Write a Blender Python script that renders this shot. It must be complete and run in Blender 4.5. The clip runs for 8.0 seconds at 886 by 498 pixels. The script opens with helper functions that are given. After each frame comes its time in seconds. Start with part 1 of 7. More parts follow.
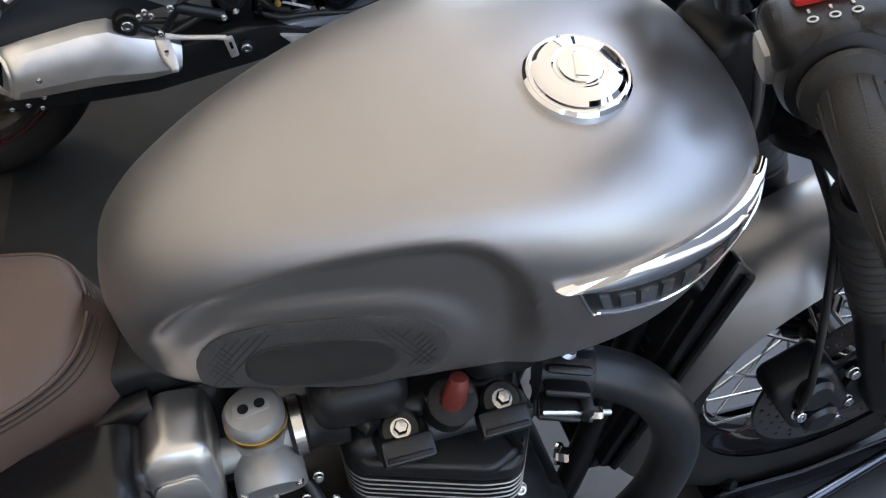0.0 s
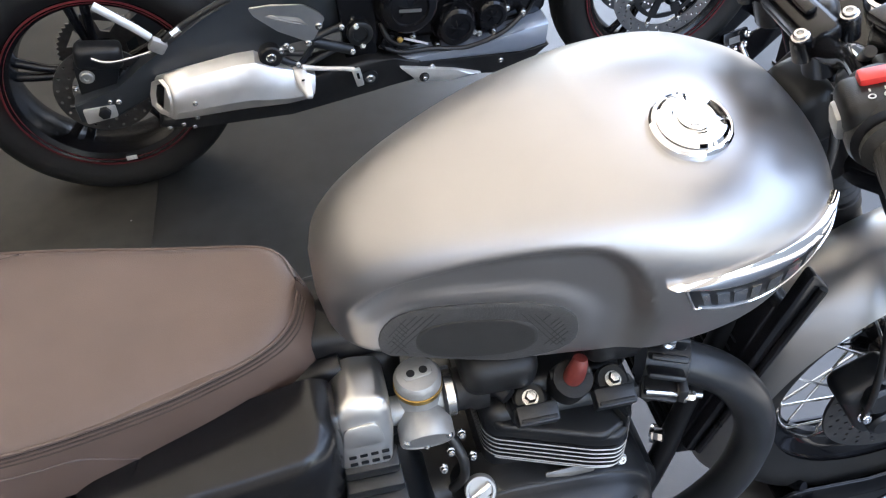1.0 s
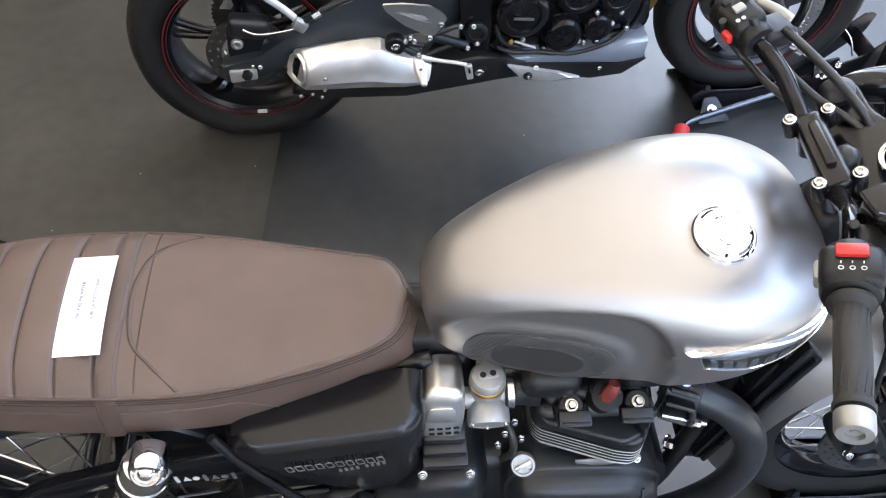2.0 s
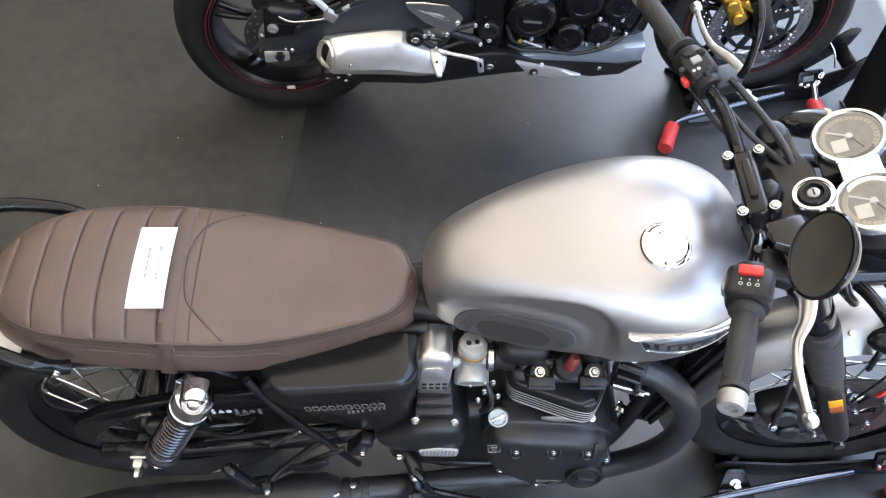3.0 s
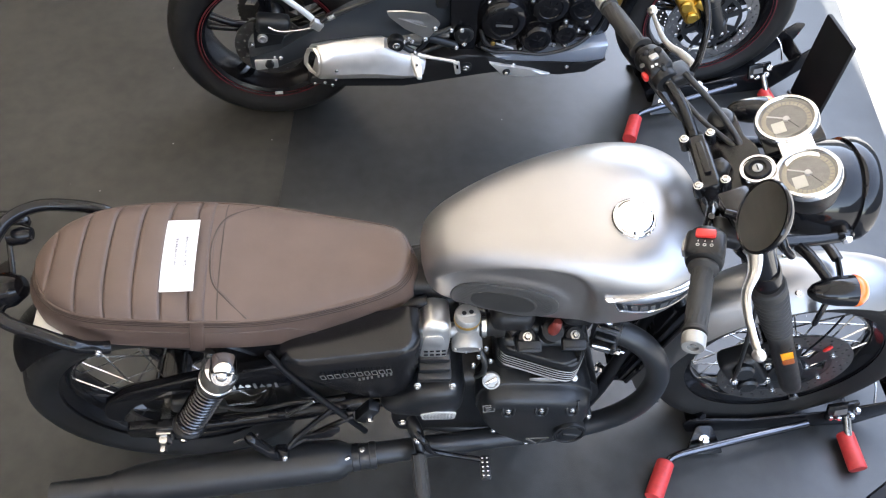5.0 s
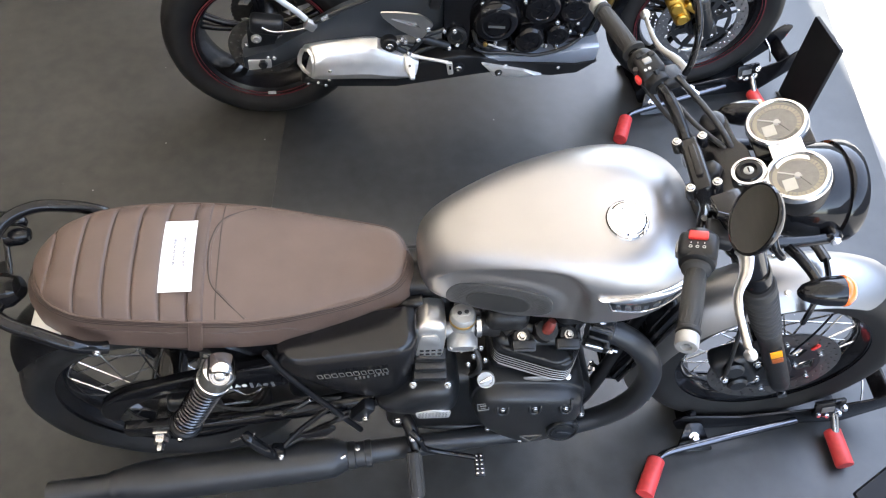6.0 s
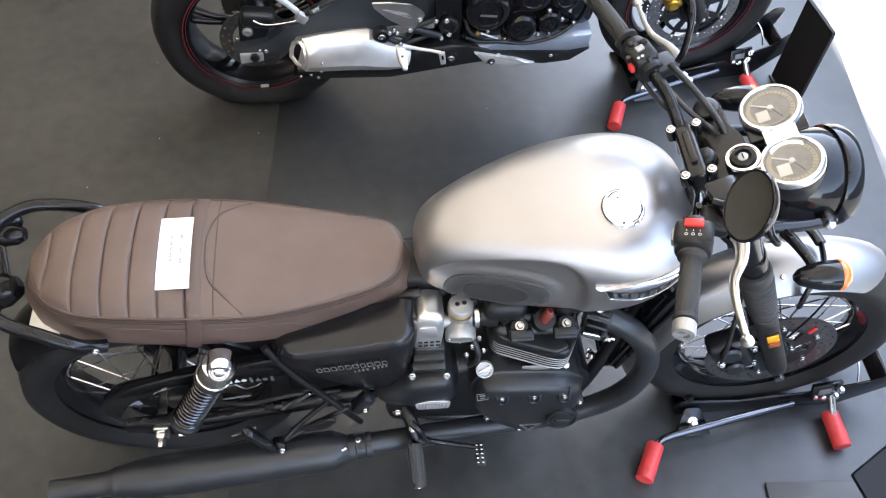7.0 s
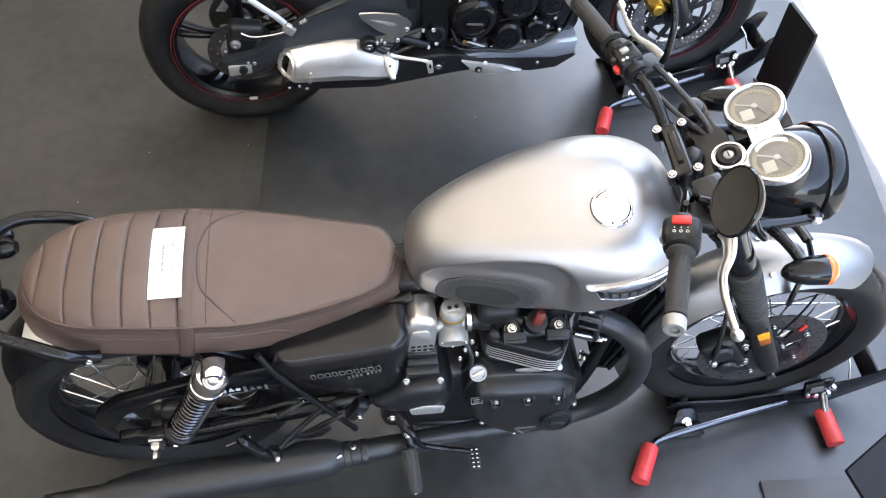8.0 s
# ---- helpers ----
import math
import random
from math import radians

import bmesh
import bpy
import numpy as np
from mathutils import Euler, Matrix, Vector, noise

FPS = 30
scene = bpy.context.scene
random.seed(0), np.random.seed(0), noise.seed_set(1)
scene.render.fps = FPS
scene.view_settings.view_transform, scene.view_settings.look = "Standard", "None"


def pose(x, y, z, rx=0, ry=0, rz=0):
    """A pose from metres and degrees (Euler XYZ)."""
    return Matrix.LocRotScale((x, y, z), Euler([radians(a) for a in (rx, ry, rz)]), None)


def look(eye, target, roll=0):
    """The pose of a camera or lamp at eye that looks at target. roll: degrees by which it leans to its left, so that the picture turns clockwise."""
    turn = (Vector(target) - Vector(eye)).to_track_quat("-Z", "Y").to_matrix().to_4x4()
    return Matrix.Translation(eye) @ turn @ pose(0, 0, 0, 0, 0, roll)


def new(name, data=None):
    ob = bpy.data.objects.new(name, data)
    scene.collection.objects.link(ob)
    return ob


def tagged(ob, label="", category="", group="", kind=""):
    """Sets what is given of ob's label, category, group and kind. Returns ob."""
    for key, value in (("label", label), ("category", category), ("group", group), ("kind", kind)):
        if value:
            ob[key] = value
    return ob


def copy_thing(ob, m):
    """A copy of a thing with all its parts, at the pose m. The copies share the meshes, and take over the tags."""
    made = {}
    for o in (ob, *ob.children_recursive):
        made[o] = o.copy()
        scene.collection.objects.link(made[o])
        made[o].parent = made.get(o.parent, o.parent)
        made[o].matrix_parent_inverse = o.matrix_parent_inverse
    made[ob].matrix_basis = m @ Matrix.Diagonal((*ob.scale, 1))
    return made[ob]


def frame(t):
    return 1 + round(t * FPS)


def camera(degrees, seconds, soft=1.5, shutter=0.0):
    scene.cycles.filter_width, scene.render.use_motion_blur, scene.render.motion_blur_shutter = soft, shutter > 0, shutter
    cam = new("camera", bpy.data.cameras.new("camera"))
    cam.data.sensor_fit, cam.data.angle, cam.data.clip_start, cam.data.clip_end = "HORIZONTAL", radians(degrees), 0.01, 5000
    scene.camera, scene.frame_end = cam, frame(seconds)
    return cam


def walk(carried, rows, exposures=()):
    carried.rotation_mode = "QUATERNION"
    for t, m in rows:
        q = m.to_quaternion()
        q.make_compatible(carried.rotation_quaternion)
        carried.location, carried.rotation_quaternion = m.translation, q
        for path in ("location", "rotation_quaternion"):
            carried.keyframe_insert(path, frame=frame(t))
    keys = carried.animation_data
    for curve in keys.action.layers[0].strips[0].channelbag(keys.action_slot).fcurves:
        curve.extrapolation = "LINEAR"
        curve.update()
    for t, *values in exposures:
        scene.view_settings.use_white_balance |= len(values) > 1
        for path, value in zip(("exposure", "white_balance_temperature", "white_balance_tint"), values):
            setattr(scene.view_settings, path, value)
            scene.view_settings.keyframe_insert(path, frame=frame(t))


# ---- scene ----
EXPOSURE = 3.70
cam = camera(55.8, 8.0, soft=1.2)
PATH = [
    (0, (0.716, -0.493, 1.289), (1.125, 0.789, -0.19), -0.8),
    (0.5, (0.673, -0.571, 1.336), (0.978, 0.807, -0.08), -1.9),
    (1, (0.611, -0.608, 1.416), (0.877, 0.753, -0.025), -3.3),
    (1.5, (0.58, -0.639, 1.563), (0.745, 0.67, 0.059), -2.5),
    (1.7, (0.58, -0.653, 1.62), (0.702, 0.639, 0.098), -1.9),
    (2.8, (0.593, -0.764, 1.905), (0.612, 0.382, 0.267), 0.9),
    (3, (0.59, -0.79, 1.939), (0.639, 0.375, 0.314), 2.0),
    (3.5, (0.575, -0.84, 1.999), (0.64, 0.331, 0.379), 1.3),
    (4, (0.56, -0.868, 2.032), (0.663, 0.302, 0.413), 2.6),
    (4.5, (0.545, -0.895, 2.05), (0.653, 0.266, 0.425), 3.4),
    (5, (0.535, -0.926, 2.062), (0.657, 0.241, 0.442), 2.8),
    (6.5, (0.516, -0.931, 2.085), (0.677, 0.217, 0.456), 4.3),
    (7, (0.518, -0.927, 2.086), (0.677, 0.209, 0.448), 3.3),
    (7.5, (0.518, -0.933, 2.086), (0.685, 0.206, 0.451), 3.0),
    (8, (0.518, -0.946, 2.084), (0.698, 0.213, 0.464), 2.8),
]
walk(cam, [(t, look(eye, target, roll)) for t, eye, target, roll in PATH], exposures=[(t, EXPOSURE + e, 6450, 10) for t, e in ((0.0, -0.92), (0.5, -0.32), (1.0, -0.14), (1.7, 0.0), (2.8, 0.0), (5.2, 0.02), (6.3, 0.09), (8.0, 0.09))])

# ---- light ----
SUN_EL, SUN_AZ = 58.0, 92.0     # degrees: height, and compass turn from +x towards +y
world = bpy.data.worlds.new("sky")
scene.world = world
world.use_nodes = True
wn, wl = world.node_tree.nodes, world.node_tree.links
sky = wn.new("ShaderNodeTexSky")
sky.sky_type, sky.sun_disc = "NISHITA", False
sky.sun_elevation, sky.sun_rotation = radians(SUN_EL), radians(90 - SUN_AZ)
haze = wn.new("ShaderNodeHueSaturation")
haze.inputs["Saturation"].default_value = 0.7      # a pale, hazy sky
wl.new(sky.outputs[0], haze.inputs["Color"])
wl.new(haze.outputs[0], wn["Background"].inputs[0])
wn["Background"].inputs[1].default_value = 0.15

sun_data = bpy.data.lights.new("sun", "SUN")
sun_data.energy, sun_data.angle, sun_data.color = 4.0, radians(0.5), (1.0, 0.94, 0.85)
sun = new("sun", sun_data)
sun_way = Vector((math.cos(radians(SUN_EL)) * math.cos(radians(SUN_AZ)), math.cos(radians(SUN_EL)) * math.sin(radians(SUN_AZ)), math.sin(radians(SUN_EL))))
sun.matrix_world = look(sun_way * 20, (0, 0, 0))

# ---- materials ----
def material(name, colour, rough=0.5, metal=0.0, var=0.12, scale=25.0, bump=0.0, bump_scale=300.0, coat=0.0, rough_var=0.08, spec=0.5, tint=None):
    m = bpy.data.materials.new(name)
    m.use_nodes = True
    n, l = m.node_tree.nodes, m.node_tree.links
    b = n["Principled BSDF"]
    where = n.new("ShaderNodeTexCoord")
    big = n.new("ShaderNodeTexNoise")
    big.inputs["Scale"].default_value, big.inputs["Detail"].default_value = scale, 6.0
    l.new(where.outputs["Object"], big.inputs["Vector"])
    ramp = n.new("ShaderNodeValToRGB")
    ramp.color_ramp.elements[0].position, ramp.color_ramp.elements[1].position = 0.3, 0.7
    low = tint if tint else tuple(c * (1 - var) for c in colour)
    ramp.color_ramp.elements[0].color = (*low, 1)
    ramp.color_ramp.elements[1].color = (*(min(1, c * (1 + var)) for c in colour), 1)
    l.new(big.outputs[0], ramp.inputs[0])
    l.new(ramp.outputs[0], b.inputs["Base Color"])
    fine = n.new("ShaderNodeTexNoise")
    fine.inputs["Scale"].default_value, fine.inputs["Detail"].default_value = bump_scale, 3.0
    l.new(where.outputs["Object"], fine.inputs["Vector"])
    span = n.new("ShaderNodeMapRange")
    span.inputs["To Min"].default_value, span.inputs["To Max"].default_value = max(0.02, rough - rough_var), min(1, rough + rough_var)
    l.new(big.outputs[0], span.inputs["Value"])
    l.new(span.outputs[0], b.inputs["Roughness"])
    if bump:
        bp = n.new("ShaderNodeBump")
        bp.inputs["Strength"].default_value, bp.inputs["Distance"].default_value = bump, 0.002
        l.new(fine.outputs[0], bp.inputs["Height"])
        l.new(bp.outputs[0], b.inputs["Normal"])
    b.inputs["Metallic"].default_value = metal
    b.inputs["Coat Weight"].default_value = coat
    b.inputs["Specular IOR Level"].default_value = spec
    return m


M = {
    "graphite": material("graphite_paint", (0.42, 0.41, 0.405), 0.39, 0.95, 0.03, 8, 0.05, 1500, rough_var=0.02),
    "fender": material("fender_paint", (0.30, 0.298, 0.297), 0.38, 0.95, 0.03, 8, 0.05, 1500, rough_var=0.02),
    "leather": material("brown_leather", (0.101, 0.067, 0.0525), 0.5, 0, 0.1, 14, 0.25, 900, rough_var=0.06),
    "strap": material("brown_strap", (0.092, 0.061, 0.048), 0.5, 0, 0.1, 18, 0.25, 900),
    "piping": material("seam_piping", (0.085, 0.056, 0.045), 0.45, 0, 0.15, 40),
    # stitching darkened in colour by the shade of the seat's grooves
    "seam_line": material("stitching_with_groove_shade", (0.042, 0.027, 0.021), 0.6, 0, 0.2, 60),
    "satin_black": material("satin_black_paint", (0.006, 0.006, 0.007), 0.24, 0, 0.1, 12, 0.02, 900, spec=0.42, rough_var=0.02),
    "spring": material("black_spring_steel", (0.07, 0.07, 0.075), 0.2, 0.9, 0.1, 40),
    "gloss_black": material("gloss_black_paint", (0.008, 0.008, 0.009), 0.09, 0, 0.1, 12, coat=0.08, spec=0.26, rough_var=0.02),
    "engine": material("engine_black", (0.011, 0.012, 0.0135), 0.36, 0.1, 0.15, 30, 0.10, 1200, spec=0.5, rough_var=0.05),
    "exhaust": material("matt_black_exhaust", (0.020, 0.0215, 0.024), 0.36, 0.15, 0.12, 20, 0.04, 1200, spec=0.5, rough_var=0.04),
    "frame": material("black_frame", (0.009, 0.009, 0.010), 0.3, 0, 0.2, 20, spec=0.4),
    "rubber": material("tyre_rubber", (0.0125, 0.0122, 0.012), 0.58, 0, 0.25, 18, 0.2, 500, spec=0.28),
    "grip": material("grip_rubber", (0.024, 0.0235, 0.0225), 0.65, 0, 0.2, 60, 0.2, 700),
    "plastic": material("black_plastic", (0.010, 0.010, 0.0105), 0.45, 0, 0.2, 50, 0.12, 900, spec=0.34),
    "chrome": material("chrome", (0.85, 0.85, 0.86), 0.06, 1, 0.03, 30, rough_var=0.03),
    "bezel": material("satin_chrome", (0.85, 0.85, 0.85), 0.16, 1, 0.03, 30, rough_var=0.03),
    "steel": material("bright_steel", (0.62, 0.62, 0.61), 0.22, 1, 0.1, 60, 0.05, 800),
    "alloy": material("cast_alloy", (0.38, 0.38, 0.37), 0.5, 0.7, 0.1, 60, 0.15, 900),
    "brushed": material("brushed_alloy", (0.68, 0.67, 0.65), 0.33, 1, 0.06, 30, 0.06, 900),
    "fin_edge": material("machined_fin", (0.42, 0.42, 0.42), 0.4, 0.8, 0.1, 80),
    "brass": material("brass", (0.42, 0.27, 0.08), 0.35, 1, 0.15, 60),
    "gold": material("gold_anodised", (0.55, 0.34, 0.06), 0.35, 0.9, 0.15, 40),
    "red": material("red_plastic", (0.6, 0.035, 0.03), 0.4, 0, 0.12, 40),
    "roller": material("red_rubber_foot", (0.55, 0.045, 0.045), 0.45, 0, 0.14, 60, 0.1, 400),
    "plug": material("rust_red_cap", (0.15, 0.028, 0.022), 0.4, 0, 0.2, 60),
    "stripe": material("dark_red_stripe", (0.11, 0.009, 0.013), 0.4, 0, 0.1, 60),
    "orange": material("amber_lens", (0.9, 0.17, 0.025), 0.2, 0, 0.08, 60, coat=0.4),
    "amber": material("amber_reflector", (0.95, 0.36, 0.01), 0.25, 0, 0.1, 200, coat=0.4),
    "red_lens": material("red_lens", (0.35, 0.01, 0.01), 0.15, 0, 0.1, 60, coat=0.4),
    "paper": material("white_paper", (0.86, 0.86, 0.88), 0.6, 0, 0.015, 20),
    "ink": material("grey_ink", (0.30, 0.30, 0.33), 0.7),
    "white_mark": material("white_print", (0.62, 0.62, 0.6), 0.5, 0, 0.08, 100),
    "grey_mark": material("grey_print", (0.16, 0.16, 0.16), 0.4, 0.3, 0.08, 100),
    "letter": material("raised_grey_lettering", (0.15, 0.15, 0.148), 0.4, 0.4, 0.1, 100),
    "pad_edge": material("knee_pad_rim", (0.055, 0.054, 0.053), 0.6, 0, 0.15, 80, 0.4, 500),
    "stand_bar": material("zinc_bar", (0.13, 0.135, 0.15), 0.22, 1, 0.04, 12),
    # darker amber for the reflector's lower half
    "amber_dark": material("dark_amber", (0.30, 0.07, 0.012), 0.45, 0, 0.2, 200),
    "dial": material("dial_face", (0.36, 0.355, 0.36), 0.5, 0, 0.1, 100),
    "lcd": material("lcd_panel", (0.9, 0.9, 0.89), 0.35, 0, 0.03, 60),
    "cream": material("cream_plate", (0.55, 0.52, 0.44), 0.5, 0, 0.08, 40),
    "disc": material("brake_disc", (0.33, 0.32, 0.31), 0.32, 1, 0.15, 60, 0.05, 600),
    "disc_dark": material("dark_brake_disc", (0.12, 0.115, 0.11), 0.38, 0.8, 0.2, 60, 0.05, 600),
    "muffler": material("brushed_muffler", (0.88, 0.87, 0.85), 0.32, 0.85, 0.06, 25, 0.06, 800),
    # pale half-metal: polished metal's sky reflection is put into the colour
    "silver": material("silver_metal_with_sheen", (0.62, 0.62, 0.61), 0.35, 0.55, 0.06, 40, 0.04, 900),
    "belly": material("grey_belly_paint", (0.30, 0.34, 0.40), 0.3, 0.5, 0.08, 10),
    "swing": material("swingarm_grey", (0.045, 0.052, 0.06), 0.42, 0.4, 0.1, 12, 0.06, 900),
    "board": material("black_board", (0.008, 0.008, 0.009), 0.6, 0, 0.2, 8, spec=0.25),
    # dark cloth of the added, unseen walls that hold light back
    "unseen_cloth": material("dark_unseen_cloth", (0.06, 0.055, 0.05), 0.8, 0, 0.15, 3),
    # grey surface of the added wall that blocks the low sky
    "sky_block": material("grey_sky_block", (0.08, 0.084, 0.09), 0.8, 0, 0.15, 1.5, 0.2, 60),
    "tray": material("dark_base_plate", (0.055, 0.058, 0.06), 0.5, 0, 0.1, 10),
    "cable": material("black_cable", (0.014, 0.014, 0.014), 0.42, 0, 0.2, 80),
}


def glass_material():
    m = bpy.data.materials.new("clear_glass")
    m.use_nodes = True
    n, l = m.node_tree.nodes, m.node_tree.links
    n.remove(n["Principled BSDF"])
    clear, gloss, edge, mix = n.new("ShaderNodeBsdfTransparent"), n.new("ShaderNodeBsdfGlossy"), n.new("ShaderNodeFresnel"), n.new("ShaderNodeMixShader")
    clear.inputs["Color"].default_value = (0.96, 0.97, 0.97, 1)
    gloss.inputs["Roughness"].default_value, edge.inputs["IOR"].default_value = 0.02, 1.45
    l.new(edge.outputs[0], mix.inputs[0]), l.new(clear.outputs[0], mix.inputs[1]), l.new(gloss.outputs[0], mix.inputs[2])
    l.new(mix.outputs[0], n["Material Output"].inputs["Surface"])
    return m


def mirror_material():
    m = bpy.data.materials.new("mirror_glass")
    m.use_nodes = True
    b = m.node_tree.nodes["Principled BSDF"]
    b.inputs["Base Color"].default_value, b.inputs["Metallic"].default_value, b.inputs["Roughness"].default_value = (0.7, 0.7, 0.7, 1), 1.0, 0.02
    return m


M["glass"], M["mirror"] = glass_material(), mirror_material()


def mat_floor(name, dark, light, rough, spec=0.32):
    """A worn rubber mat: cloudy dust, fine grain, scuffs."""
    m = bpy.data.materials.new(name)
    m.use_nodes = True
    n, l = m.node_tree.nodes, m.node_tree.links
    b = n["Principled BSDF"]
    where = n.new("ShaderNodeTexCoord")
    cloud, grain, scuff = n.new("ShaderNodeTexNoise"), n.new("ShaderNodeTexNoise"), n.new("ShaderNodeTexNoise")
    for node, sc, det in ((cloud, 3.1, 9.0), (grain, 420.0, 2.0), (scuff, 19.0, 10.0)):
        node.inputs["Scale"].default_value, node.inputs["Detail"].default_value = sc, det
        l.new(where.outputs["Object"], node.inputs["Vector"])
    dust = n.new("ShaderNodeTexVoronoi")
    dust.inputs["Scale"].default_value = 9.0
    l.new(where.outputs["Object"], dust.inputs["Vector"])
    mix = n.new("ShaderNodeMix")
    mix.data_type = "FLOAT"
    mix.inputs[0].default_value = 0.5
    l.new(cloud.outputs[0], mix.inputs[2]), l.new(scuff.outputs[0], mix.inputs[3])
    ramp = n.new("ShaderNodeValToRGB")
    ramp.color_ramp.elements[0].position, ramp.color_ramp.elements[1].position = 0.38, 0.64
    ramp.color_ramp.elements[0].color, ramp.color_ramp.elements[1].color = (*dark, 1), (*light, 1)
    l.new(mix.outputs[0], ramp.inputs[0])
    # single pale specks of dust
    speck = n.new("ShaderNodeMath")
    speck.operation, speck.inputs[1].default_value = "LESS_THAN", 0.022
    l.new(dust.outputs["Distance"], speck.inputs[0])
    over = n.new("ShaderNodeMix")
    over.data_type = "RGBA"
    over.inputs[7].default_value = (0.3, 0.3, 0.29, 1)
    l.new(speck.outputs[0], over.inputs[0]), l.new(ramp.outputs[0], over.inputs[6]), l.new(over.outputs[2], b.inputs["Base Color"])
    span = n.new("ShaderNodeMapRange")
    span.inputs["To Min"].default_value, span.inputs["To Max"].default_value = rough - 0.1, rough + 0.1
    l.new(scuff.outputs[0], span.inputs["Value"]), l.new(span.outputs[0], b.inputs["Roughness"])
    bp = n.new("ShaderNodeBump")
    b.inputs["Specular IOR Level"].default_value = spec
    bp.inputs["Strength"].default_value, bp.inputs["Distance"].default_value = 0.25, 0.001
    l.new(grain.outputs[0], bp.inputs["Height"]), l.new(bp.outputs[0], b.inputs["Normal"])
    return m


M["mat_grey"] = mat_floor("worn_grey_brown_mat", (0.031, 0.0292, 0.0242), (0.052, 0.0488, 0.0405), 0.6)
M["mat_black"] = mat_floor("worn_black_mat", (0.0155, 0.0167, 0.017), (0.034, 0.0365, 0.037), 0.42, 0.6)
M["concrete"] = mat_floor("pale_concrete", (0.12, 0.12, 0.12), (0.16, 0.16, 0.157), 0.7)


def canopy_material(name, through_colour, share):
    """Thin white cloth of the unseen awning: daylight soaks through it."""
    m = bpy.data.materials.new(name)
    m.use_nodes = True
    n, l = m.node_tree.nodes, m.node_tree.links
    n.remove(n["Principled BSDF"])
    d, t, mix = n.new("ShaderNodeBsdfDiffuse"), n.new("ShaderNodeBsdfTranslucent"), n.new("ShaderNodeMixShader")
    d.inputs[0].default_value, t.inputs[0].default_value = (0.8, 0.79, 0.77, 1), (*through_colour, 1)
    mix.inputs[0].default_value = share
    l.new(d.outputs[0], mix.inputs[1]), l.new(t.outputs[0], mix.inputs[2]), l.new(mix.outputs[0], n["Material Output"].inputs[0])
    return m


M["unseen_awning"] = canopy_material("unseen_awning_cloth", (0.85, 0.80, 0.725), 0.30)


# ---- building blocks ----
def link(name, bm, mat, parent=None, label="", sharp=38):
    me = bpy.data.meshes.new(name)
    bmesh.ops.recalc_face_normals(bm, faces=bm.faces)
    bm.to_mesh(me)
    bm.free()
    me.materials.append(M[mat])
    me.polygons.foreach_set("use_smooth", [True] * len(me.polygons))
    me.set_sharp_from_angle(angle=radians(sharp))
    ob = new(name, me)
    if parent:
        ob.parent = parent
    if label:
        ob["label"] = label
    return ob


def part(name, bm, mat, parent, label="", sharp=38):
    return link(name, bm, mat, parent, label, sharp)


def thing(name, label, category, group=""):
    return tagged(new(name), label, category, group)


def axis_pose(a, b):
    """A pose at a whose z axis looks to b."""
    way = Vector(b) - Vector(a)
    return Matrix.Translation(a) @ way.to_track_quat("Z", "Y").to_matrix().to_4x4()


def curve(xs, ys, x):
    """A smooth line through the points (xs, ys), read at x."""
    if x <= xs[0]:
        return ys[0]
    if x >= xs[-1]:
        return ys[-1]
    i = max(k for k in range(len(xs) - 1) if xs[k] <= x)
    h = xs[i + 1] - xs[i]
    t = (x - xs[i]) / h

    def slope(k):
        if k == 0:
            return (ys[1] - ys[0]) / (xs[1] - xs[0])
        if k == len(xs) - 1:
            return (ys[-1] - ys[-2]) / (xs[-1] - xs[-2])
        return (ys[k + 1] - ys[k - 1]) / (xs[k + 1] - xs[k - 1])
    return ((2 * t ** 3 - 3 * t ** 2 + 1) * ys[i] + (t ** 3 - 2 * t ** 2 + t) * h * slope(i)
            + (-2 * t ** 3 + 3 * t ** 2) * ys[i + 1] + (t ** 3 - t ** 2) * h * slope(i + 1))


def ease(a, b, x):
    t = min(1.0, max(0.0, (x - a) / (b - a)))
    return t * t * (3 - 2 * t)


def skin(bm, rings, closed=True, caps=True):
    """Faces between rings of points; closed: each ring runs round."""
    rows = [[bm.verts.new(p) for p in ring] for ring in rings]
    n = len(rows[0])
    for a, b in zip(rows, rows[1:]):
        for k in range(n if closed else n - 1):
            q = (k + 1) % n
            bm.faces.new((a[k], a[q], b[q], b[k]))
    if caps and closed:
        for row in (rows[0], rows[-1]):
            bm.faces.new(row)
    return rows


def lathe(profile, m=None, n=32, bm=None, cap=True):
    """Turns (radius, height) points round the z axis of m."""
    bm = bm or bmesh.new()
    m = m or Matrix()
    rings = [[m @ Vector((max(r, 1e-5) * math.cos(2 * math.pi * k / n), max(r, 1e-5) * math.sin(2 * math.pi * k / n), h)) for k in range(n)] for r, h in profile]
    skin(bm, rings, True, cap)
    return bm


def ring_lathe(profile, m=None, n=64, bm=None):
    """Turns a closed outline of (radius, height) round the z axis: a ring."""
    bm = bm or bmesh.new()
    m = m or Matrix()
    rings = [[m @ Vector((r * math.cos(2 * math.pi * k / n), r * math.sin(2 * math.pi * k / n), h)) for r, h in profile] for k in range(n)]
    skin(bm, rings + [rings[0]], True, False)
    bmesh.ops.remove_doubles(bm, verts=bm.verts, dist=1e-6)
    return bm


def rod(a, b, r, n=16, r2=None, bevel=0.0, bm=None):
    m = axis_pose(a, b)
    h = (Vector(b) - Vector(a)).length
    r2 = r if r2 is None else r2
    e = bevel or min(r, r2) * 0.15
    return lathe([(r - e, 0), (r, e), (r2, h - e), (r2 - e, h)], m, n, bm)


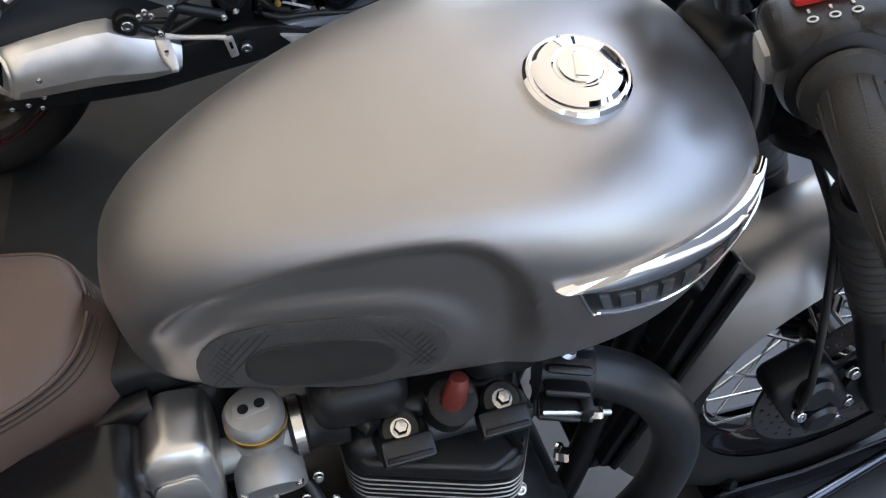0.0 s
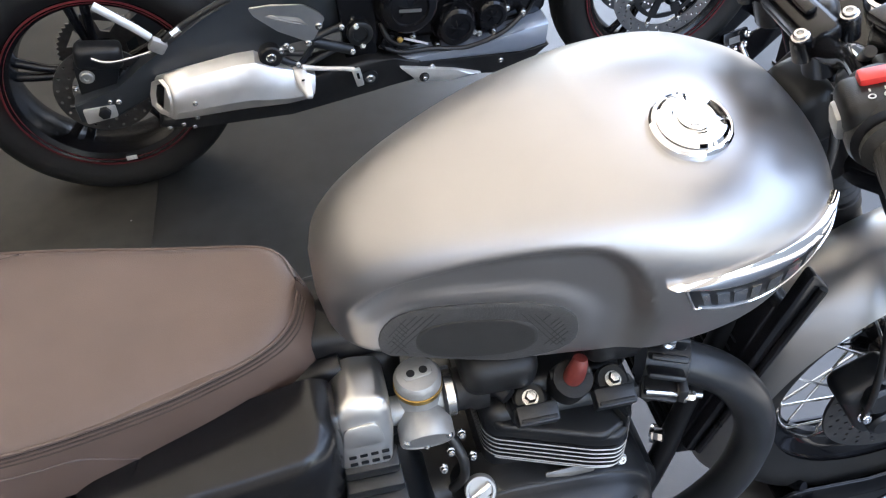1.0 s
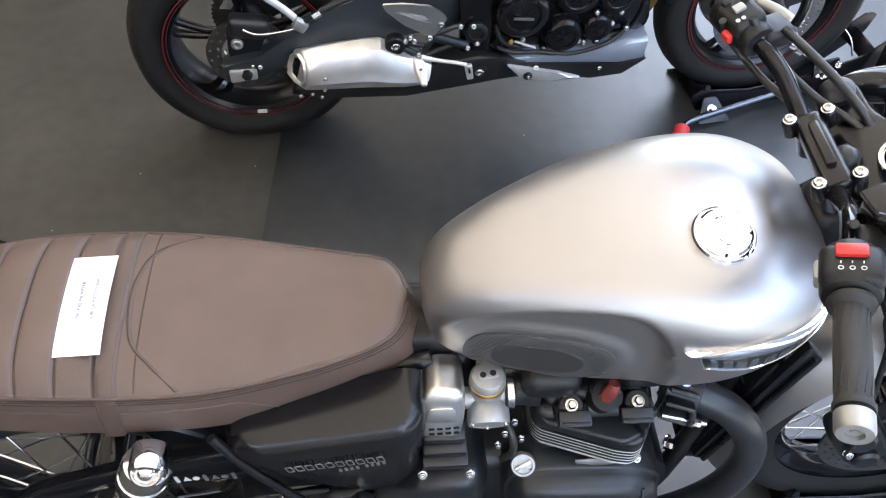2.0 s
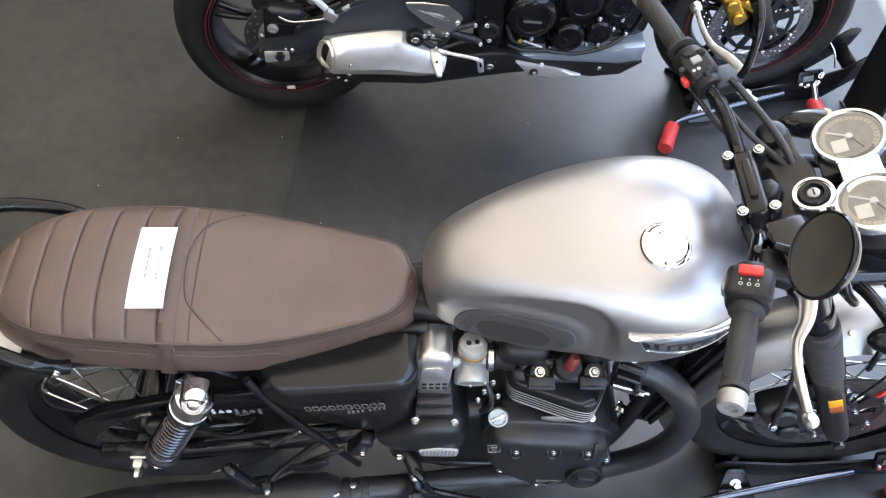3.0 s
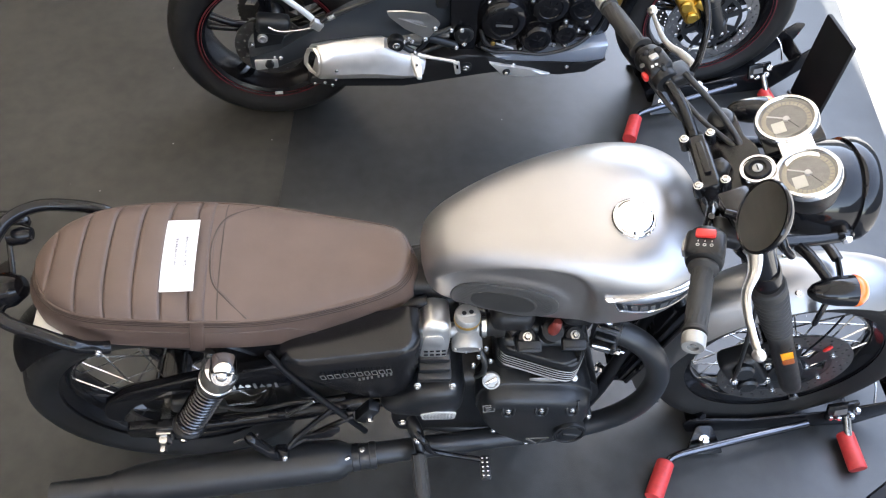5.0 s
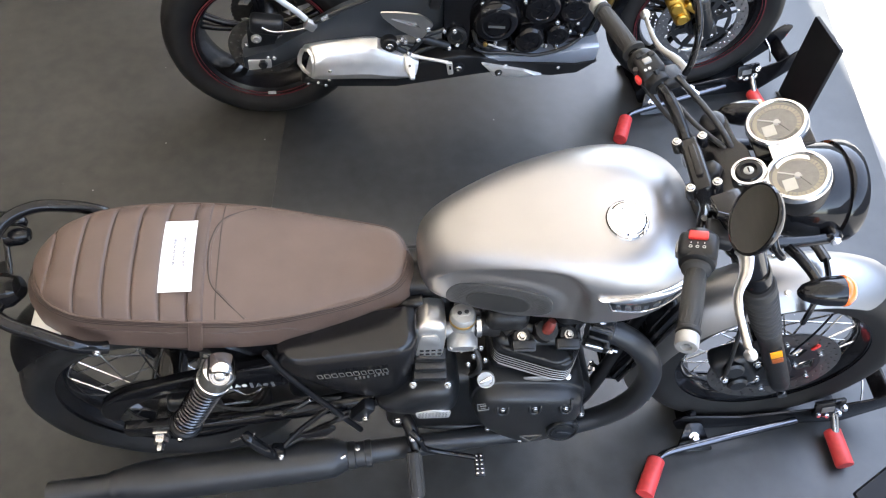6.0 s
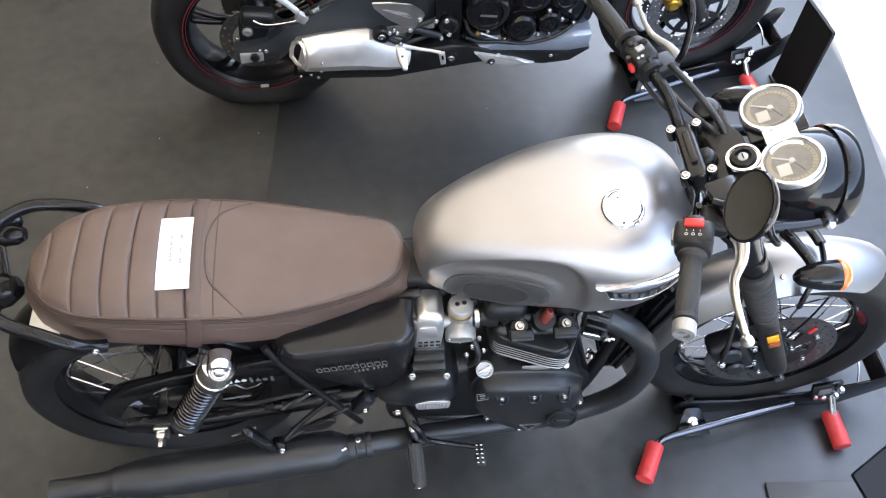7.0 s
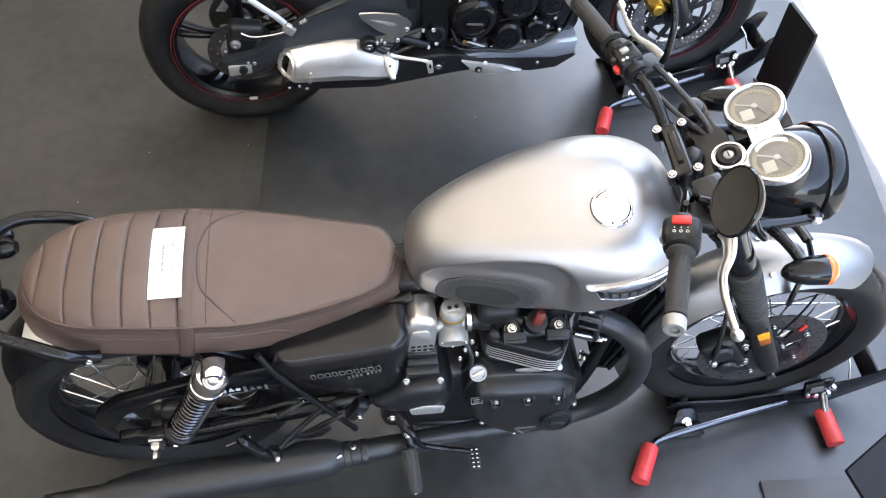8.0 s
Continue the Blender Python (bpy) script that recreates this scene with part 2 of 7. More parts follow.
def spline(pts, steps=8):
    p = [Vector(q) for q in pts]
    out = []
    for i in range(len(p) - 1):
        a, b, c, d = p[max(i - 1, 0)], p[i], p[i + 1], p[min(i + 2, len(p) - 1)]
        for k in range(steps):
            t = k / steps
            out.append(0.5 * ((2 * b) + (c - a) * t + (2 * a - 5 * b + 4 * c - d) * t * t + (3 * b - a - 3 * c + d) * t ** 3))
    out.append(p[-1])
    return out


def tube(pts, r, n=12, steps=8, bm=None, flat=1.0):
    """A smooth pipe through the points; r: one radius, or one for each point."""
    bm = bm or bmesh.new()
    path = spline(pts, steps) if steps > 1 else [Vector(p) for p in pts]
    radii = [r] * len(path) if not isinstance(r, (list, tuple)) else [float(np.interp(i / (len(path) - 1) * (len(r) - 1), range(len(r)), r)) for i in range(len(path))]
    side = None
    rings = []
    for i, p in enumerate(path):
        way = (path[min(i + 1, len(path) - 1)] - path[max(i - 1, 0)]).normalized()
        if side is None:
            side = way.orthogonal().normalized()
        side = (side - way * side.dot(way)).normalized()
        up = way.cross(side)
        rings.append([p + radii[i] * (math.cos(2 * math.pi * k / n) * side + flat * math.sin(2 * math.pi * k / n) * up) for k in range(n)])
    skin(bm, rings)
    return bm


def box(size, m=None, bevel=0.004, seg=2, bm=None):
    own = bmesh.new()
    bmesh.ops.create_cube(own, size=1.0, matrix=Matrix.Diagonal((*size, 1)))
    if bevel:
        bmesh.ops.bevel(own, geom=own.edges[:], offset=min(bevel, min(size) * 0.45), segments=seg, profile=0.5, affect="EDGES")
    bmesh.ops.transform(own, matrix=m or Matrix(), verts=own.verts)
    return join(bm, own)


def join(bm, own):
    if bm is None:
        return own
    me = bpy.data.meshes.new("tmp")
    own.to_mesh(me)
    bm.from_mesh(me)
    bpy.data.meshes.remove(me)
    own.free()
    return bm


def slab(outline, thick, m=None, bevel=0.003, holes=(), bm=None, seg=2):
    """A plate with the outline (x, y) in the plane of m, from z = 0 to thick; holes: further outlines."""
    own = bmesh.new()
    if holes:
        for loop in (outline, *holes):
            vs = [own.verts.new((x, y, 0)) for x, y in loop]
            for k in range(len(vs)):
                own.edges.new((vs[k], vs[(k + 1) % len(vs)]))
        bmesh.ops.triangle_fill(own, use_beauty=True, use_dissolve=False, edges=own.edges[:])
    else:
        own.faces.new([own.verts.new((x, y, 0)) for x, y in outline])
    made = bmesh.ops.extrude_face_region(own, geom=own.faces[:])
    top = [v for v in made["geom"] if isinstance(v, bmesh.types.BMVert)]
    bmesh.ops.translate(own, verts=top, vec=(0, 0, thick))
    if bevel and not holes:
        tops = set(top)
        edges = [e for e in own.edges if e.verts[0] in tops and e.verts[1] in tops]
        bmesh.ops.bevel(own, geom=edges, offset=bevel, segments=seg, profile=0.5, affect="EDGES")
    bmesh.ops.transform(own, matrix=m or Matrix(), verts=own.verts)
    return join(bm, own)


def circle(r, n=24, x=0.0, y=0.0):
    return [(x + r * math.cos(2 * math.pi * k / n), y + r * math.sin(2 * math.pi * k / n)) for k in range(n)]


def rounded(points, r=0.01, n=4):
    """An outline with its corners rounded."""
    out = []
    c = len(points)
    for i in range(c):
        a, b, d = (Vector(points[(i + k) % c]) for k in (-1, 0, 1))
        u, v = (a - b), (d - b)
        k = min(r, u.length * 0.45, v.length * 0.45)
        p, q = b + u.normalized() * k, b + v.normalized() * k
        for s in range(n + 1):
            t = s / n
            w = (1 - t) ** 2 * p + 2 * t * (1 - t) * b + t * t * q
            out.append((w.x, w.y))
    return out


def side(y, x=0.0, z=0.0):
    """A plane seen from the right side of a machine: plate x forward, plate y up, its thickness towards -y."""
    return Matrix.Translation((x, y, z)) @ Matrix.Rotation(radians(90), 4, "X")


def bolt_head(p, way, r=0.006, h=0.006, parent=None, mat="steel", name="bolt"):
    """A hexagon socket head: a short turned head with a recess."""
    m = axis_pose(p, Vector(p) + Vector(way))
    bm = lathe([(r * 1.25, -0.002), (r * 1.25, 0.001), (r, 0.0015), (r, h - r * 0.15), (r * 0.85, h), (r * 0.5, h), (r * 0.45, h * 0.45), (0, h * 0.45)], m, 12, cap=False)
    return part(name, bm, mat, parent)


def hex_bolt(p, way, r=0.008, h=0.008, parent=None, mat="chrome", name="bolt"):
    m = axis_pose(p, Vector(p) + Vector(way))
    bm = lathe([(r * 1.35, -0.001), (r * 1.35, 0.002)], m, 16)
    lathe([(r, 0.002), (r, h), (r * 0.8, h + 0.002), (0, h + 0.0025)], m, 6, bm)
    return part(name, bm, mat, parent)

# ---- the place ----
ground = link("ground", box((60, 60, 0.2), pose(0, 0, -0.112), 0), "concrete")
tagged(ground, "pale sunlit concrete ground beyond the black display mats", "ground", kind="structure")
MAT_A, MAT_B = (0.186, 0.76), (0.114, -0.177)   # the seam between the mats


def seam_x(y):
    return MAT_B[0] + (MAT_A[0] - MAT_B[0]) * (y - MAT_B[1]) / (MAT_A[1] - MAT_B[1])


def edge_x(y):
    return 2.204 + 0.119 * (y - 0.668)


floor = link("floor", slab([(-5, -8), (seam_x(-8) + 0.01, -8), (seam_x(5) + 0.01, 5), (-5, 5)], 0.010, pose(0, 0, -0.010), 0.002), "mat_grey")
tagged(floor, "worn grey-brown rubber display mat on the ground", "floor mat", kind="structure")
floor_b = link("floor", slab([(seam_x(-8), -8), (edge_x(-8), -8), (edge_x(5), 5), (seam_x(5), 5)], 0.012, pose(0, 0, -0.010), 0.002), "mat_black")
tagged(floor_b, "worn black rubber display mat with a cut seam", "floor mat", kind="structure")
# unseen west and north walls, added to darken reflections and floor
wall = link("wall_west", box((0.02, 12.5, 3.0), pose(-4.6, -0.75, 1.488), 0), "unseen_cloth")
tagged(wall, "unseen dark side wall, added to keep light out", "tent wall", kind="structure")
wall_n = link("wall_north", box((6.8, 0.02, 3.0), pose(-1.2, 5.5, 1.488), 0), "unseen_cloth")
tagged(wall_n, "unseen dark back wall, added to keep reflections dark", "tent wall", kind="structure")
# added, unseen: high part shades the rear, low part lets sky onto the tank
wall_s = link("wall_south", slab([(-4.6, -0.012), (2.2, -0.012), (2.2, 2.388), (-0.6, 2.388), (-0.6, 4.2), (-4.6, 4.2)], 0.02, side(-6.99), 0), "unseen_cloth")
tagged(wall_s, "unseen dark wall, stepped in height to shape the skylight", "tent wall", kind="structure")
# unseen wall, added so the tank's front reflects less bright sky
wall_e = link("wall_east", box((0.2, 40.0, 4.2), pose(8.0, 0.0, 2.088), 0), "sky_block")
tagged(wall_e, "unseen grey wall, added to block the low eastern sky", "outer wall", kind="structure")
# assumed roof out of view; its edges are set to shape the light
ceiling = link("ceiling", box((6.8, 9.4, 0.006), pose(-1.2, 0.8, 3.0), 0), "unseen_awning")
tagged(ceiling, "unseen white awning cloth, added to soften the light over the display", "awning", kind="structure")

# ---- the classic motorcycle: x forward, y to its left, rear axle over the origin ----
bike = thing("motorcycle", "classic twin-cylinder motorcycle with graphite tank and brown leather seat", "motorcycle", "motorcycles on display")
REAR, FRONT = Vector((0.024, 0, 0.314)), Vector((1.45, 0, 0.318))
TO_Y = Matrix.Rotation(radians(90), 4, "X")      # turns a lathe's z axis to -y


def at(v):
    return Matrix.Translation(v)


def tyre_mesh(R, rim, w, groove=0.006, n=240, slots=24):
    """A tyre with slanted tread grooves."""
    h = R - rim
    prof = [(rim - 0.002, -0.36 * w), (rim + 0.10 * h, -0.40 * w), (rim + 0.3 * h, -0.47 * w), (rim + 0.5 * h, -0.5 * w), (rim + 0.66 * h, -0.475 * w), (rim + 0.8 * h, -0.42 * w)]
    for k in range(1, 14):
        s = -0.36 + 0.72 * k / 14
        prof.append((R - h * 0.16 * (abs(s) / 0.36) ** 2.2, s * w))
    prof += [(r, -y) for r, y in reversed(prof[:6])]
    bm = bmesh.new()
    rings = []
    for k in range(n):
        a = 2 * math.pi * k / n
        ring = []
        for r, y in prof:
            s = abs(y) / w
            rr = r
            if 0.06 < s < 0.40 and r > rim + 0.6 * h:
                ph = (a * slots / (2 * math.pi) + s * 3.2 + (0.5 if y > 0 else 0)) % 1.0
                if ph < 0.17:
                    rr -= groove
            ring.append((rr * math.cos(a), y, rr * math.sin(a)))
        rings.append(ring)
    skin(bm, rings + [rings[0]], False, False)
    bmesh.ops.remove_doubles(bm, verts=bm.verts, dist=1e-6)
    return bm


def rim_mesh(r, w):
    t = 0.004
    out = [(r + 0.004, -w / 2), (r + 0.006, -w / 2 + 0.004), (r - 0.010, -w / 2 + 0.012), (r - 0.018, -w / 4), (r - 0.024, 0), (r - 0.018, w / 4), (r - 0.010, w / 2 - 0.012), (r + 0.006, w / 2 - 0.004), (r + 0.004, w / 2)]
    inn = [(q - t - 0.003, y * 0.96) for q, y in reversed(out)]
    return ring_lathe([(q, -y) for q, y in out + inn], TO_Y, 96)


SPOKE = bmesh.new()
lathe([(0.0022, 0), (0.0022, 0.93), (0.0036, 0.935), (0.0036, 1.0)], None, 8, SPOKE)
spoke_mesh = bpy.data.meshes.new("spoke")
SPOKE.to_mesh(spoke_mesh)
SPOKE.free()
spoke_mesh.materials.append(M["steel"])


def spoked_wheel(name, R, rim_r, w, hub_r, hub_w, parent, n=32, wide=0.07):
    wheel = part(name, rim_mesh(rim_r, wide), "gloss_black", parent, "black spoked rim")
    part("tyre", tyre_mesh(R, rim_r + 0.002, w), "rubber", wheel, "black road tyre with slanted grooves")
    hub = lathe([(0.012, -hub_w / 2 - 0.01), (hub_r * 0.6, -hub_w / 2 - 0.01), (hub_r, -hub_w / 2), (hub_r, -hub_w / 2 + 0.008), (hub_r * 0.62, -hub_w / 2 + 0.02), (hub_r * 0.62, hub_w / 2 - 0.02), (hub_r, hub_w / 2 - 0.008), (hub_r, hub_w / 2), (hub_r * 0.6, hub_w / 2 + 0.01), (0.012, hub_w / 2 + 0.01)], TO_Y, 40)
    part("hub", hub, "gloss_black", wheel)
    for k in range(n):
        s = -1 if k % 2 else 1
        lean = 0.55 if (k // 2) % 2 else -0.55
        a = 2 * math.pi * k / n
        p = Vector((hub_r * 0.93 * math.cos(a + lean), s * (hub_w / 2 - 0.004), hub_r * 0.93 * math.sin(a + lean)))
        q = Vector(((rim_r - 0.012) * math.cos(a), s * wide * 0.12, (rim_r - 0.012) * math.sin(a)))
        ob = new("spoke", spoke_mesh)
        ob.parent = wheel
        ob.matrix_basis = axis_pose(p, q) @ Matrix.Diagonal((1, 1, (q - p).length, 1))
    return wheel


def disc_mesh(r0, r1, thick, m, rows=3, n=26):
    """A drilled brake disc."""
    holes = [list(reversed(circle(r0, 48)))]
    for j in range(rows):
        rr = r0 + (r1 - r0) * (0.26 + 0.5 * j / max(1, rows - 1))
        for k in range(n):
            a = 2 * math.pi * (k + 0.33 * j) / n
            holes.append(circle(0.0036, 6, rr * math.cos(a), rr * math.sin(a)))
    return slab(circle(r1, 96), thick, m, 0, holes)


# wheels
front_wheel = spoked_wheel("front_wheel", 0.318, 0.229, 0.104, 0.05, 0.11, bike)
front_wheel.matrix_basis = at(FRONT)
rear_wheel = spoked_wheel("rear_wheel", 0.314, 0.235, 0.152, 0.062, 0.13, bike, 32, 0.112)
rear_wheel.matrix_basis = at(REAR)
part("brake_disc", disc_mesh(0.108, 0.155, 0.005, TO_Y @ at((0, 0, 0.050))), "disc_dark", front_wheel, "drilled steel brake disc")
carrier = []
for k in range(6):
    a = math.pi * k / 3
    carrier.append([(rr * math.cos(b), rr * math.sin(b)) for rr, b in ((0.062, a - 0.25), (0.062, a + 0.28), (0.096, a + 0.42), (0.098, a - 0.05))])
part("disc_carrier", slab(circle(0.111, 60), 0.006, TO_Y @ at((0, 0, 0.048)), 0, carrier), "engine", front_wheel)
for k in range(6):
    a = math.pi * k / 3 + 0.6
    bolt_head((0.110 * math.cos(a), -0.055, 0.110 * math.sin(a)), (0, -1, 0), 0.006, 0.006, front_wheel)
for k in range(5):
    a = 2 * math.pi * k / 5 + 0.2
    bolt_head((0.05 * math.cos(a), -0.055, 0.05 * math.sin(a)), (0, -1, 0), 0.006, 0.006, front_wheel)
part("brake_disc", disc_mesh(0.086, 0.127, 0.005, TO_Y @ at((0, 0, 0.074))), "disc_dark", rear_wheel, "drilled steel brake disc")
part("axle_nut", lathe([(0.019, 0.07), (0.019, 0.145), (0.0165, 0.147), (0.0165, 0.164), (0.014, 0.167), (0.009, 0.167), (0.009, 0.182), (0.007, 0.185), (0, 0.185)], TO_Y, 6), "steel", rear_wheel)
part("axle", lathe([(0.011, -0.13), (0.011, 0.13)], TO_Y, 16), "steel", front_wheel)
# red box on the disc, standing in for the stand foot's reflection
part("valve_tag", box((0.010, 0.006, 0.024), pose(0.064, -0.058, 0.100, 0, 24, 0), 0.002), "red", front_wheel, "red patch on the disc for the red foot's reflection")

# ---- fuel tank ----
TX = (0.590, 0.598, 0.615, 0.645, 0.70, 0.78, 0.86, 0.93, 0.99, 1.04, 1.075, 1.095, 1.103)
TW = (0.025, 0.049, 0.067, 0.083, 0.104, 0.131, 0.153, 0.167, 0.169, 0.160, 0.138, 0.102, 0.06)
TT = (0.798, 0.822, 0.844, 0.868, 0.898, 0.925, 0.941, 0.946, 0.944, 0.934, 0.917, 0.898, 0.874)
TB = (0.764, 0.734, 0.711, 0.697, 0.690, 0.688, 0.694, 0.705, 0.720, 0.745, 0.775, 0.805, 0.835)
TC = (0.783, 0.788, 0.796, 0.808, 0.826, 0.844, 0.850, 0.848, 0.846, 0.848, 0.852, 0.856, 0.860)
# the upper edge of the knee recess
KX = (0.605, 0.648, 0.711, 0.770, 0.830, 0.862, 0.882, 0.897)
KZ = (0.768, 0.814, 0.847, 0.867, 0.876, 0.868, 0.840, 0.790)


def tank_mask(x, z):
    """How deep a point of the side lies in the knee recess, 0 to 1."""
    if x > 0.905:
        return 0.0
    deep = ease(-0.008, 0.018, curve(KX, KZ, x) - z) * ease(0.910, 0.880, x) * ease(0.602, 0.67, x)
    d, e = (x - 0.740) / 0.118, z - 0.738 - 0.16 * (x - 0.740)
    u = (abs(d) ** 2.6 + abs(e / (0.078 if e > 0 else 0.06)) ** 2.6) ** (1 / 2.6)
    return deep * (1 - 0.28 * ease(1.06, 0.84, u))


def tank_point(x, a, out=0.0):
    """a: 0 at the right bottom edge, 0.32 at the widest line, 0.5 on top, 1 at the left bottom edge."""
    w, zt, zb, zc = (curve(TX, t, x) for t in (TW, TT, TB, TC))
    s = -1 if a <= 0.5 else 1
    b = a if a <= 0.5 else 1 - a
    if b < 0.22:
        u = b / 0.22
        z = zb + (zc - zb) * u
        y = w * (0.84 + 0.16 * math.sin(u * math.pi / 2))
        y *= 1 - 0.25 * (1 - min(1, u / 0.12)) ** 2
        y -= tank_mask(x, z) * 0.022 * (0.25 + 0.75 * ease(0.0, 0.75, u))
    else:
        u = (b - 0.22) / 0.28 * math.pi / 2
        p = 0.86
        y, z = w * math.cos(u) ** p if u < math.pi / 2 - 1e-9 else 0.0, zc + (zt - zc) * math.sin(u) ** 0.96
        y -= tank_mask(x, z) * 0.022
    # the hollow for the handlebar at full lock
    d = (x - 1.050) / 0.042
    e = (abs(y) - 0.105) / 0.050
    z -= 0.006 * math.exp(-d * d - e * e) if b > 0.24 else 0
    return Vector((x, s * (y + out), z))


def tank_side(x, z, out=0.0):
    """The right side's point at x and height z."""
    lo, hi = 0.0, 0.42
    for _ in range(30):
        mid = (lo + hi) / 2
        if tank_point(x, mid).z < z:
            lo = mid
        else:
            hi = mid
    p = tank_point(x, lo)
    q, r = tank_point(x, lo + 0.004), tank_point(x + 0.003, lo)
    nrm = (q - p).cross(r - p).normalized()
    return p + nrm * (out if nrm.y < 0 else -out)


tank_rings = []
for k in range(121):
    t = k / 120
    x = 0.590 + 0.513 * (0.5 - 0.5 * math.cos(math.pi * t)) * 0.6 + 0.513 * t * 0.4
    tank_rings.append([tank_point(x, j / 110) for j in range(111)])
bm = bmesh.new()
skin(bm, tank_rings)
tank = part("fuel_tank", bm, "graphite", bike, "matt graphite teardrop fuel tank", 50)
# seam lip under the tank
part("tank_lip", tube([tank_point(x, 0.004) + Vector((0, 0.006, -0.002)) for x in np.linspace(0.62, 1.06, 30)], 0.004, 8, 1), "satin_black", tank)

# knee pad, ribbed rubber
PADX, PADZ = 0.740, 0.738


def pad_edge(a, k=1.0):
    c, s = math.cos(a), math.sin(a)
    rx = 0.094
    rz = 0.054 if s > 0 else 0.040
    n = 2.6
    q = (abs(c / rx) ** n + abs(s / rz) ** n) ** (-1 / n)
    return PADX + k * q * c, PADZ + k * q * s + 0.16 * k * q * c


for name, k0, lift, mat in (("knee_pad_border", 1.0, 0.0035, "pad_edge"), ("knee_pad", 0.62, 0.0052, "grip")):
    bm = bmesh.new()
    rings = []
    for k, o in ((1.05, -0.003), (1.03, lift * 0.55), (0.985, lift * 0.95), (0.94, lift), (0.75, lift), (0.5, lift), (0.25, lift), (0.01, lift)):
        rings.append([tank_side(*pad_edge(2 * math.pi * j / 56, k * k0), o) for j in range(56)])
    skin(bm, rings)
    part(name, bm, mat, tank)
# diamond ribs on the pad's two ends
for k in range(-14, 15):
    for lean in (-0.7, 0.7):
        x0 = PADX + k * 0.0062
        ribs = []
        for j in range(15):
            z = PADZ - 0.032 + 0.078 * j / 14
            x = x0 + lean * (z - PADZ)
            d, e = (x - PADX) / 0.094, (z - PADZ - 0.16 * (x - PADX))
            u = abs(d) ** 2.6 + abs(e / (0.054 if e > 0 else 0.040)) ** 2.6
            if 0.46 < u < 0.86 and abs(d) > 0.35 and -0.018 < e:
                ribs.append(tank_side(x, z, 0.0036))
        if len(ribs) > 2:
            part("pad_rib", tube(ribs, 0.0005, 4, 1), "grip", tank)

# filler cap on the right of the crown
CAP = tank_point(0.950, 0.436)
cap_n = (tank_point(0.950, 0.441) - CAP).cross(tank_point(0.955, 0.436) - CAP).normalized()
cap_n = cap_n if cap_n.z > 0 else -cap_n
cap_m = axis_pose(CAP - 0.003 * cap_n, CAP + cap_n)
cap = part("filler_cap", lathe([(0.030, -0.02), (0.0385, -0.004), (0.0385, 0.006), (0.0365, 0.0085), (0.035, 0.0075), (0.034, 0.0078), (0.033, 0.0105), (0.030, 0.013), (0.020, 0.0155), (0.018, 0.0145), (0.0165, 0.0145), (0.0155, 0.0165), (0.008, 0.0172), (0, 0.0174)], cap_m, 64), "chrome", tank, "round chrome filler cap", 25)
part("lock_flap", box((0.022, 0.011, 0.003), cap_m @ pose(0, -0.001, 0.0175, 0, 0, 70), 0.0014), "chrome", cap)

# chrome crest on the tank's side; the maker's word stays plain bars
CREST_UP = ((0.902, 0.840), (0.944, 0.849), (0.988, 0.859), (1.032, 0.869), (1.074, 0.880))
CREST_MID = ((0.919, 0.836), (0.954, 0.829), (0.993, 0.832), (1.032, 0.845), (1.075, 0.874))
CREST_LOW = ((0.933, 0.804), (0.963, 0.797), (0.998, 0.797), (1.032, 0.815), (1.075, 0.867))


def crest_line(line, t):
    return curve([0, 0.25, 0.5, 0.75, 1], [p[0] for p in line], t), curve([0, 0.25, 0.5, 0.75, 1], [p[1] for p in line], t)


def crest_band(la, lb, out, mat, name, parent, bulge=0.0, n=40):
    rows = []
    for k in range(n + 1):
        t = k / n
        (xa, za), (xb, zb) = crest_line(la, t), crest_line(lb, t)
        rows.append([tank_side(xa + (xb - xa) * s, za + (zb - za) * s, o) for s, o in ((0, -0.002), (0.02, out), (0.25, out + bulge * 0.75), (0.5, out + bulge), (0.75, out + bulge * 0.75), (0.98, out), (1, -0.002))])
    b = bmesh.new()
    skin(b, rows, True)
    return part(name, b, mat, parent)


crest = crest_band(CREST_UP, CREST_MID, 0.004, "chrome", "crest", tank, 0.004)
crest["label"] = "chrome winged crest"
crest_band(CREST_MID, CREST_LOW, 0.0028, "engine", "crest_field", crest)
edge = [tank_side(*crest_line(CREST_LOW, t), 0.003) for t in np.linspace(0, 1, 24)]
part("crest_rim", tube([tank_side(*crest_line(CREST_MID, 0.0), 0.003)] + edge, 0.0018, 8, 2), "chrome", crest)
for k in range(7):
    t0 = 0.10 + k * 0.115
    rows = []
    for s in (0.0, 0.5, 1.0):
        t = t0 + 0.085 * s * (1 if k % 3 else 0.7)
        (xa, za), (xb, zb) = crest_line(CREST_MID, t), crest_line(CREST_LOW, t)
        rows.append([tank_side(xa + (xb - xa) * q, za + (zb - za) * q, o) for q, o in ((0.25, 0.001), (0.25, 0.0042), (0.78, 0.0042), (0.78, 0.001))])
    b = bmesh.new()
    skin(b, rows)
    part("letter_bar", b, "steel", crest)

# ---- seat ----
SX = (-0.117, -0.113, -0.104, -0.089, -0.063, -0.010, 0.08, 0.19, 0.30, 0.42, 0.50, 0.535, 0.552, 0.563, 0.570)
ST = (0.785, 0.788, 0.793, 0.800, 0.809, 0.818, 0.816, 0.795, 0.779, 0.772, 0.774, 0.777, 0.778, 0.776, 0.772)
SE = (0.777, 0.777, 0.777, 0.777, 0.777, 0.778, 0.777, 0.769, 0.757, 0.751, 0.754, 0.758, 0.760, 0.761, 0.762)
SW = (0.010, 0.032, 0.053, 0.076, 0.098, 0.120, 0.132, 0.136, 0.130, 0.106, 0.084, 0.070, 0.056, 0.037, 0.010)
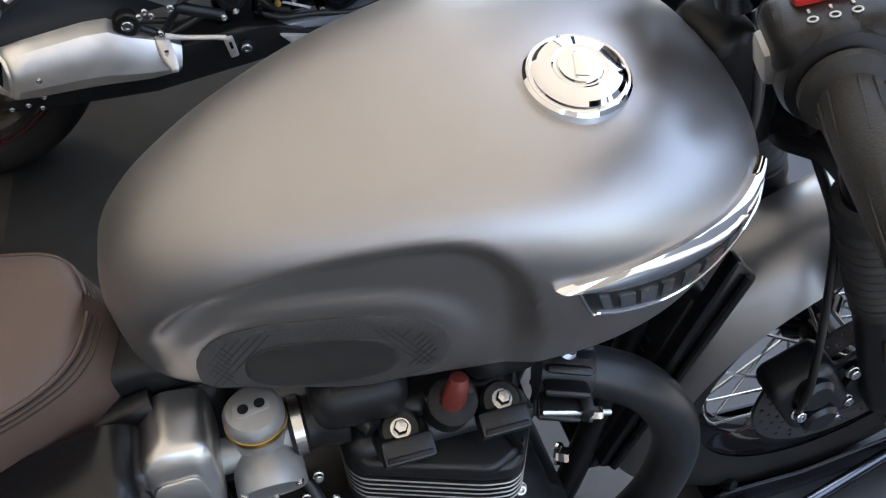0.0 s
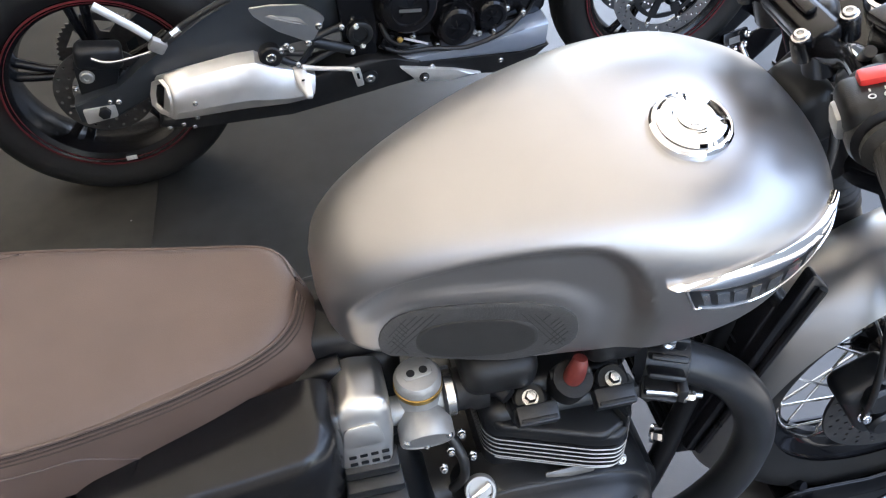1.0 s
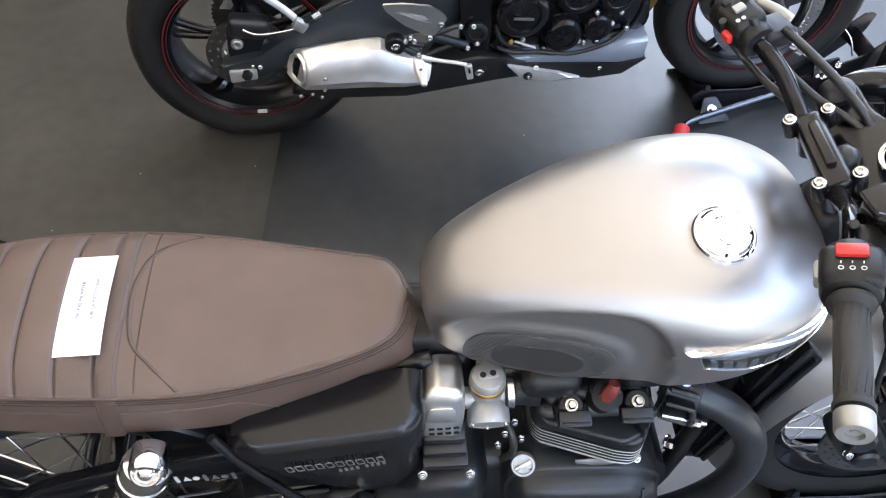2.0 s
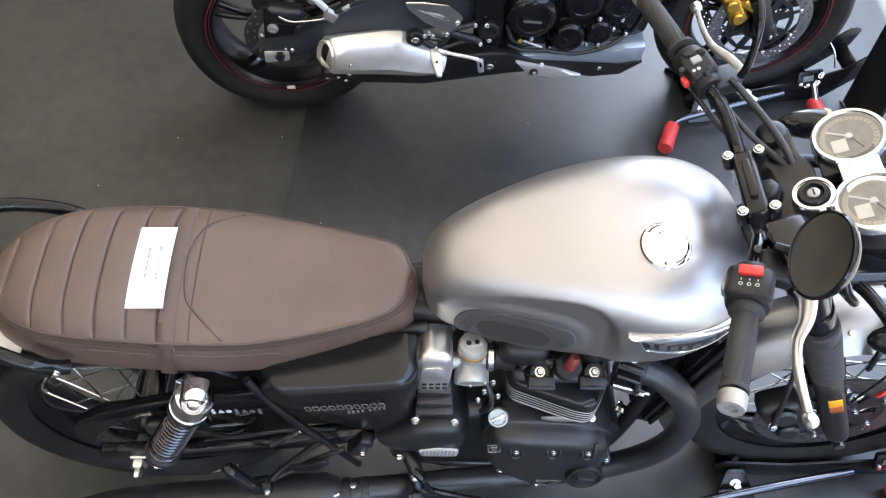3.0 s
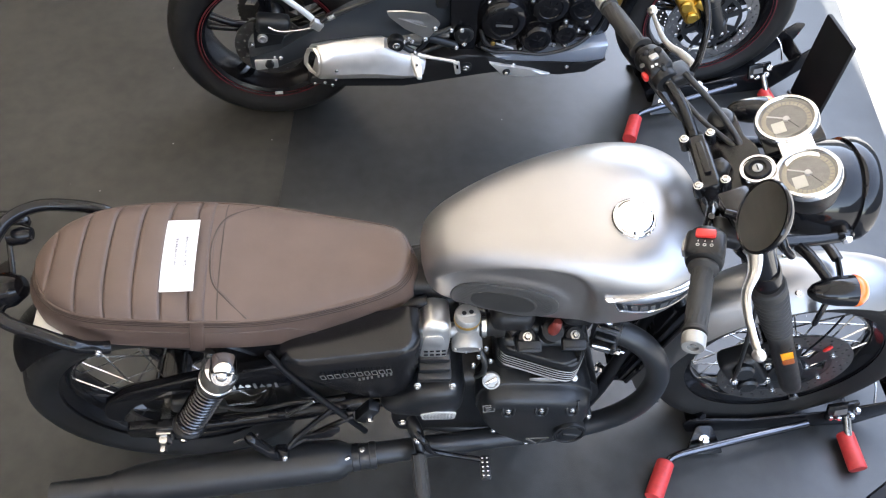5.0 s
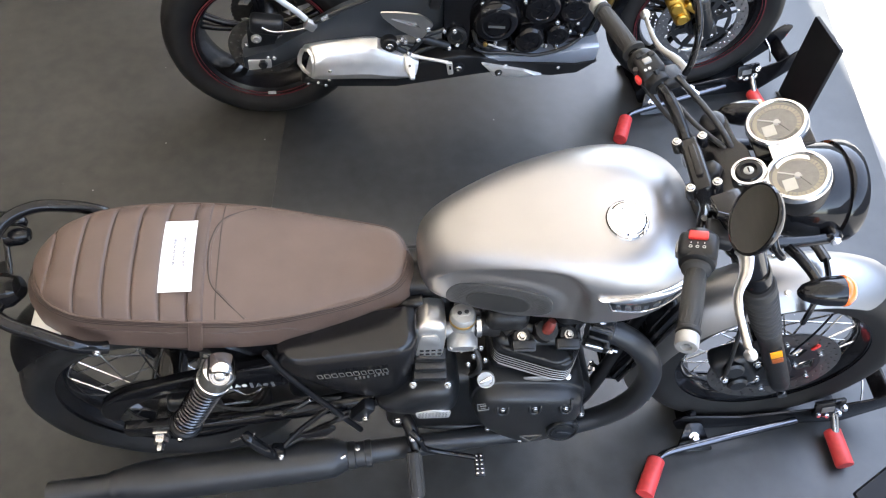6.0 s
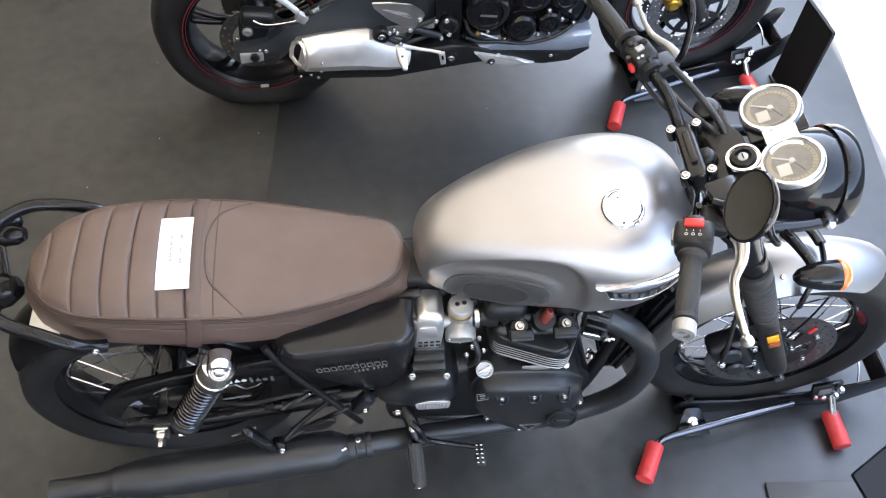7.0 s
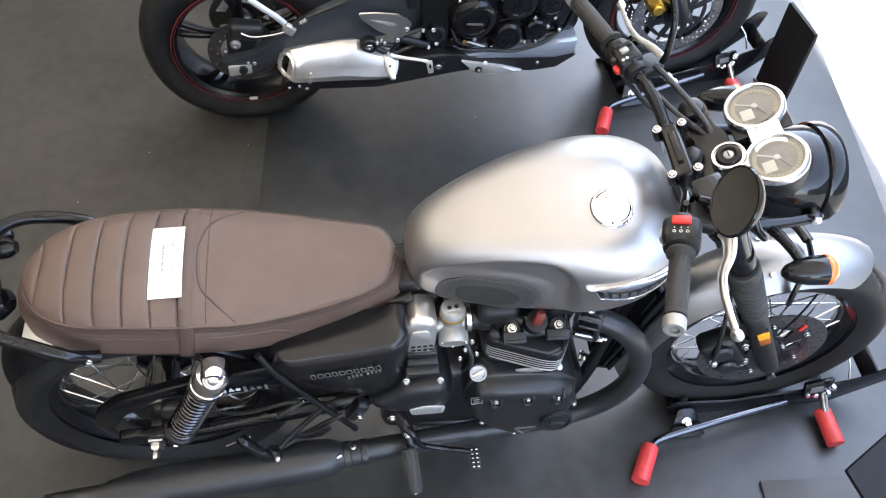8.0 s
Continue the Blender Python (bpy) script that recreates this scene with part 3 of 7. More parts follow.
SB = (0.702, 0.700, 0.697, 0.692, 0.686, 0.679, 0.673, 0.664, 0.657, 0.655, 0.660, 0.665, 0.668, 0.670, 0.672)
RIBS = (-0.080, -0.027, 0.023, 0.073, 0.121, 0.170)


def seat_top(x, u, out=0.0):
    """u: -1 at the right edge, 1 at the left edge of the upholstered top."""
    w, zt, ze = (curve(SX, t, x) for t in (SW, ST, SE))
    z = zt - (zt - ze) * (0.45 * u ** 2 + 0.55 * abs(u) ** 6)
    if x < 0.174:
        g = min(abs(x + 0.012 * u * u * ease(0.0, -0.09, x) - r) for r in RIBS)
        z -= 0.0046 * math.exp(-(g / 0.0024) ** 2) * ease(1.0, 0.95, abs(u))
        z += 0.0016 * (1 - math.exp(-(g / 0.010) ** 2)) * ease(1.0, 0.9, abs(u))
    return Vector((x, w * u, z + out))


def skirt_point(x, s, u, out=0.0):
    """The skirt below the edge at x on side s (-1 right, 1 left); u: 0 at the edge, 1 at the bottom."""
    w, ze, zb = (curve(SX, t, x) for t in (SW, SE, SB))
    e = 0.0015
    slope = (curve(SX, SW, x + e) - curve(SX, SW, x - e)) / (2 * e) if SX[0] + e < x < SX[-1] - e else (9.0 if x < 0 else -9.0)
    n = Vector((-slope, 1.0)).normalized()
    back = max(0.0, -n.x) ** 1.5 * 0.036 + max(0.0, n.x) ** 1.5 * 0.026
    d = 0.0035 * math.sin(min(1.0, u * 1.15) * math.pi * 0.75) - 0.009 * u + back * (1 - max(0.0, 1 - u) ** 1.7) + out
    return Vector((x + n.x * d, s * (w + n.y * d), ze + (zb - ze) * u))


bm = bmesh.new()
SEAT_L = SX[-1] - SX[0]
seat_x = [SX[0] + SEAT_L * (k / 420) for k in range(421)]
skin(bm, [[seat_top(x, j / 30) for j in range(-30, 31)] for x in seat_x], False, False)
edge_x_list = [SX[0] + SEAT_L * (0.5 + 0.5 * math.cos(math.pi * k / 150)) for k in range(151)]
loop = [(x, -1) for x in edge_x_list] + [(x, 1) for x in reversed(edge_x_list)]
skin(bm, [[skirt_point(x, s, u) for x, s in loop] for u in (0, 0.04, 0.1, 0.2, 0.32, 0.45, 0.6, 0.75, 0.88, 1.0)])
bmesh.ops.remove_doubles(bm, verts=bm.verts, dist=0.0006)
seat = part("seat", bm, "leather", bike, "ribbed brown leather bench seat", 60)
part("piping", tube([skirt_point(x, s, -0.004, 0.0006) for x, s in loop], 0.0021, 8, 1), "piping", seat)
# a dark tube for the shaded groove by the piping, then two stitch lines
for u, r in ((0.045, 0.0016), (0.105, 0.0010), (0.165, 0.0010)):
    part("seam", tube([skirt_point(x, s, u, 0.0001) for x, s in loop], r, 6, 1), "seam_line", seat)
# the ribs' stitching lines, dark with the shade of their grooves
for r in RIBS[1:]:
    part("seam", tube([seat_top(r - 0.012 * u * u * ease(0.0, -0.09, r), u, 0.0001) for u in np.linspace(-0.965, 0.965, 50)], 0.0010, 6, 1), "seam_line", seat)
for s in (-1, 1):
    low = [skirt_point(x, s, 0.36, 0.0004) for x in np.linspace(-0.03, 0.33, 60)] + [skirt_point(x, s, 0.36 + 0.5 * ease(0.33, 0.41, x), 0.0004) for x in np.linspace(0.34, 0.405, 10)]
    part("seam", tube(low, 0.0011, 6, 1), "piping", seat)
part("seam", tube([seat_top(0.219, a, 0.0001) for a in np.linspace(-0.97, 0.97, 24)], 0.0010, 6, 1), "seam_line", seat)
arc = [(0.268, -0.97), (0.233, -0.72), (0.207, -0.48), (0.199, -0.09), (0.202, 0.3), (0.222, 0.66), (0.275, 0.95)]
part("seam", tube([seat_top(x + 0.002, a, 0.0001) for x, a in arc], 0.0014, 8, 8), "seam_line", seat)
part("seam", tube([seat_top(x + 0.007, a, 0.0001) for x, a in arc], 0.0008, 6, 8), "piping", seat)
bm = bmesh.new()
rows = []
for x, o in ((0.170, -0.002), (0.1705, 0.002), (0.173, 0.0032), (0.184, 0.0036), (0.195, 0.0032), (0.1975, 0.002), (0.198, -0.002)):
    rows.append([skirt_point(x - 0.020 * u, -1, u, o) for u in np.linspace(1.05, 0.06, 14)] + [seat_top(x, a, o) for a in np.linspace(-0.985, 0.985, 50)] + [skirt_point(x - 0.020 * u, 1, u, o) for u in np.linspace(0.06, 1.05, 14)])
skin(bm, rows, False, False)
part("strap", bm, "strap", seat, "brown leather passenger strap", 60)
for x in (0.1735, 0.1945):
    part("seam", tube([skirt_point(x - 0.020 * u, -1, u, 0.0036) for u in np.linspace(0.95, 0.06, 10)] + [seat_top(x, a, 0.0036) for a in np.linspace(-0.98, 0.98, 50)], 0.0007, 6, 1), "piping", seat)
# the pan under the leather
part("seat_pan", slab(rounded([(-0.10, -0.07), (0.1, -0.120), (0.3, -0.115), (0.56, -0.045), (0.56, 0.045), (0.3, 0.115), (0.1, 0.120), (-0.10, 0.07)], 0.03), 0.02, pose(0, 0, 0.672), 0.003), "plastic", seat)

# paper notice lying on the seat: its words run from the right edge to the left
sign = thing("paper_sign", "small white printed paper notice lying on the seat", "paper sign")
bm = bmesh.new()
rows = []
NX, NY = (0.119, 0.179), (-0.090, 0.067)
for i in range(7):
    x = NX[0] + (NX[1] - NX[0]) * i / 6
    row = []
    for j in range(15):
        y = NY[0] + (NY[1] - NY[0]) * j / 14
        w = curve(SX, SW, x)
        z = max(seat_top(q, y / w).z for q in np.linspace(NX[0], NX[1], 7))
        row.append(Vector((x - 0.010 * (y + 0.025), y, z + 0.0012)))
    rows.append(row)
skin(bm, rows, False, False)
sheet = part("sheet", bm, "paper", sign)


def written(text, size, m, mat, parent, name="lettering", lift=0.0004):
    cu = bpy.data.curves.new(name, "FONT")
    cu.body, cu.size, cu.extrude, cu.align_x, cu.align_y = text, size, lift, "CENTER", "CENTER"
    ob = bpy.data.objects.new("tmp_text", cu)
    scene.collection.objects.link(ob)
    me = bpy.data.meshes.new_from_object(ob.evaluated_get(bpy.context.evaluated_depsgraph_get()))
    bpy.data.objects.remove(ob)
    bpy.data.curves.remove(cu)
    me.name = name
    me.materials.clear()
    me.materials.append(M[mat])
    out = new(name, me)
    out.parent = parent
    out.matrix_basis = m
    return out


for text, x in (("NE PAS MONTER", 0.145), ("SUR LA MOTO SVP", 0.163)):
    z = max(p.z for r in rows for p in r if abs(p.y + 0.03) < 0.03)
    written(text, 0.0080, pose(x - 0.002, -0.008, z + 0.0008, 0, 0, 91), "ink", sheet)

# ---- frame, engine ----
frame_part = part("frame", tube([(1.135, 0, 0.88), (1.15, 0, 0.84), (1.165, 0, 0.79)], 0.03, 20, 4), "frame", bike, "black tubular steel frame")
part("top_tube", tube([(1.12, 0, 0.83), (0.95, 0, 0.79), (0.70, 0, 0.74), (0.55, 0, 0.69)], 0.022, 14, 5), "frame", frame_part)
for s in (1, -1):
    f = lambda pts: [(x, s * y, z) for x, y, z in pts]
    part("down_tube", tube(f([(1.14, 0.02, 0.80), (1.06, 0.06, 0.58), (1.01, 0.085, 0.40), (0.97, 0.09, 0.25), (0.88, 0.095, 0.19), (0.70, 0.10, 0.185), (0.56, 0.105, 0.24)]), 0.016, 12, 6), "frame", frame_part)
    part("seat_rail", tube(f([(0.60, 0.06, 0.690), (0.42, 0.070, 0.662), (0.20, 0.090, 0.658), (0.02, 0.090, 0.670)]), 0.014, 12, 6), "frame", frame_part)
    part("seat_stay", tube(f([(0.296, 0.150, 0.672), (0.335, 0.160, 0.585), (0.40, 0.161, 0.45), (0.462, 0.160, 0.32)]), 0.0068, 12, 5), "frame", frame_part)
    slim = 1.0 if s < 0 else 0.9
    part("grab_rail", tube([(x, y * slim, z) for x, y, z in f([(0.018, 0.146, 0.712), (0.0, 0.152, 0.722), (-0.03, 0.160, 0.747), (-0.08, 0.152, 0.775), (-0.14, 0.133, 0.796), (-0.185, 0.085, 0.802), (-0.200, 0.0, 0.803)])], 0.0125, 14, 8), "gloss_black", frame_part)
for s in (1, -1):
    bolt_head((0.004, s * 0.163, 0.722), (0, s, 0.1), 0.006, 0.006, frame_part, "chrome")

# rear mudguard and tail plate
bm = bmesh.new()
rows = []
for k in range(41):
    a = radians(20 + 120 * k / 40)
    R = 0.352
    rows.append([(REAR.x + (R - 0.03 * abs(q) ** 2.4) * math.cos(a), 0.085 * q, REAR.z + (R - 0.03 * abs(q) ** 2.4) * math.sin(a)) for q in np.linspace(-1, 1, 17)])
rows2 = [[(REAR.x + (x - REAR.x) * 0.985, y * 0.97, REAR.z + (z - REAR.z) * 0.985) for x, y, z in reversed(r)] for r in rows]
skin(bm, [a + b for a, b in zip(rows, rows2)])
mudguard = part("rear_mudguard", bm, "satin_black", bike, "satin black rear mudguard")
part("lamp_bezel", lathe([(0.0, -0.03), (0.012, -0.028), (0.020, -0.014), (0.022, 0.008), (0.0215, 0.014), (0.018, 0.016)], axis_pose((-0.182, 0.088, 0.752), (-0.28, 0.09, 0.745)), 32), "gloss_black", mudguard, "gloss black tail lamp shell")
part("tail_lamp", lathe([(0.0, -0.05), (0.022, -0.045), (0.034, -0.02), (0.036, 0.01), (0.036, 0.03), (0.03, 0.034), (0, 0.036)], axis_pose((-0.215, 0, 0.69), (-0.30, 0, 0.665)), 32), "gloss_black", mudguard)
part("lamp_lens", lathe([(0.033, 0.034), (0.03, 0.045), (0.015, 0.052), (0, 0.053)], axis_pose((-0.215, 0, 0.69), (-0.30, 0, 0.665)), 32), "red_lens", mudguard)
part("tail_plate", slab(rounded([(-0.052, -0.104), (0.004, -0.130), (0.004, 0.130), (-0.052, 0.104)], 0.02), 0.006, pose(-0.085, 0, 0.688, 0, 4, 0), 0.002), "cream", mudguard, "cream plate below the seat's tail")
part("plate_holder", slab(rounded([(-0.05, -0.1), (0.05, -0.1), (0.05, 0.1), (-0.05, 0.1)], 0.02), 0.01, pose(-0.26, 0, 0.63, 0, -35, 0), 0.003), "plastic", mudguard)
for s in (1, -1):
    ind = part("rear_indicator", lathe([(0, -0.045), (0.01, -0.04), (0.02, -0.02), (0.024, 0.0), (0.0245, 0.016), (0.024, 0.018)], axis_pose((-0.235, s * 0.16, 0.70), (-0.335, s * 0.16, 0.70)), 28), "gloss_black", mudguard)
    part("stalk", rod((-0.20, s * 0.03, 0.69), (-0.235, s * 0.15, 0.70), 0.006, 10), "gloss_black", ind)
    part("lens", lathe([(0.0243, 0.016), (0.021, 0.026), (0.010, 0.033), (0, 0.034)], axis_pose((-0.235, s * 0.16, 0.70), (-0.335, s * 0.16, 0.70)), 28), "orange", ind)

# swingarm
for s in (1, -1):
    part("swingarm", tube([(0.535, s * 0.115, 0.405), (0.40, s * 0.125, 0.385), (0.15, s * 0.132, 0.345), (0.02, s * 0.132, 0.325)], [0.022, 0.021, 0.019, 0.018], 14, 6), "gloss_black", bike)
part("swingarm_end", slab(rounded([(-0.055, -0.022), (0.075, -0.026), (0.075, 0.03), (-0.055, 0.022)], 0.014), 0.02, side(-0.122, 0.0, 0.322), 0.003), "gloss_black", bike)
part("axle_block", box((0.034, 0.012, 0.034), pose(0.026, -0.148, 0.322), 0.004), "steel", bike)
GUARD = [(-0.097, 0.350), (-0.088, 0.408), (-0.03, 0.458), (0.06, 0.494), (0.146, 0.524), (0.32, 0.560), (0.325, 0.470), (0.19, 0.456), (0.132, 0.470), (0.046, 0.446), (-0.022, 0.402), (-0.055, 0.355), (-0.066, 0.330)]
guard = part("wheel_guard", slab(rounded(GUARD, 0.025, 4), 0.022, side(-0.096), 0.006, (), None, 3), "gloss_black", bike, "gloss black guard plate with printed warning signs")
for k in range(7):
    x = 0.198 + 0.0146 * k
    z = 0.479
    shape = [circle(0.0056, 10), rounded([(-0.0030, -0.0105), (0.0030, -0.0105), (0.0030, 0.0105), (-0.0030, 0.0105)], 0.002), [(-0.0062, -0.0062), (0.0062, -0.0062), (0, 0.0075)]][(k + 1) % 3]
    part("warning_mark", slab(shape, 0.001, side(-0.1178, x, z) @ pose(0, 0, 0, 0, 0, 4), 0), "grey_mark" if k > 2 else "white_mark", guard)
part("chain_guard", slab(rounded([(-0.10, 0.42), (0.0, 0.50), (0.20, 0.545), (0.45, 0.53), (0.45, 0.40), (0.10, 0.40)], 0.03), 0.01, side(0.118), 0.002), "satin_black", bike)
part("inner_mudguard", slab(rounded([(0.20, 0.40), (0.42, 0.40), (0.46, 0.66), (0.14, 0.665)], 0.03), 0.16, side(0.08), 0.01), "satin_black", bike)
part("brake_caliper", box((0.085, 0.04, 0.05), pose(0.09, -0.10, 0.385, 0, 10, 0), 0.012, 3), "engine", bike)
part("brake_hose", tube([(0.13, -0.115, 0.40), (0.22, -0.135, 0.40), (0.33, -0.13, 0.42), (0.45, -0.12, 0.40)], 0.0045, 8), "cable", bike)

# twin shock absorbers
for s in (-1,):
    A, B = Vector((0.083, s * 0.168, 0.380)), Vector((0.215, s * 0.172, 0.662))
    L = (B - A).length
    m = axis_pose(A, B)
    shock = part("shock_absorber", lathe([(0.012, 0.03), (0.017, 0.035), (0.017, L * 0.55), (0.020, L * 0.56), (0.020, L - 0.06), (0.010, L - 0.055)], m, 24), "engine", bike, "black coil-over shock absorber with chrome shroud")
    turns, pts = 13.5, []
    for k in range(int(turns * 14) + 1):
        a = 2 * math.pi * k / 14
        pts.append(m @ Vector((0.0270 * math.cos(a), 0.0270 * math.sin(a), 0.050 + (L * 0.79 - 0.050) * k / (turns * 14))))
    part("coil_spring", tube(pts, 0.0042, 8, 1), "spring", shock)
    part("spring_seat", lathe([(0.014, 0.034), (0.034, 0.036), (0.034, 0.046), (0.030, 0.05), (0.016, 0.052)], m, 28), "plastic", shock)
    part("shroud", lathe([(0.030, L * 0.80), (0.0335, L * 0.80), (0.0345, L * 0.81), (0.0345, L * 0.845), (0.0325, L * 0.85), (0.0325, L * 0.88), (0.0345, L * 0.885), (0.0345, L * 0.94), (0.032, L * 0.97), (0.022, L * 0.99), (0.010, L * 0.995)], m, 40), "bezel", shock, "polished steel top shroud")
    part("collar", lathe([(0.024, L * 0.775), (0.0335, L * 0.78), (0.0335, L * 0.80), (0.030, L * 0.802)], m, 36), "plastic", shock)
    part("top_eye", lathe([(0.012, -0.02), (0.024, -0.02), (0.026, -0.016), (0.026, 0.016), (0.024, 0.02), (0.012, 0.021)], at(B) @ TO_Y, 28), "chrome", shock)
    part("bottom_eye", lathe([(0.006, -0.014), (0.017, -0.014), (0.017, 0.014), (0.006, 0.014)], at(A) @ TO_Y, 24), "steel", shock)
    part("eye_cap", lathe([(0.022, -0.006), (0.022, 0.003), (0.019, 0.006), (0.0165, 0.006), (0.0155, 0.003), (0.011, 0.003), (0.010, 0.007), (0.007, 0.009), (0, 0.009)], axis_pose((B.x, s * 0.190, B.z + 0.006), (B.x + 0.01, s * 0.27, B.z + 0.066)), 32), "chrome", shock)
    hex_bolt((A.x, s * 0.182, A.z), (0, s, 0), 0.008, 0.008, shock)

# side panel with the model's writing as bars
PANEL = [(0.300, 0.640), (0.330, 0.668), (0.413, 0.684), (0.507, 0.700), (0.564, 0.714), (0.586, 0.702), (0.589, 0.668), (0.584, 0.580), (0.576, 0.485), (0.548, 0.412), (0.505, 0.396), (0.422, 0.462), (0.345, 0.560)]
outline = rounded(PANEL, 0.03, 5)
cx, cz = 0.470, 0.575
bm = bmesh.new()
rings = [[(x, -0.085, z) for x, z in outline]]
for j in range(19):
    a = radians(90 * j / 18)
    k, y = max(0.01, math.cos(a) ** 0.44), -0.104 - 0.068 * math.sin(a) ** 0.8
    rings.append([(cx + (x - cx) * k, y + 0.004 * ((z - cz) / 0.14) * k * ease(cz, cz + 0.14, z) - 0.017 * (z - cz) / 0.1 * k, cz + (z - cz) * k) for x, z in outline])
skin(bm, rings)
panel = part("side_panel", bm, "satin_black", bike, "satin black side panel with raised model lettering", 60)
for k in range(10):
    x = 0.402 + 0.0140 * k
    wide, hole = (0.0054, 0.0042) if k % 3 else (0.0048, 0.0036)
    part("letter_bar", slab(rounded([(-wide, -0.0105), (wide, -0.0105), (wide, 0.0105), (-wide, 0.0105)], 0.002), 0.0012, side(-0.1805 - 0.0004 * k, x - 0.006, 0.623 + 0.0024 * k) @ pose(0, 0, 0, 8, 0, 8.5), 0, [list(reversed(rounded([(-hole, -0.0092), (hole, -0.0092), (hole, 0.0092), (-hole, 0.0092)], 0.0015)))]), "letter", panel)
for k in range(8):
    x = 0.464 + 0.0080 * k + (0.005 if k > 3 else 0)
    part("letter_bar", slab([(-0.0026, -0.0062), (0.0014, -0.0062), (0.0026, 0.0062), (-0.0014, 0.0062)], 0.0012, side(-0.1790, x, 0.606 + 0.25 * (x - 0.46)) @ pose(0, 0, 0, 8, 0, 8.5), 0), "letter", panel)

# lower cover with a mesh vent
LOWER = [(0.492, 0.428), (0.54, 0.462), (0.575, 0.492), (0.62, 0.505), (0.665, 0.50), (0.680, 0.47), (0.678, 0.40), (0.64, 0.378), (0.56, 0.385), (0.505, 0.405)]
lo_outline = rounded(LOWER, 0.02, 4)
bm = bmesh.new()
skin(bm, [[(0.6 + (x - 0.6) * k, y, 0.44 + (z - 0.44) * k) for x, z in lo_outline] for k, y in ((1, -0.06), (1, -0.118), (0.985, -0.134), (0.95, -0.147), (0.89, -0.157), (0.8, -0.164), (0.68, -0.168), (0.45, -0.171), (0.2, -0.172), (0.01, -0.172))])
lower = part("lower_cover", bm, "engine", bike, "black sprocket-side cover with a mesh vent", 60)
part("vent_mesh", slab(rounded([(-0.038, 0.008), (-0.006, 0.020), (0.040, 0.008), (0.036, -0.020), (-0.032, -0.018)], 0.006), 0.004, side(-0.1695, 0.620, 0.409), 0.001), "silver", lower, "silver mesh vent")
for i in range(9):
    for j in range(3):
        part("mesh_wire", rod((0.589 + 0.0072 * i, -0.1738, 0.3945 + 0.0085 * j), (0.594 + 0.0072 * i, -0.1738, 0.4015 + 0.0085 * j), 0.0006, 6), "engine", lower)
for k in range(3):
    part("upper_bracket", box((0.060 + 0.004 * k, 0.026, 0.026), pose(0.611, -0.136 - 0.006 * k, 0.610 - 0.030 * k, 14, 3, 0), 0.004), "engine", lower)
part("bracket_core", box((0.054, 0.03, 0.10), pose(0.611, -0.122, 0.575), 0.004), "plastic", lower)
for x, z in ((0.577, 0.528), (0.648, 0.519)):
    bolt_head((x, -0.160, z), (0, -1, 0.5), 0.0060, 0.006, lower)

# crankcase
engine = part("engine", box((0.43, 0.25, 0.26), pose(0.735, 0, 0.345), 0.03, 4), "engine", bike, "black twin-cylinder engine with machined fins")
part("crankcase_front", lathe([(0.05, -0.12), (0.085, -0.115), (0.085, 0.115), (0.05, 0.12)], pose(0.90, 0, 0.36) @ TO_Y, 40), "engine", engine)
CLUTCH = [(0.700, 0.470), (0.712, 0.505), (0.75, 0.520), (0.83, 0.512), (0.905, 0.500), (0.948, 0.470), (0.955, 0.40), (0.935, 0.320), (0.885, 0.268), (0.83, 0.258), (0.775, 0.300), (0.725, 0.355), (0.700, 0.41)]
cl = rounded(CLUTCH, 0.03, 5)
bm = bmesh.new()
skin(bm, [[(0.825 + (x - 0.825) * k, y, 0.40 + (z - 0.40) * k) for x, z in cl] for k, y in ((1.0, -0.10), (1.0, -0.152), (0.985, -0.157), (0.962, -0.158), (0.952, -0.160), (0.945, -0.168), (0.925, -0.178), (0.89, -0.187), (0.84, -0.193), (0.76, -0.197), (0.5, -0.199), (0.01, -0.200))])
clutch = part("clutch_cover", bm, "engine", engine, "black clutch cover with recessed bolts", 45)
for x, z, low in ((0.763, 0.470, 0), (0.832, 0.467, 0), (0.898, 0.461, 0), (0.944, 0.40, 1), (0.895, 0.292, 1), (0.822, 0.274, 1), (0.742, 0.350, 1)):
    y = -0.1745 if low else -0.186
    part("boss", lathe([(0.0085, -0.02), (0.0085, 0.010), (0.0072, 0.012), (0, 0.012)], axis_pose((x, y, z), (x, y - 1, z)), 20), "engine", clutch)
    bolt_head((x, y - 0.012, z), (0, -1, 0.15), 0.0052, 0.005, clutch)
    if not low:
        # a pocket with a raised rim, open upwards
        part("pocket_rim", tube([(x - 0.0115, -0.186, z + 0.020), (x - 0.0115, -0.198, z + 0.004), (x - 0.009, -0.2015, z - 0.010), (x, -0.2025, z - 0.0145), (x + 0.009, -0.2015, z - 0.010), (x + 0.0115, -0.198, z + 0.004), (x + 0.0115, -0.186, z + 0.020)], 0.0036, 10, 5), "engine", clutch)
part("inspection_cap", lathe([(0.036, -0.012), (0.037, 0.006), (0.0355, 0.010), (0.031, 0.0105), (0.0295, 0.0065), (0.027, 0.0065), (0.0255, 0.010), (0, 0.011)], axis_pose((0.905, -0.200, 0.362), (0.908, -0.30, 0.375)), 40), "engine", clutch, "round black inspection cap")
part("cap_slot", box((0.036, 0.006, 0.008), pose(0.9055, -0.2115, 0.3645, 0, 15, 0), 0.001), "engine", clutch)
part("maker_mark", slab(rounded([(-0.027, 0.014), (0.027, 0.014), (0.0, -0.018)], 0.004), 0.003, side(-0.1990, 0.840, 0.316), 0.0005, [list(reversed(rounded([(-0.021, 0.0115), (0.021, 0.0115), (0.0, -0.0125)], 0.003)))]), "letter", clutch, "outlined triangular mark")
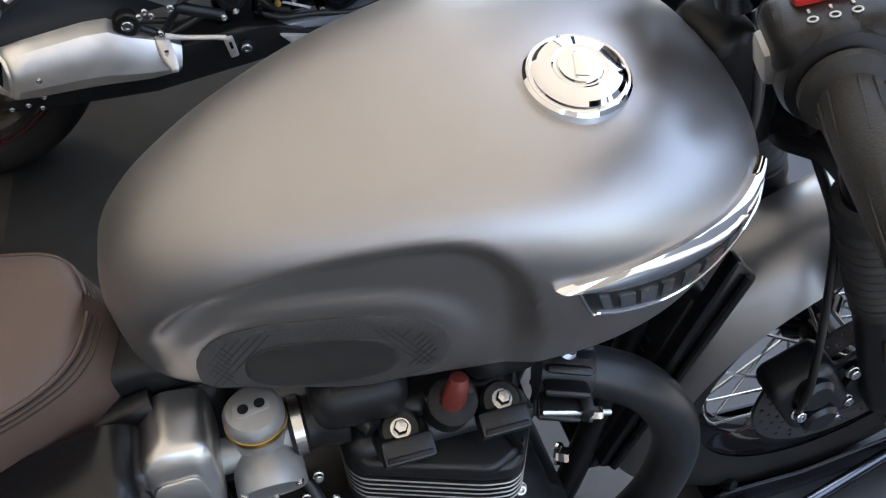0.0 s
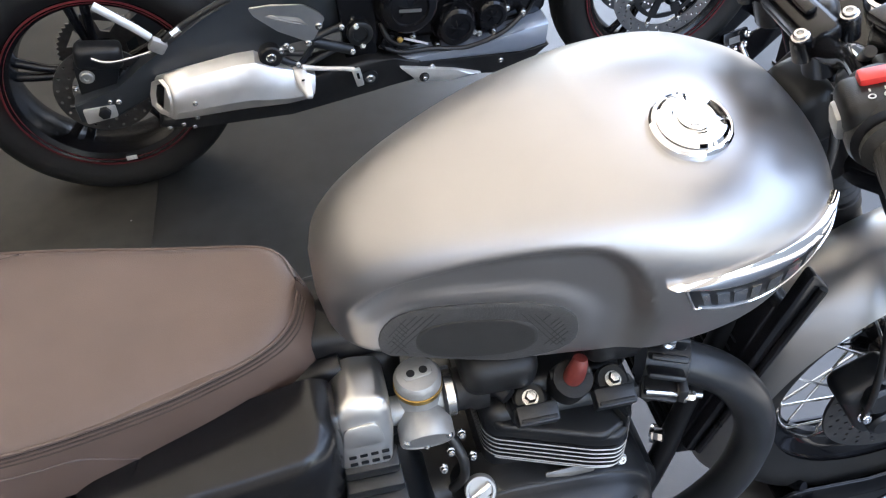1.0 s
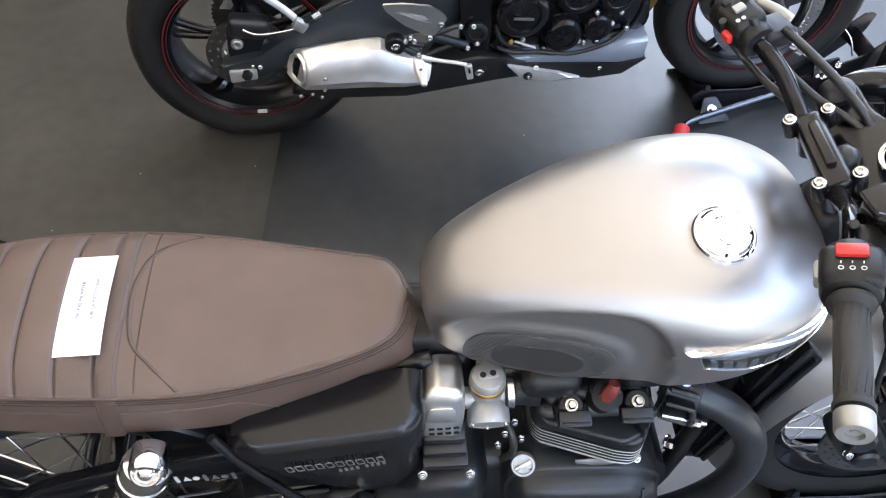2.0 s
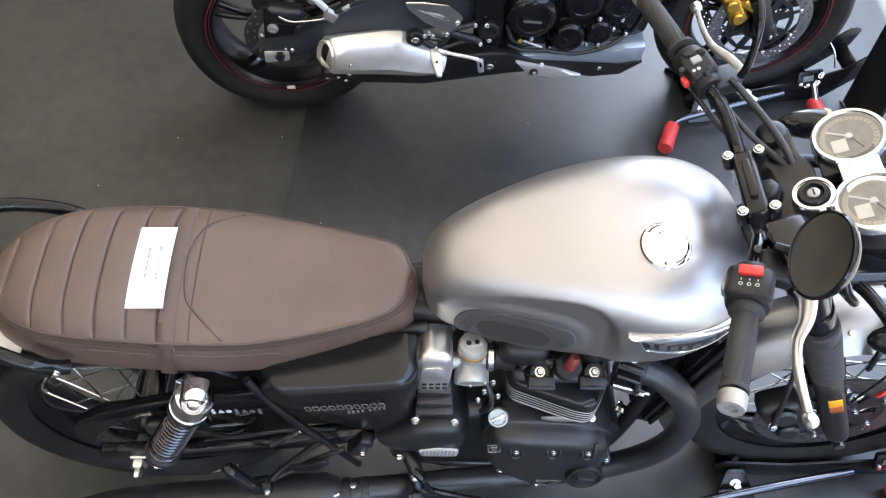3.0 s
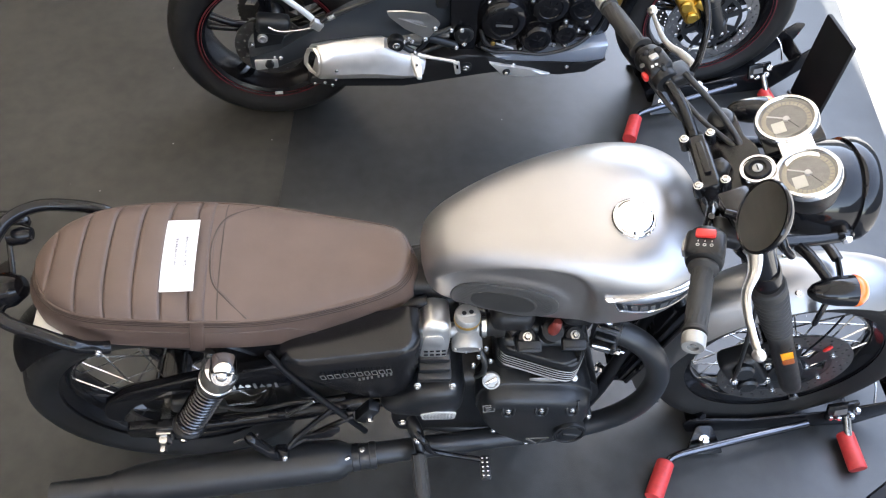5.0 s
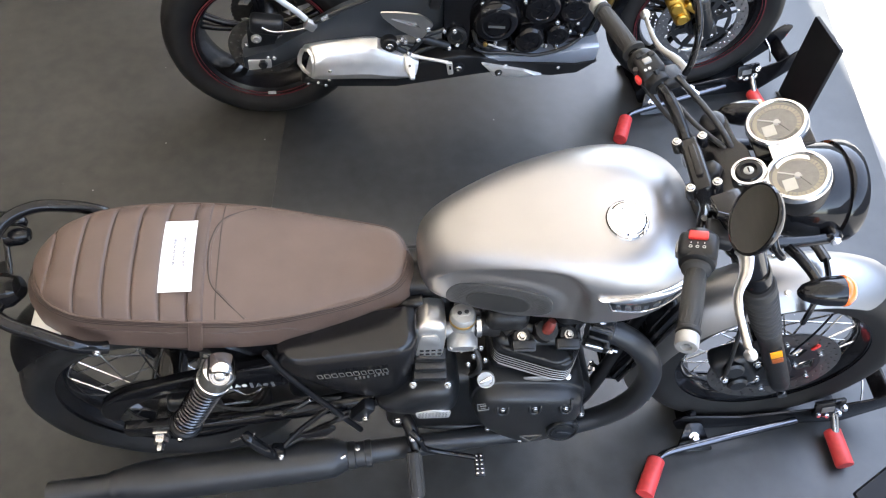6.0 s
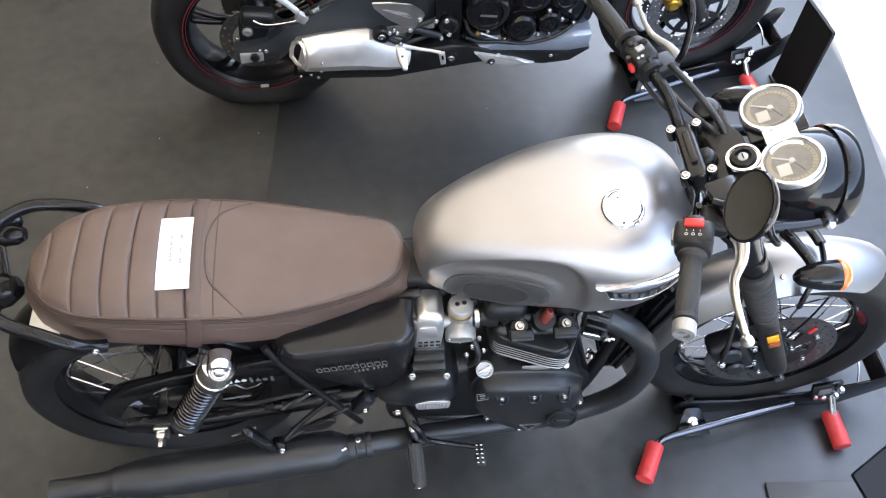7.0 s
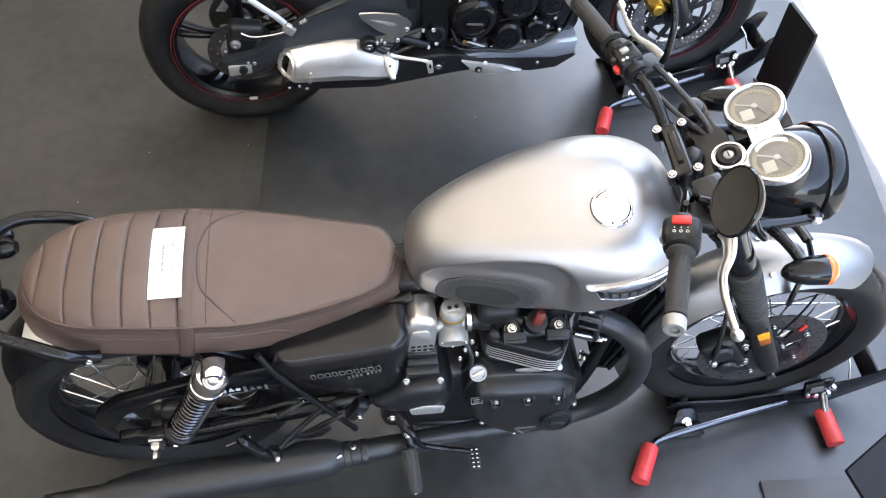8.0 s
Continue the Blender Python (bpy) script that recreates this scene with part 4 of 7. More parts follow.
label_m = side(-0.1935, 0.722, 0.478) @ pose(0, 0, 0, -34, 0, 6)
for a, b, w, h in ((0, 0.0085, 0.028, 0.0016), (0, -0.0085, 0.028, 0.0016), (-0.0132, 0, 0.0016, 0.0184), (0.0132, 0, 0.0016, 0.0184), (0, 0.0028, 0.015, 0.003), (0, -0.0035, 0.012, 0.0022)):
    part("label_bar", box((w * 0.85, h * 0.85, 0.0012), label_m @ pose(a * 0.85, b * 0.85, 0.0006), 0), "letter", clutch)
oil_m = axis_pose((0.730, -0.140, 0.508), (0.722, -0.20, 0.563))
oil = part("oil_cap", lathe([(0.013, -0.02), (0.013, 0.004), (0.0175, 0.005), (0.0188, 0.008), (0.0188, 0.015), (0.0175, 0.0175), (0.0145, 0.0175), (0.0135, 0.0145), (0, 0.0145)], oil_m, 36), "alloy", engine, "chrome oil filler cap with a cross bar")
part("cross_bar", box((0.028, 0.006, 0.006), oil_m @ pose(0, 0, 0.0165, 0, 0, 35), 0.002), "chrome", oil)

# cylinders: stacked fins with bright edges
part("cylinder_block", box((0.165, 0.25, 0.16), pose(0.825, 0, 0.545), 0.02, 3), "engine", engine)


def fin_outline(g=0.0):
    pts = [(0.742, -0.06), (0.742, -0.112), (0.752, -0.126), (0.860, -0.166), (0.885, -0.170), (0.898, -0.163), (0.925, -0.115), (0.930, -0.05), (0.930, 0.05), (0.925, 0.115), (0.898, 0.163), (0.885, 0.170), (0.860, 0.166), (0.752, 0.126), (0.742, 0.112), (0.742, 0.06)]
    return rounded([(0.83 + (x - 0.83) * (1 + g), y * (1 + g)) for x, y in pts], 0.010, 3)


for k in range(6):
    z = 0.574 + 0.0088 * k
    g = -0.02 * max(0, 1 - k)
    lean = pose(0, 0, z, 0, 3.0, 0)
    part("fin", slab(fin_outline(-0.004 + g), 0.0030, lean, 0.001), "engine", engine)
    bm = bmesh.new()
    rows = [[lean @ Vector((x, y, h)) for x, y in loop] for loop, h in ((fin_outline(-0.006 + g), 0.0014), (fin_outline(g), 0.0014), (fin_outline(g + 0.0015), 0.0018), (fin_outline(g), 0.0024), (fin_outline(-0.0035 + g), 0.0031))]
    skin(bm, rows + [rows[0]], True, False)
    part("fin_edge", bm, "fin_edge", engine)
head = part("cylinder_head", slab(fin_outline(-0.012), 0.018, pose(0, 0, 0.6265, 0, 3, 0), 0.006, (), None, 3), "engine", engine)
part("cam_cover", slab(rounded([(0.748, -0.105), (0.915, -0.105), (0.915, 0.105), (0.748, 0.105)], 0.03, 4), 0.045, pose(0, 0, 0.638, 0, 3, 0), 0.015, (), None, 4), "engine", engine)
for x, y, z in ((0.793, -0.122, 0.642), (0.885, -0.128, 0.652)):
    part("lug_step", box((0.050, 0.030, 0.016), pose(x, y - 0.004, z - 0.012, -18, 4, 0), 0.004), "engine", engine)
    part("cover_lug", lathe([(0.020, -0.03), (0.019, -0.004), (0.016, -0.001), (0, -0.001)], axis_pose((x, y, z), (x, y - 0.03, z + 0.08)), 24), "engine", engine)
    hex_bolt((x, y, z), (0, -0.35, 0.94), 0.0068, 0.010, engine, "steel")
for a, c, r in (((0.862, -0.112, 0.660), (0.820, -0.108, 0.656), 0.010), ((0.770, -0.118, 0.648), (0.752, -0.090, 0.652), 0.010)):
    part("cover_ridge", tube([a, [(p + q) / 2 for p, q in zip(a, c)], c], [r, r * 0.9, r * 0.55], 10, 4), "engine", engine)
part("head_step", slab(rounded([(0.752, -0.128), (0.868, -0.168), (0.905, -0.150), (0.915, -0.085), (0.752, -0.085)], 0.012, 4), 0.012, pose(0, 0, 0.6385, 0, 3, 0), 0.005, (), None, 3), "engine", engine)
part("head_wedge", slab(rounded([(0.872, -0.092), (0.916, -0.092), (0.905, -0.150), (0.896, -0.160)], 0.005, 3), 0.016, pose(0, 0, 0.6440, 0, 3, 0), 0.004, (), None, 2), "engine", engine)
for x in (0.793, 0.880):
    part("lug_block", box((0.046, 0.022, 0.018), pose(x, -0.146, 0.646, 24, 3, 0), 0.003), "engine", engine)
    part("lug_groove", box((0.040, 0.004, 0.005), pose(x, -0.1555, 0.6515, 24, 3, 0), 0.001), "plastic", engine)
part("plug_boss", lathe([(0.024, -0.04), (0.022, 0.006), (0.016, 0.008), (0, 0.008)], axis_pose((0.842, -0.118, 0.655), (0.842, -0.16, 0.74)), 24), "rubber", engine)
part("plug_cap", tube([(0.841, -0.118, 0.656), (0.843, -0.121, 0.668), (0.846, -0.121, 0.682), (0.848, -0.119, 0.692)], [0.0118, 0.0115, 0.0100, 0.0075], 16, 4), "plug", engine, "rust-red spark plug cap")
part("coil_cover", box((0.085, 0.09, 0.055), pose(0.765, -0.072, 0.672, 0, 4, 0), 0.02, 4), "plastic", engine)
part("coil_cover", box((0.07, 0.09, 0.05), pose(0.895, -0.07, 0.680, 0, 4, 0), 0.018, 4), "plastic", engine)
part("intake_boot", lathe([(0.026, 0.0), (0.028, 0.004), (0.028, 0.012), (0.024, 0.016), (0.024, 0.03), (0.027, 0.034), (0.027, 0.05), (0.02, 0.052)], axis_pose((0.700, -0.088, 0.640), (0.76, -0.088, 0.640)), 32), "plastic", engine)
part("hose_clamp", lathe([(0.026, 0.0), (0.0285, 0.0), (0.0285, 0.009), (0.026, 0.009)], axis_pose((0.704, -0.088, 0.640), (0.76, -0.088, 0.640)), 36), "steel", engine)

# throttle body and its bright cover
carb = part("throttle_body", rod((0.676, -0.092, 0.612), (0.676, -0.092, 0.672), 0.0235, 32), "alloy", bike, "cast alloy throttle body with a brass-ringed top")
part("bowl", lathe([(0.022, -0.03), (0.026, -0.018), (0.0305, 0.0), (0.0305, 0.016), (0.0290, 0.019), (0.026, 0.0195), (0.025, 0.0185), (0, 0.0188)], axis_pose((0.676, -0.114, 0.624), (0.675, -0.150, 0.612)), 40), "alloy", carb)
part("brass_ring", lathe([(0.024, 0.668), (0.0265, 0.669), (0.0265, 0.675), (0.024, 0.676)], at((0.676, -0.092, 0)), 36), "brass", carb)
top = part("top_cap", lathe([(0.0255, 0.676), (0.0258, 0.684), (0.022, 0.690), (0.012, 0.6925), (0, 0.693)], at((0.676, -0.092, 0)), 36), "alloy", carb)
part("cap_boss", slab(rounded([(-0.016, -0.008), (0.016, -0.008), (0.016, 0.008), (-0.016, 0.008)], 0.0075), 0.0022, pose(0.676, -0.092, 0.6918, 0, 0, 8), 0.001), "alloy", carb)
for dx in (-0.007, 0.007):
    part("cap_hole", lathe([(0.0046, 0.0), (0.0046, 0.0008), (0, 0.0009)], pose(0.676 + dx, -0.0925 + dx * 0.14, 0.6940), 16), "engine", carb)
for k in range(3):
    a = 2 * math.pi * k / 3 + 0.5
    m = axis_pose((0.676, -0.114, 0.624), (0.675, -0.150, 0.612)) @ Vector((0.0265 * math.cos(a), 0.0245 * math.sin(a), 0.0185))
    bolt_head(m, (0, -0.93, -0.36), 0.0032, 0.003, carb)
part("spindle", rod((0.636, -0.095, 0.635), (0.66, -0.095, 0.635), 0.016, 24), "alloy", carb)
part("spindle", rod((0.69, -0.09, 0.640), (0.712, -0.09, 0.640), 0.02, 24), "alloy", carb)
COVER = rounded([(-0.022, -0.050), (0.022, -0.052), (0.029, -0.01), (0.029, 0.030), (-0.006, 0.036), (-0.024, 0.022), (-0.033, -0.004), (-0.030, -0.03)], 0.013, 5)
bm = bmesh.new()
cm = side(-0.066, 0.6085, 0.652) @ pose(0, 0, 0, -14, 0, 0) @ Matrix.Diagonal((1.16, 1.26, 1.0, 1))
skin(bm, [[cm @ Vector((x * k, z * k, y)) for x, z in COVER] for k, y in ((1, 0), (1, 0.050), (0.99, 0.057), (0.965, 0.0625), (0.92, 0.0665), (0.85, 0.0690), (0.5, 0.0705), (0.01, 0.071))])
cover = part("throttle_cover", bm, "brushed", bike, "brushed alloy throttle cover with drain slots", 60)
part("recess", slab(rounded([(-0.020, -0.010), (0.019, -0.010), (0.015, 0.012), (-0.016, 0.012)], 0.007), 0.002, cm @ pose(0, -0.004, 0.0712, 0, 0, 0), 0.001), "brushed", cover)
for i in range(4):
    for j in range(2):
        part("drain_slot", slab(rounded([(-0.0035, -0.0016), (0.0035, -0.0016), (0.0035, 0.0016), (-0.0035, 0.0016)], 0.001), 0.001, cm @ pose(-0.013 + 0.010 * i, -0.026 - 0.008 * j, 0.0700, 0, 0, 0), 0), "satin_black", cover)
bolt_head(cm @ Vector((0.0, 0.024, 0.0660)), cm.to_3x3() @ Vector((0, 0.25, 1)), 0.004, 0.003, cover)
for x, y, z in ((0.70, -0.13, 0.585), (0.715, -0.12, 0.60), (0.69, -0.135, 0.56), (0.725, -0.13, 0.565)):
    bolt_head((x, y, z), (0, -1, 0.3), 0.004, 0.006, carb)
part("fuel_hose", tube([(0.70, -0.11, 0.60), (0.712, -0.135, 0.575), (0.712, -0.14, 0.54), (0.70, -0.13, 0.50)], 0.006, 10), "cable", bike)
part("airbox", box((0.13, 0.12, 0.17), pose(0.60, 0, 0.60), 0.02, 3), "plastic", bike)
# added black filler that keeps the gap behind the side panel dark
part("battery_box", box((0.29, 0.17, 0.33), pose(0.45, 0.0, 0.495), 0.02, 3), "plastic", bike)
part("airbox_lid", box((0.14, 0.10, 0.05), pose(0.63, 0, 0.70), 0.015, 3), "plastic", bike)

# exhaust on the right
PIPE = [(0.940, -0.098, 0.636), (0.978, -0.112, 0.632), (1.030, -0.128, 0.603), (1.069, -0.140, 0.545), (1.085, -0.145, 0.468), (1.070, -0.145, 0.365), (1.010, -0.142, 0.280), (0.90, -0.145, 0.238), (0.75, -0.160, 0.248), (0.58, -0.187, 0.275), (0.42, -0.213, 0.305)]
exhaust = part("exhaust", tube(PIPE, 0.0250, 20, 8), "exhaust", bike, "matt black exhaust pipe and tapered silencer", 60)
MA, MB = Vector((0.43, -0.214, 0.304)), Vector((-0.205, -0.256, 0.287))
mm = axis_pose(MA, MB)
ML = (MB - MA).length
part("silencer", lathe([(0.026, -0.01), (0.030, 0.0), (0.034, 0.008), (0.043, 0.028), (0.0458, 0.07), (0.0465, 0.20), (0.0460, 0.34), (0.0445, 0.42), (0.0415, 0.455), (0.0355, 0.482), (0.0325, 0.491), (0.0335, 0.497), (0.0320, 0.503), (0.0275, 0.512), (0.0262, 0.53), (0.0255, ML), (0.0228, ML), (0.0220, ML - 0.05), (0, ML - 0.05)], mm, 40), "exhaust", exhaust, "matt black silencer", 40)
part("clamp", lathe([(0.0262, -0.055), (0.0300, -0.055), (0.0300, -0.042), (0.0278, -0.040), (0.0278, -0.020), (0.0305, -0.018), (0.0305, -0.004), (0.027, 0.0)], mm, 32), "exhaust", exhaust)
hex_bolt(mm @ Vector((0.0, 0.036, -0.026)), mm.to_3x3() @ Vector((0, 1, 0)), 0.005, 0.006, exhaust)
part("clamp_screw", rod((0.40, -0.235, 0.325), (0.43, -0.225, 0.335), 0.005, 10), "steel", exhaust)
part("hanger", slab(rounded([(-0.02, -0.012), (0.06, 0.0), (0.085, 0.035), (0.07, 0.045), (0.035, 0.022), (-0.02, 0.012)], 0.008), 0.006, side(-0.185, 0.33, 0.365), 0.001), "frame", exhaust)
# finned collar at the port
pm = axis_pose((0.945, -0.098, 0.635), (0.99, -0.114, 0.630))
collar = part("exhaust_collar", lathe([(0.026, -0.012), (0.032, -0.012), (0.032, 0.036), (0.0265, 0.038)], pm, 28), "engine", exhaust)
for k in range(14):
    a = 2 * math.pi * k / 14
    part("collar_fin", box((0.022, 0.0080, 0.042), pm @ Matrix.Rotation(a, 4, "Z") @ pose(0.040, 0, 0.010), 0.0036), "engine", exhaust)
hex_bolt((0.962, -0.152, 0.626), (0.95, -0.3, 0), 0.0065, 0.010, exhaust, "steel")
hex_bolt((0.948, -0.118, 0.684), (0.3, -0.3, 0.9), 0.0070, 0.010, exhaust, "steel")
part("stud", rod((0.915, -0.148, 0.645), (0.982, -0.155, 0.622), 0.0034, 10), "steel", exhaust)
part("flange", box((0.012, 0.07, 0.022), pose(0.966, -0.125, 0.632, 0, 0, -15), 0.004), "engine", exhaust)
hex_bolt((0.958, -0.120, 0.498), (0.7, -0.6, 0.3), 0.009, 0.012, engine)
bolt_head((0.902, -0.150, 0.512), (0.1, -0.8, 0.6), 0.006, 0.005, engine)
part("crank_plate", slab(rounded([(-0.030, -0.006), (0.030, -0.006), (0.030, 0.006), (-0.030, 0.006)], 0.003), 0.003, side(-0.150, 0.838, 0.512) @ pose(0, 0, 0, -35), 0.001), "disc_dark", engine, "small polished number plate of the engine")

# radiator between the down tubes
rad = part("radiator", box((0.035, 0.20, 0.30), pose(1.062, 0, 0.53, 0, 15, 0), 0.008), "satin_black", bike)
for k in range(14):
    part("radiator_fin", box((0.040, 0.17, 0.003), pose(1.055, 0, 0.50, 0, 15, 0) @ pose(0, 0, -0.10 + 0.0155 * k), 0.001), "engine", rad)
for sg in (-1, 1):
    shroud = part("radiator_shroud", slab(rounded([(1.018, 0.415), (1.044, 0.405), (1.140, 0.705), (1.108, 0.742)], 0.010), 0.014, side(sg * 0.106 + 0.007), 0.004), "satin_black", rad, "black radiator side shroud")
    part("shroud_rib", tube([(1.035, sg * 0.118, 0.42), (1.08, sg * 0.118, 0.57), (1.125, sg * 0.116, 0.715)], 0.005, 8, 4), "frame", rad)
part("radiator_hose", tube([(1.03, -0.09, 0.60), (0.99, -0.10, 0.58), (0.95, -0.09, 0.55)], 0.014, 12), "cable", bike)

# rider's footrest, brake pedal, pillion footrest
peg = part("footrest", rod((0.576, -0.222, 0.328), (0.583, -0.308, 0.284), 0.0150, 20), "grip", bike, "ribbed rubber footrest")
for k in range(8):
    a = 2 * math.pi * k / 8
    off = Vector((0.0155 * math.cos(a), 0, 0.0155 * math.sin(a)))
    part("rib", rod(Vector((0.5765, -0.228, 0.325)) + off, Vector((0.5825, -0.302, 0.287)) + off, 0.0022, 6), "grip", peg)
bolt_head((0.583, -0.307, 0.284), (0, -1, -0.5), 0.006, 0.004, peg)
part("footrest_bracket", tube([(0.56, -0.15, 0.352), (0.575, -0.18, 0.345), (0.582, -0.215, 0.320)], [0.016, 0.015, 0.011], 12, 4), "frame", bike)
bolt_head((0.576, -0.200, 0.350), (0, -1, 0.5), 0.007, 0.006, bike, "chrome")
pedal = part("brake_pedal", tube([(0.572, -0.190, 0.362), (0.590, -0.205, 0.352), (0.603, -0.212, 0.318), (0.64, -0.215, 0.300), (0.70, -0.222, 0.285), (0.722, -0.226, 0.280)], [0.009, 0.008, 0.007, 0.006, 0.006, 0.006], 12, 5), "gloss_black", bike, "black brake pedal with a toothed steel pad")
part("pedal_pad", box((0.022, 0.055, 0.010), pose(0.724, -0.242, 0.278, 0, 5, 0), 0.003), "engine", pedal)
for i in range(2):
    for j in range(5):
        part("tooth", box((0.0062, 0.0058, 0.006), pose(0.7185 + 0.0105 * i, -0.262 + 0.010 * j, 0.2845), 0.002), "steel", pedal)
pil = part("pillion_footrest", tube([(0.225, -0.205, 0.432), (0.235, -0.215, 0.425), (0.265, -0.225, 0.385), (0.278, -0.226, 0.360)], [0.010, 0.0125, 0.0125, 0.010], 12, 5), "gloss_black", bike, "folded black pillion footrest")
part("stay", tube([(0.29, -0.215, 0.355), (0.33, -0.19, 0.39), (0.40, -0.165, 0.45)], 0.006, 10), "frame", pil)
part("stay", tube([(0.29, -0.205, 0.345), (0.36, -0.18, 0.37), (0.44, -0.16, 0.40)], 0.006, 10), "frame", pil)
part("knuckle", box((0.03, 0.03, 0.04), pose(0.287, -0.215, 0.352), 0.008), "gloss_black", pil)
bolt_head((0.294, -0.232, 0.362), (0, -1, 0.4), 0.005, 0.005, pil, "chrome")
part("spring_rod", rod((0.19, -0.20, 0.385), (0.245, -0.20, 0.42), 0.003, 8), "steel", pil)
part("brake_rod", rod((0.30, -0.155, 0.405), (0.365, -0.155, 0.475), 0.005, 10), "steel", bike)
part("master_cylinder", box((0.03, 0.03, 0.07), pose(0.47, -0.15, 0.40, 0, 30, 0), 0.008), "engine", bike)
hex_bolt((0.475, -0.167, 0.395), (0, -1, 0), 0.006, 0.005, bike)
hex_bolt((0.545, -0.165, 0.372), (0, -1, 0), 0.008, 0.007, bike)

# ---- front end: built straight ahead, then steered a little to the right ----
before_front = set(bike.children)
RAKE = Vector((-0.4305, 0, 0.9026))


def fork(z, y=0.0, ahead=0.0):
    """A point on the fork's axis at height z."""
    k = (z - 0.318) / RAKE.z
    return Vector((1.452 + RAKE.x * k + ahead * RAKE.z, y, z - ahead * RAKE.x))


for s in (-1, 1):
    y = s * 0.108
    leg = part("fork_leg", lathe([(0.0, -0.004), (0.018, -0.003), (0.0225, 0.006), (0.0245, 0.03), (0.0255, 0.28), (0.026, 0.31), (0.018, 0.312)], axis_pose(fork(0.338, y), fork(0.9, y)), 28), "plastic", bike, "black fork leg with ribbed rubber gaiter")
    part("drain_cap", lathe([(0.011, -0.010), (0.011, -0.003)], axis_pose(fork(0.338, y), fork(0.9, y)), 16), "satin_black", leg)
    prof = [(0.022, 0.0), (0.028, 0.002), (0.028, 0.02)]
    for k in range(9):
        h = 0.026 + 0.0165 * k
        prof += [(0.0205 + 0.0005 * k, h), (0.0300 + 0.0005 * k, h + 0.006), (0.0300 + 0.0005 * k, h + 0.009), (0.0205 + 0.0005 * k, h + 0.0155)]
    h = 0.026 + 0.0165 * 9
    prof += [(0.030, h + 0.004), (0.0335, h + 0.006), (0.0335, h + 0.030), (0.031, h + 0.034), (0.022, h + 0.036)]
    part("gaiter", lathe(prof, axis_pose(fork(0.592, y), fork(0.95, y)), 32), "grip", leg, "ribbed black rubber gaiter", 30)
    part("stanchion_cover", lathe([(0.0245, 0), (0.0245, 0.20), (0.028, 0.202), (0.028, 0.215), (0.02, 0.217)], axis_pose(fork(0.735, y), fork(0.98, y)), 28), "gloss_black", leg)
    reflector = part("reflector", box((0.026, 0.006, 0.030), at(fork(0.536, y + s * 0.026, 0.004)) @ Matrix.Rotation(radians(-25.5), 4, "Y"), 0.003), "amber", leg, "amber side reflector")
    part("reflector_foot", box((0.025, 0.006, 0.022), at(fork(0.509, y + s * 0.0255, 0.004)) @ Matrix.Rotation(radians(-25.5), 4, "Y"), 0.003), "amber_dark", reflector, "darker lower half of the reflector")
    part("reflector_back", box((0.030, 0.008, 0.066), at(fork(0.524, y + s * 0.0225, 0.004)) @ Matrix.Rotation(radians(-25.5), 4, "Y"), 0.004), "plastic", leg)

CLAMP = Matrix.Translation(fork(0.968)) @ Matrix.Rotation(radians(-25.5), 4, "Y")
YOKE = rounded([(-0.042, -0.035), (-0.042, 0.035), (-0.022, 0.070), (-0.024, 0.118), (-0.008, 0.136), (0.016, 0.136), (0.029, 0.118), (0.030, 0.065), (0.045, 0.035), (0.045, -0.035), (0.030, -0.065), (0.029, -0.118), (0.016, -0.136), (-0.008, -0.136), (-0.024, -0.118), (-0.022, -0.070)], 0.012, 4)
yoke = part("fork_yoke", slab(YOKE, 0.026, CLAMP, 0.006), "satin_black", bike, "black fork yoke")
part("lower_yoke", slab(YOKE, 0.032, Matrix.Translation(fork(0.80)) @ Matrix.Rotation(radians(-25.5), 4, "Y"), 0.006), "satin_black", yoke)
part("stem_nut", lathe([(0.019, 0.026), (0.019, 0.034), (0.016, 0.042), (0.010, 0.046), (0, 0.046)], CLAMP @ pose(-0.025, 0, 0), 6), "engine", yoke)
for s in (-1, 1):
    part("fork_cap", lathe([(0.022, 0.026), (0.022, 0.034), (0.015, 0.040), (0, 0.041)], CLAMP @ pose(0.002, s * 0.108, 0), 28), "engine", yoke)
lockm = Matrix.Translation((1.154, -0.036, 1.013)) @ Matrix.Rotation(radians(-22), 4, "Y")
lock = part("ignition_lock", lathe([(0.028, -0.045), (0.030, 0.0), (0.030, 0.010), (0.0285, 0.014), (0.0245, 0.0145), (0.024, 0.011), (0.0225, 0.011)], lockm, 40), "chrome", yoke, "chrome-ringed ignition lock")
part("lock_face", lathe([(0.0225, 0.004), (0.0225, 0.013), (0.020, 0.017), (0.014, 0.018), (0.012, 0.014), (0, 0.014)], lockm, 36), "gloss_black", lock)
part("key_slot", lathe([(0.0085, 0.0138), (0.0085, 0.0158), (0.0075, 0.0165), (0.0, 0.0165)], lockm, 24), "alloy", lock)
part("key_hole", box((0.0022, 0.011, 0.001), lockm @ pose(0, 0, 0.0168), 0), "satin_black", lock)

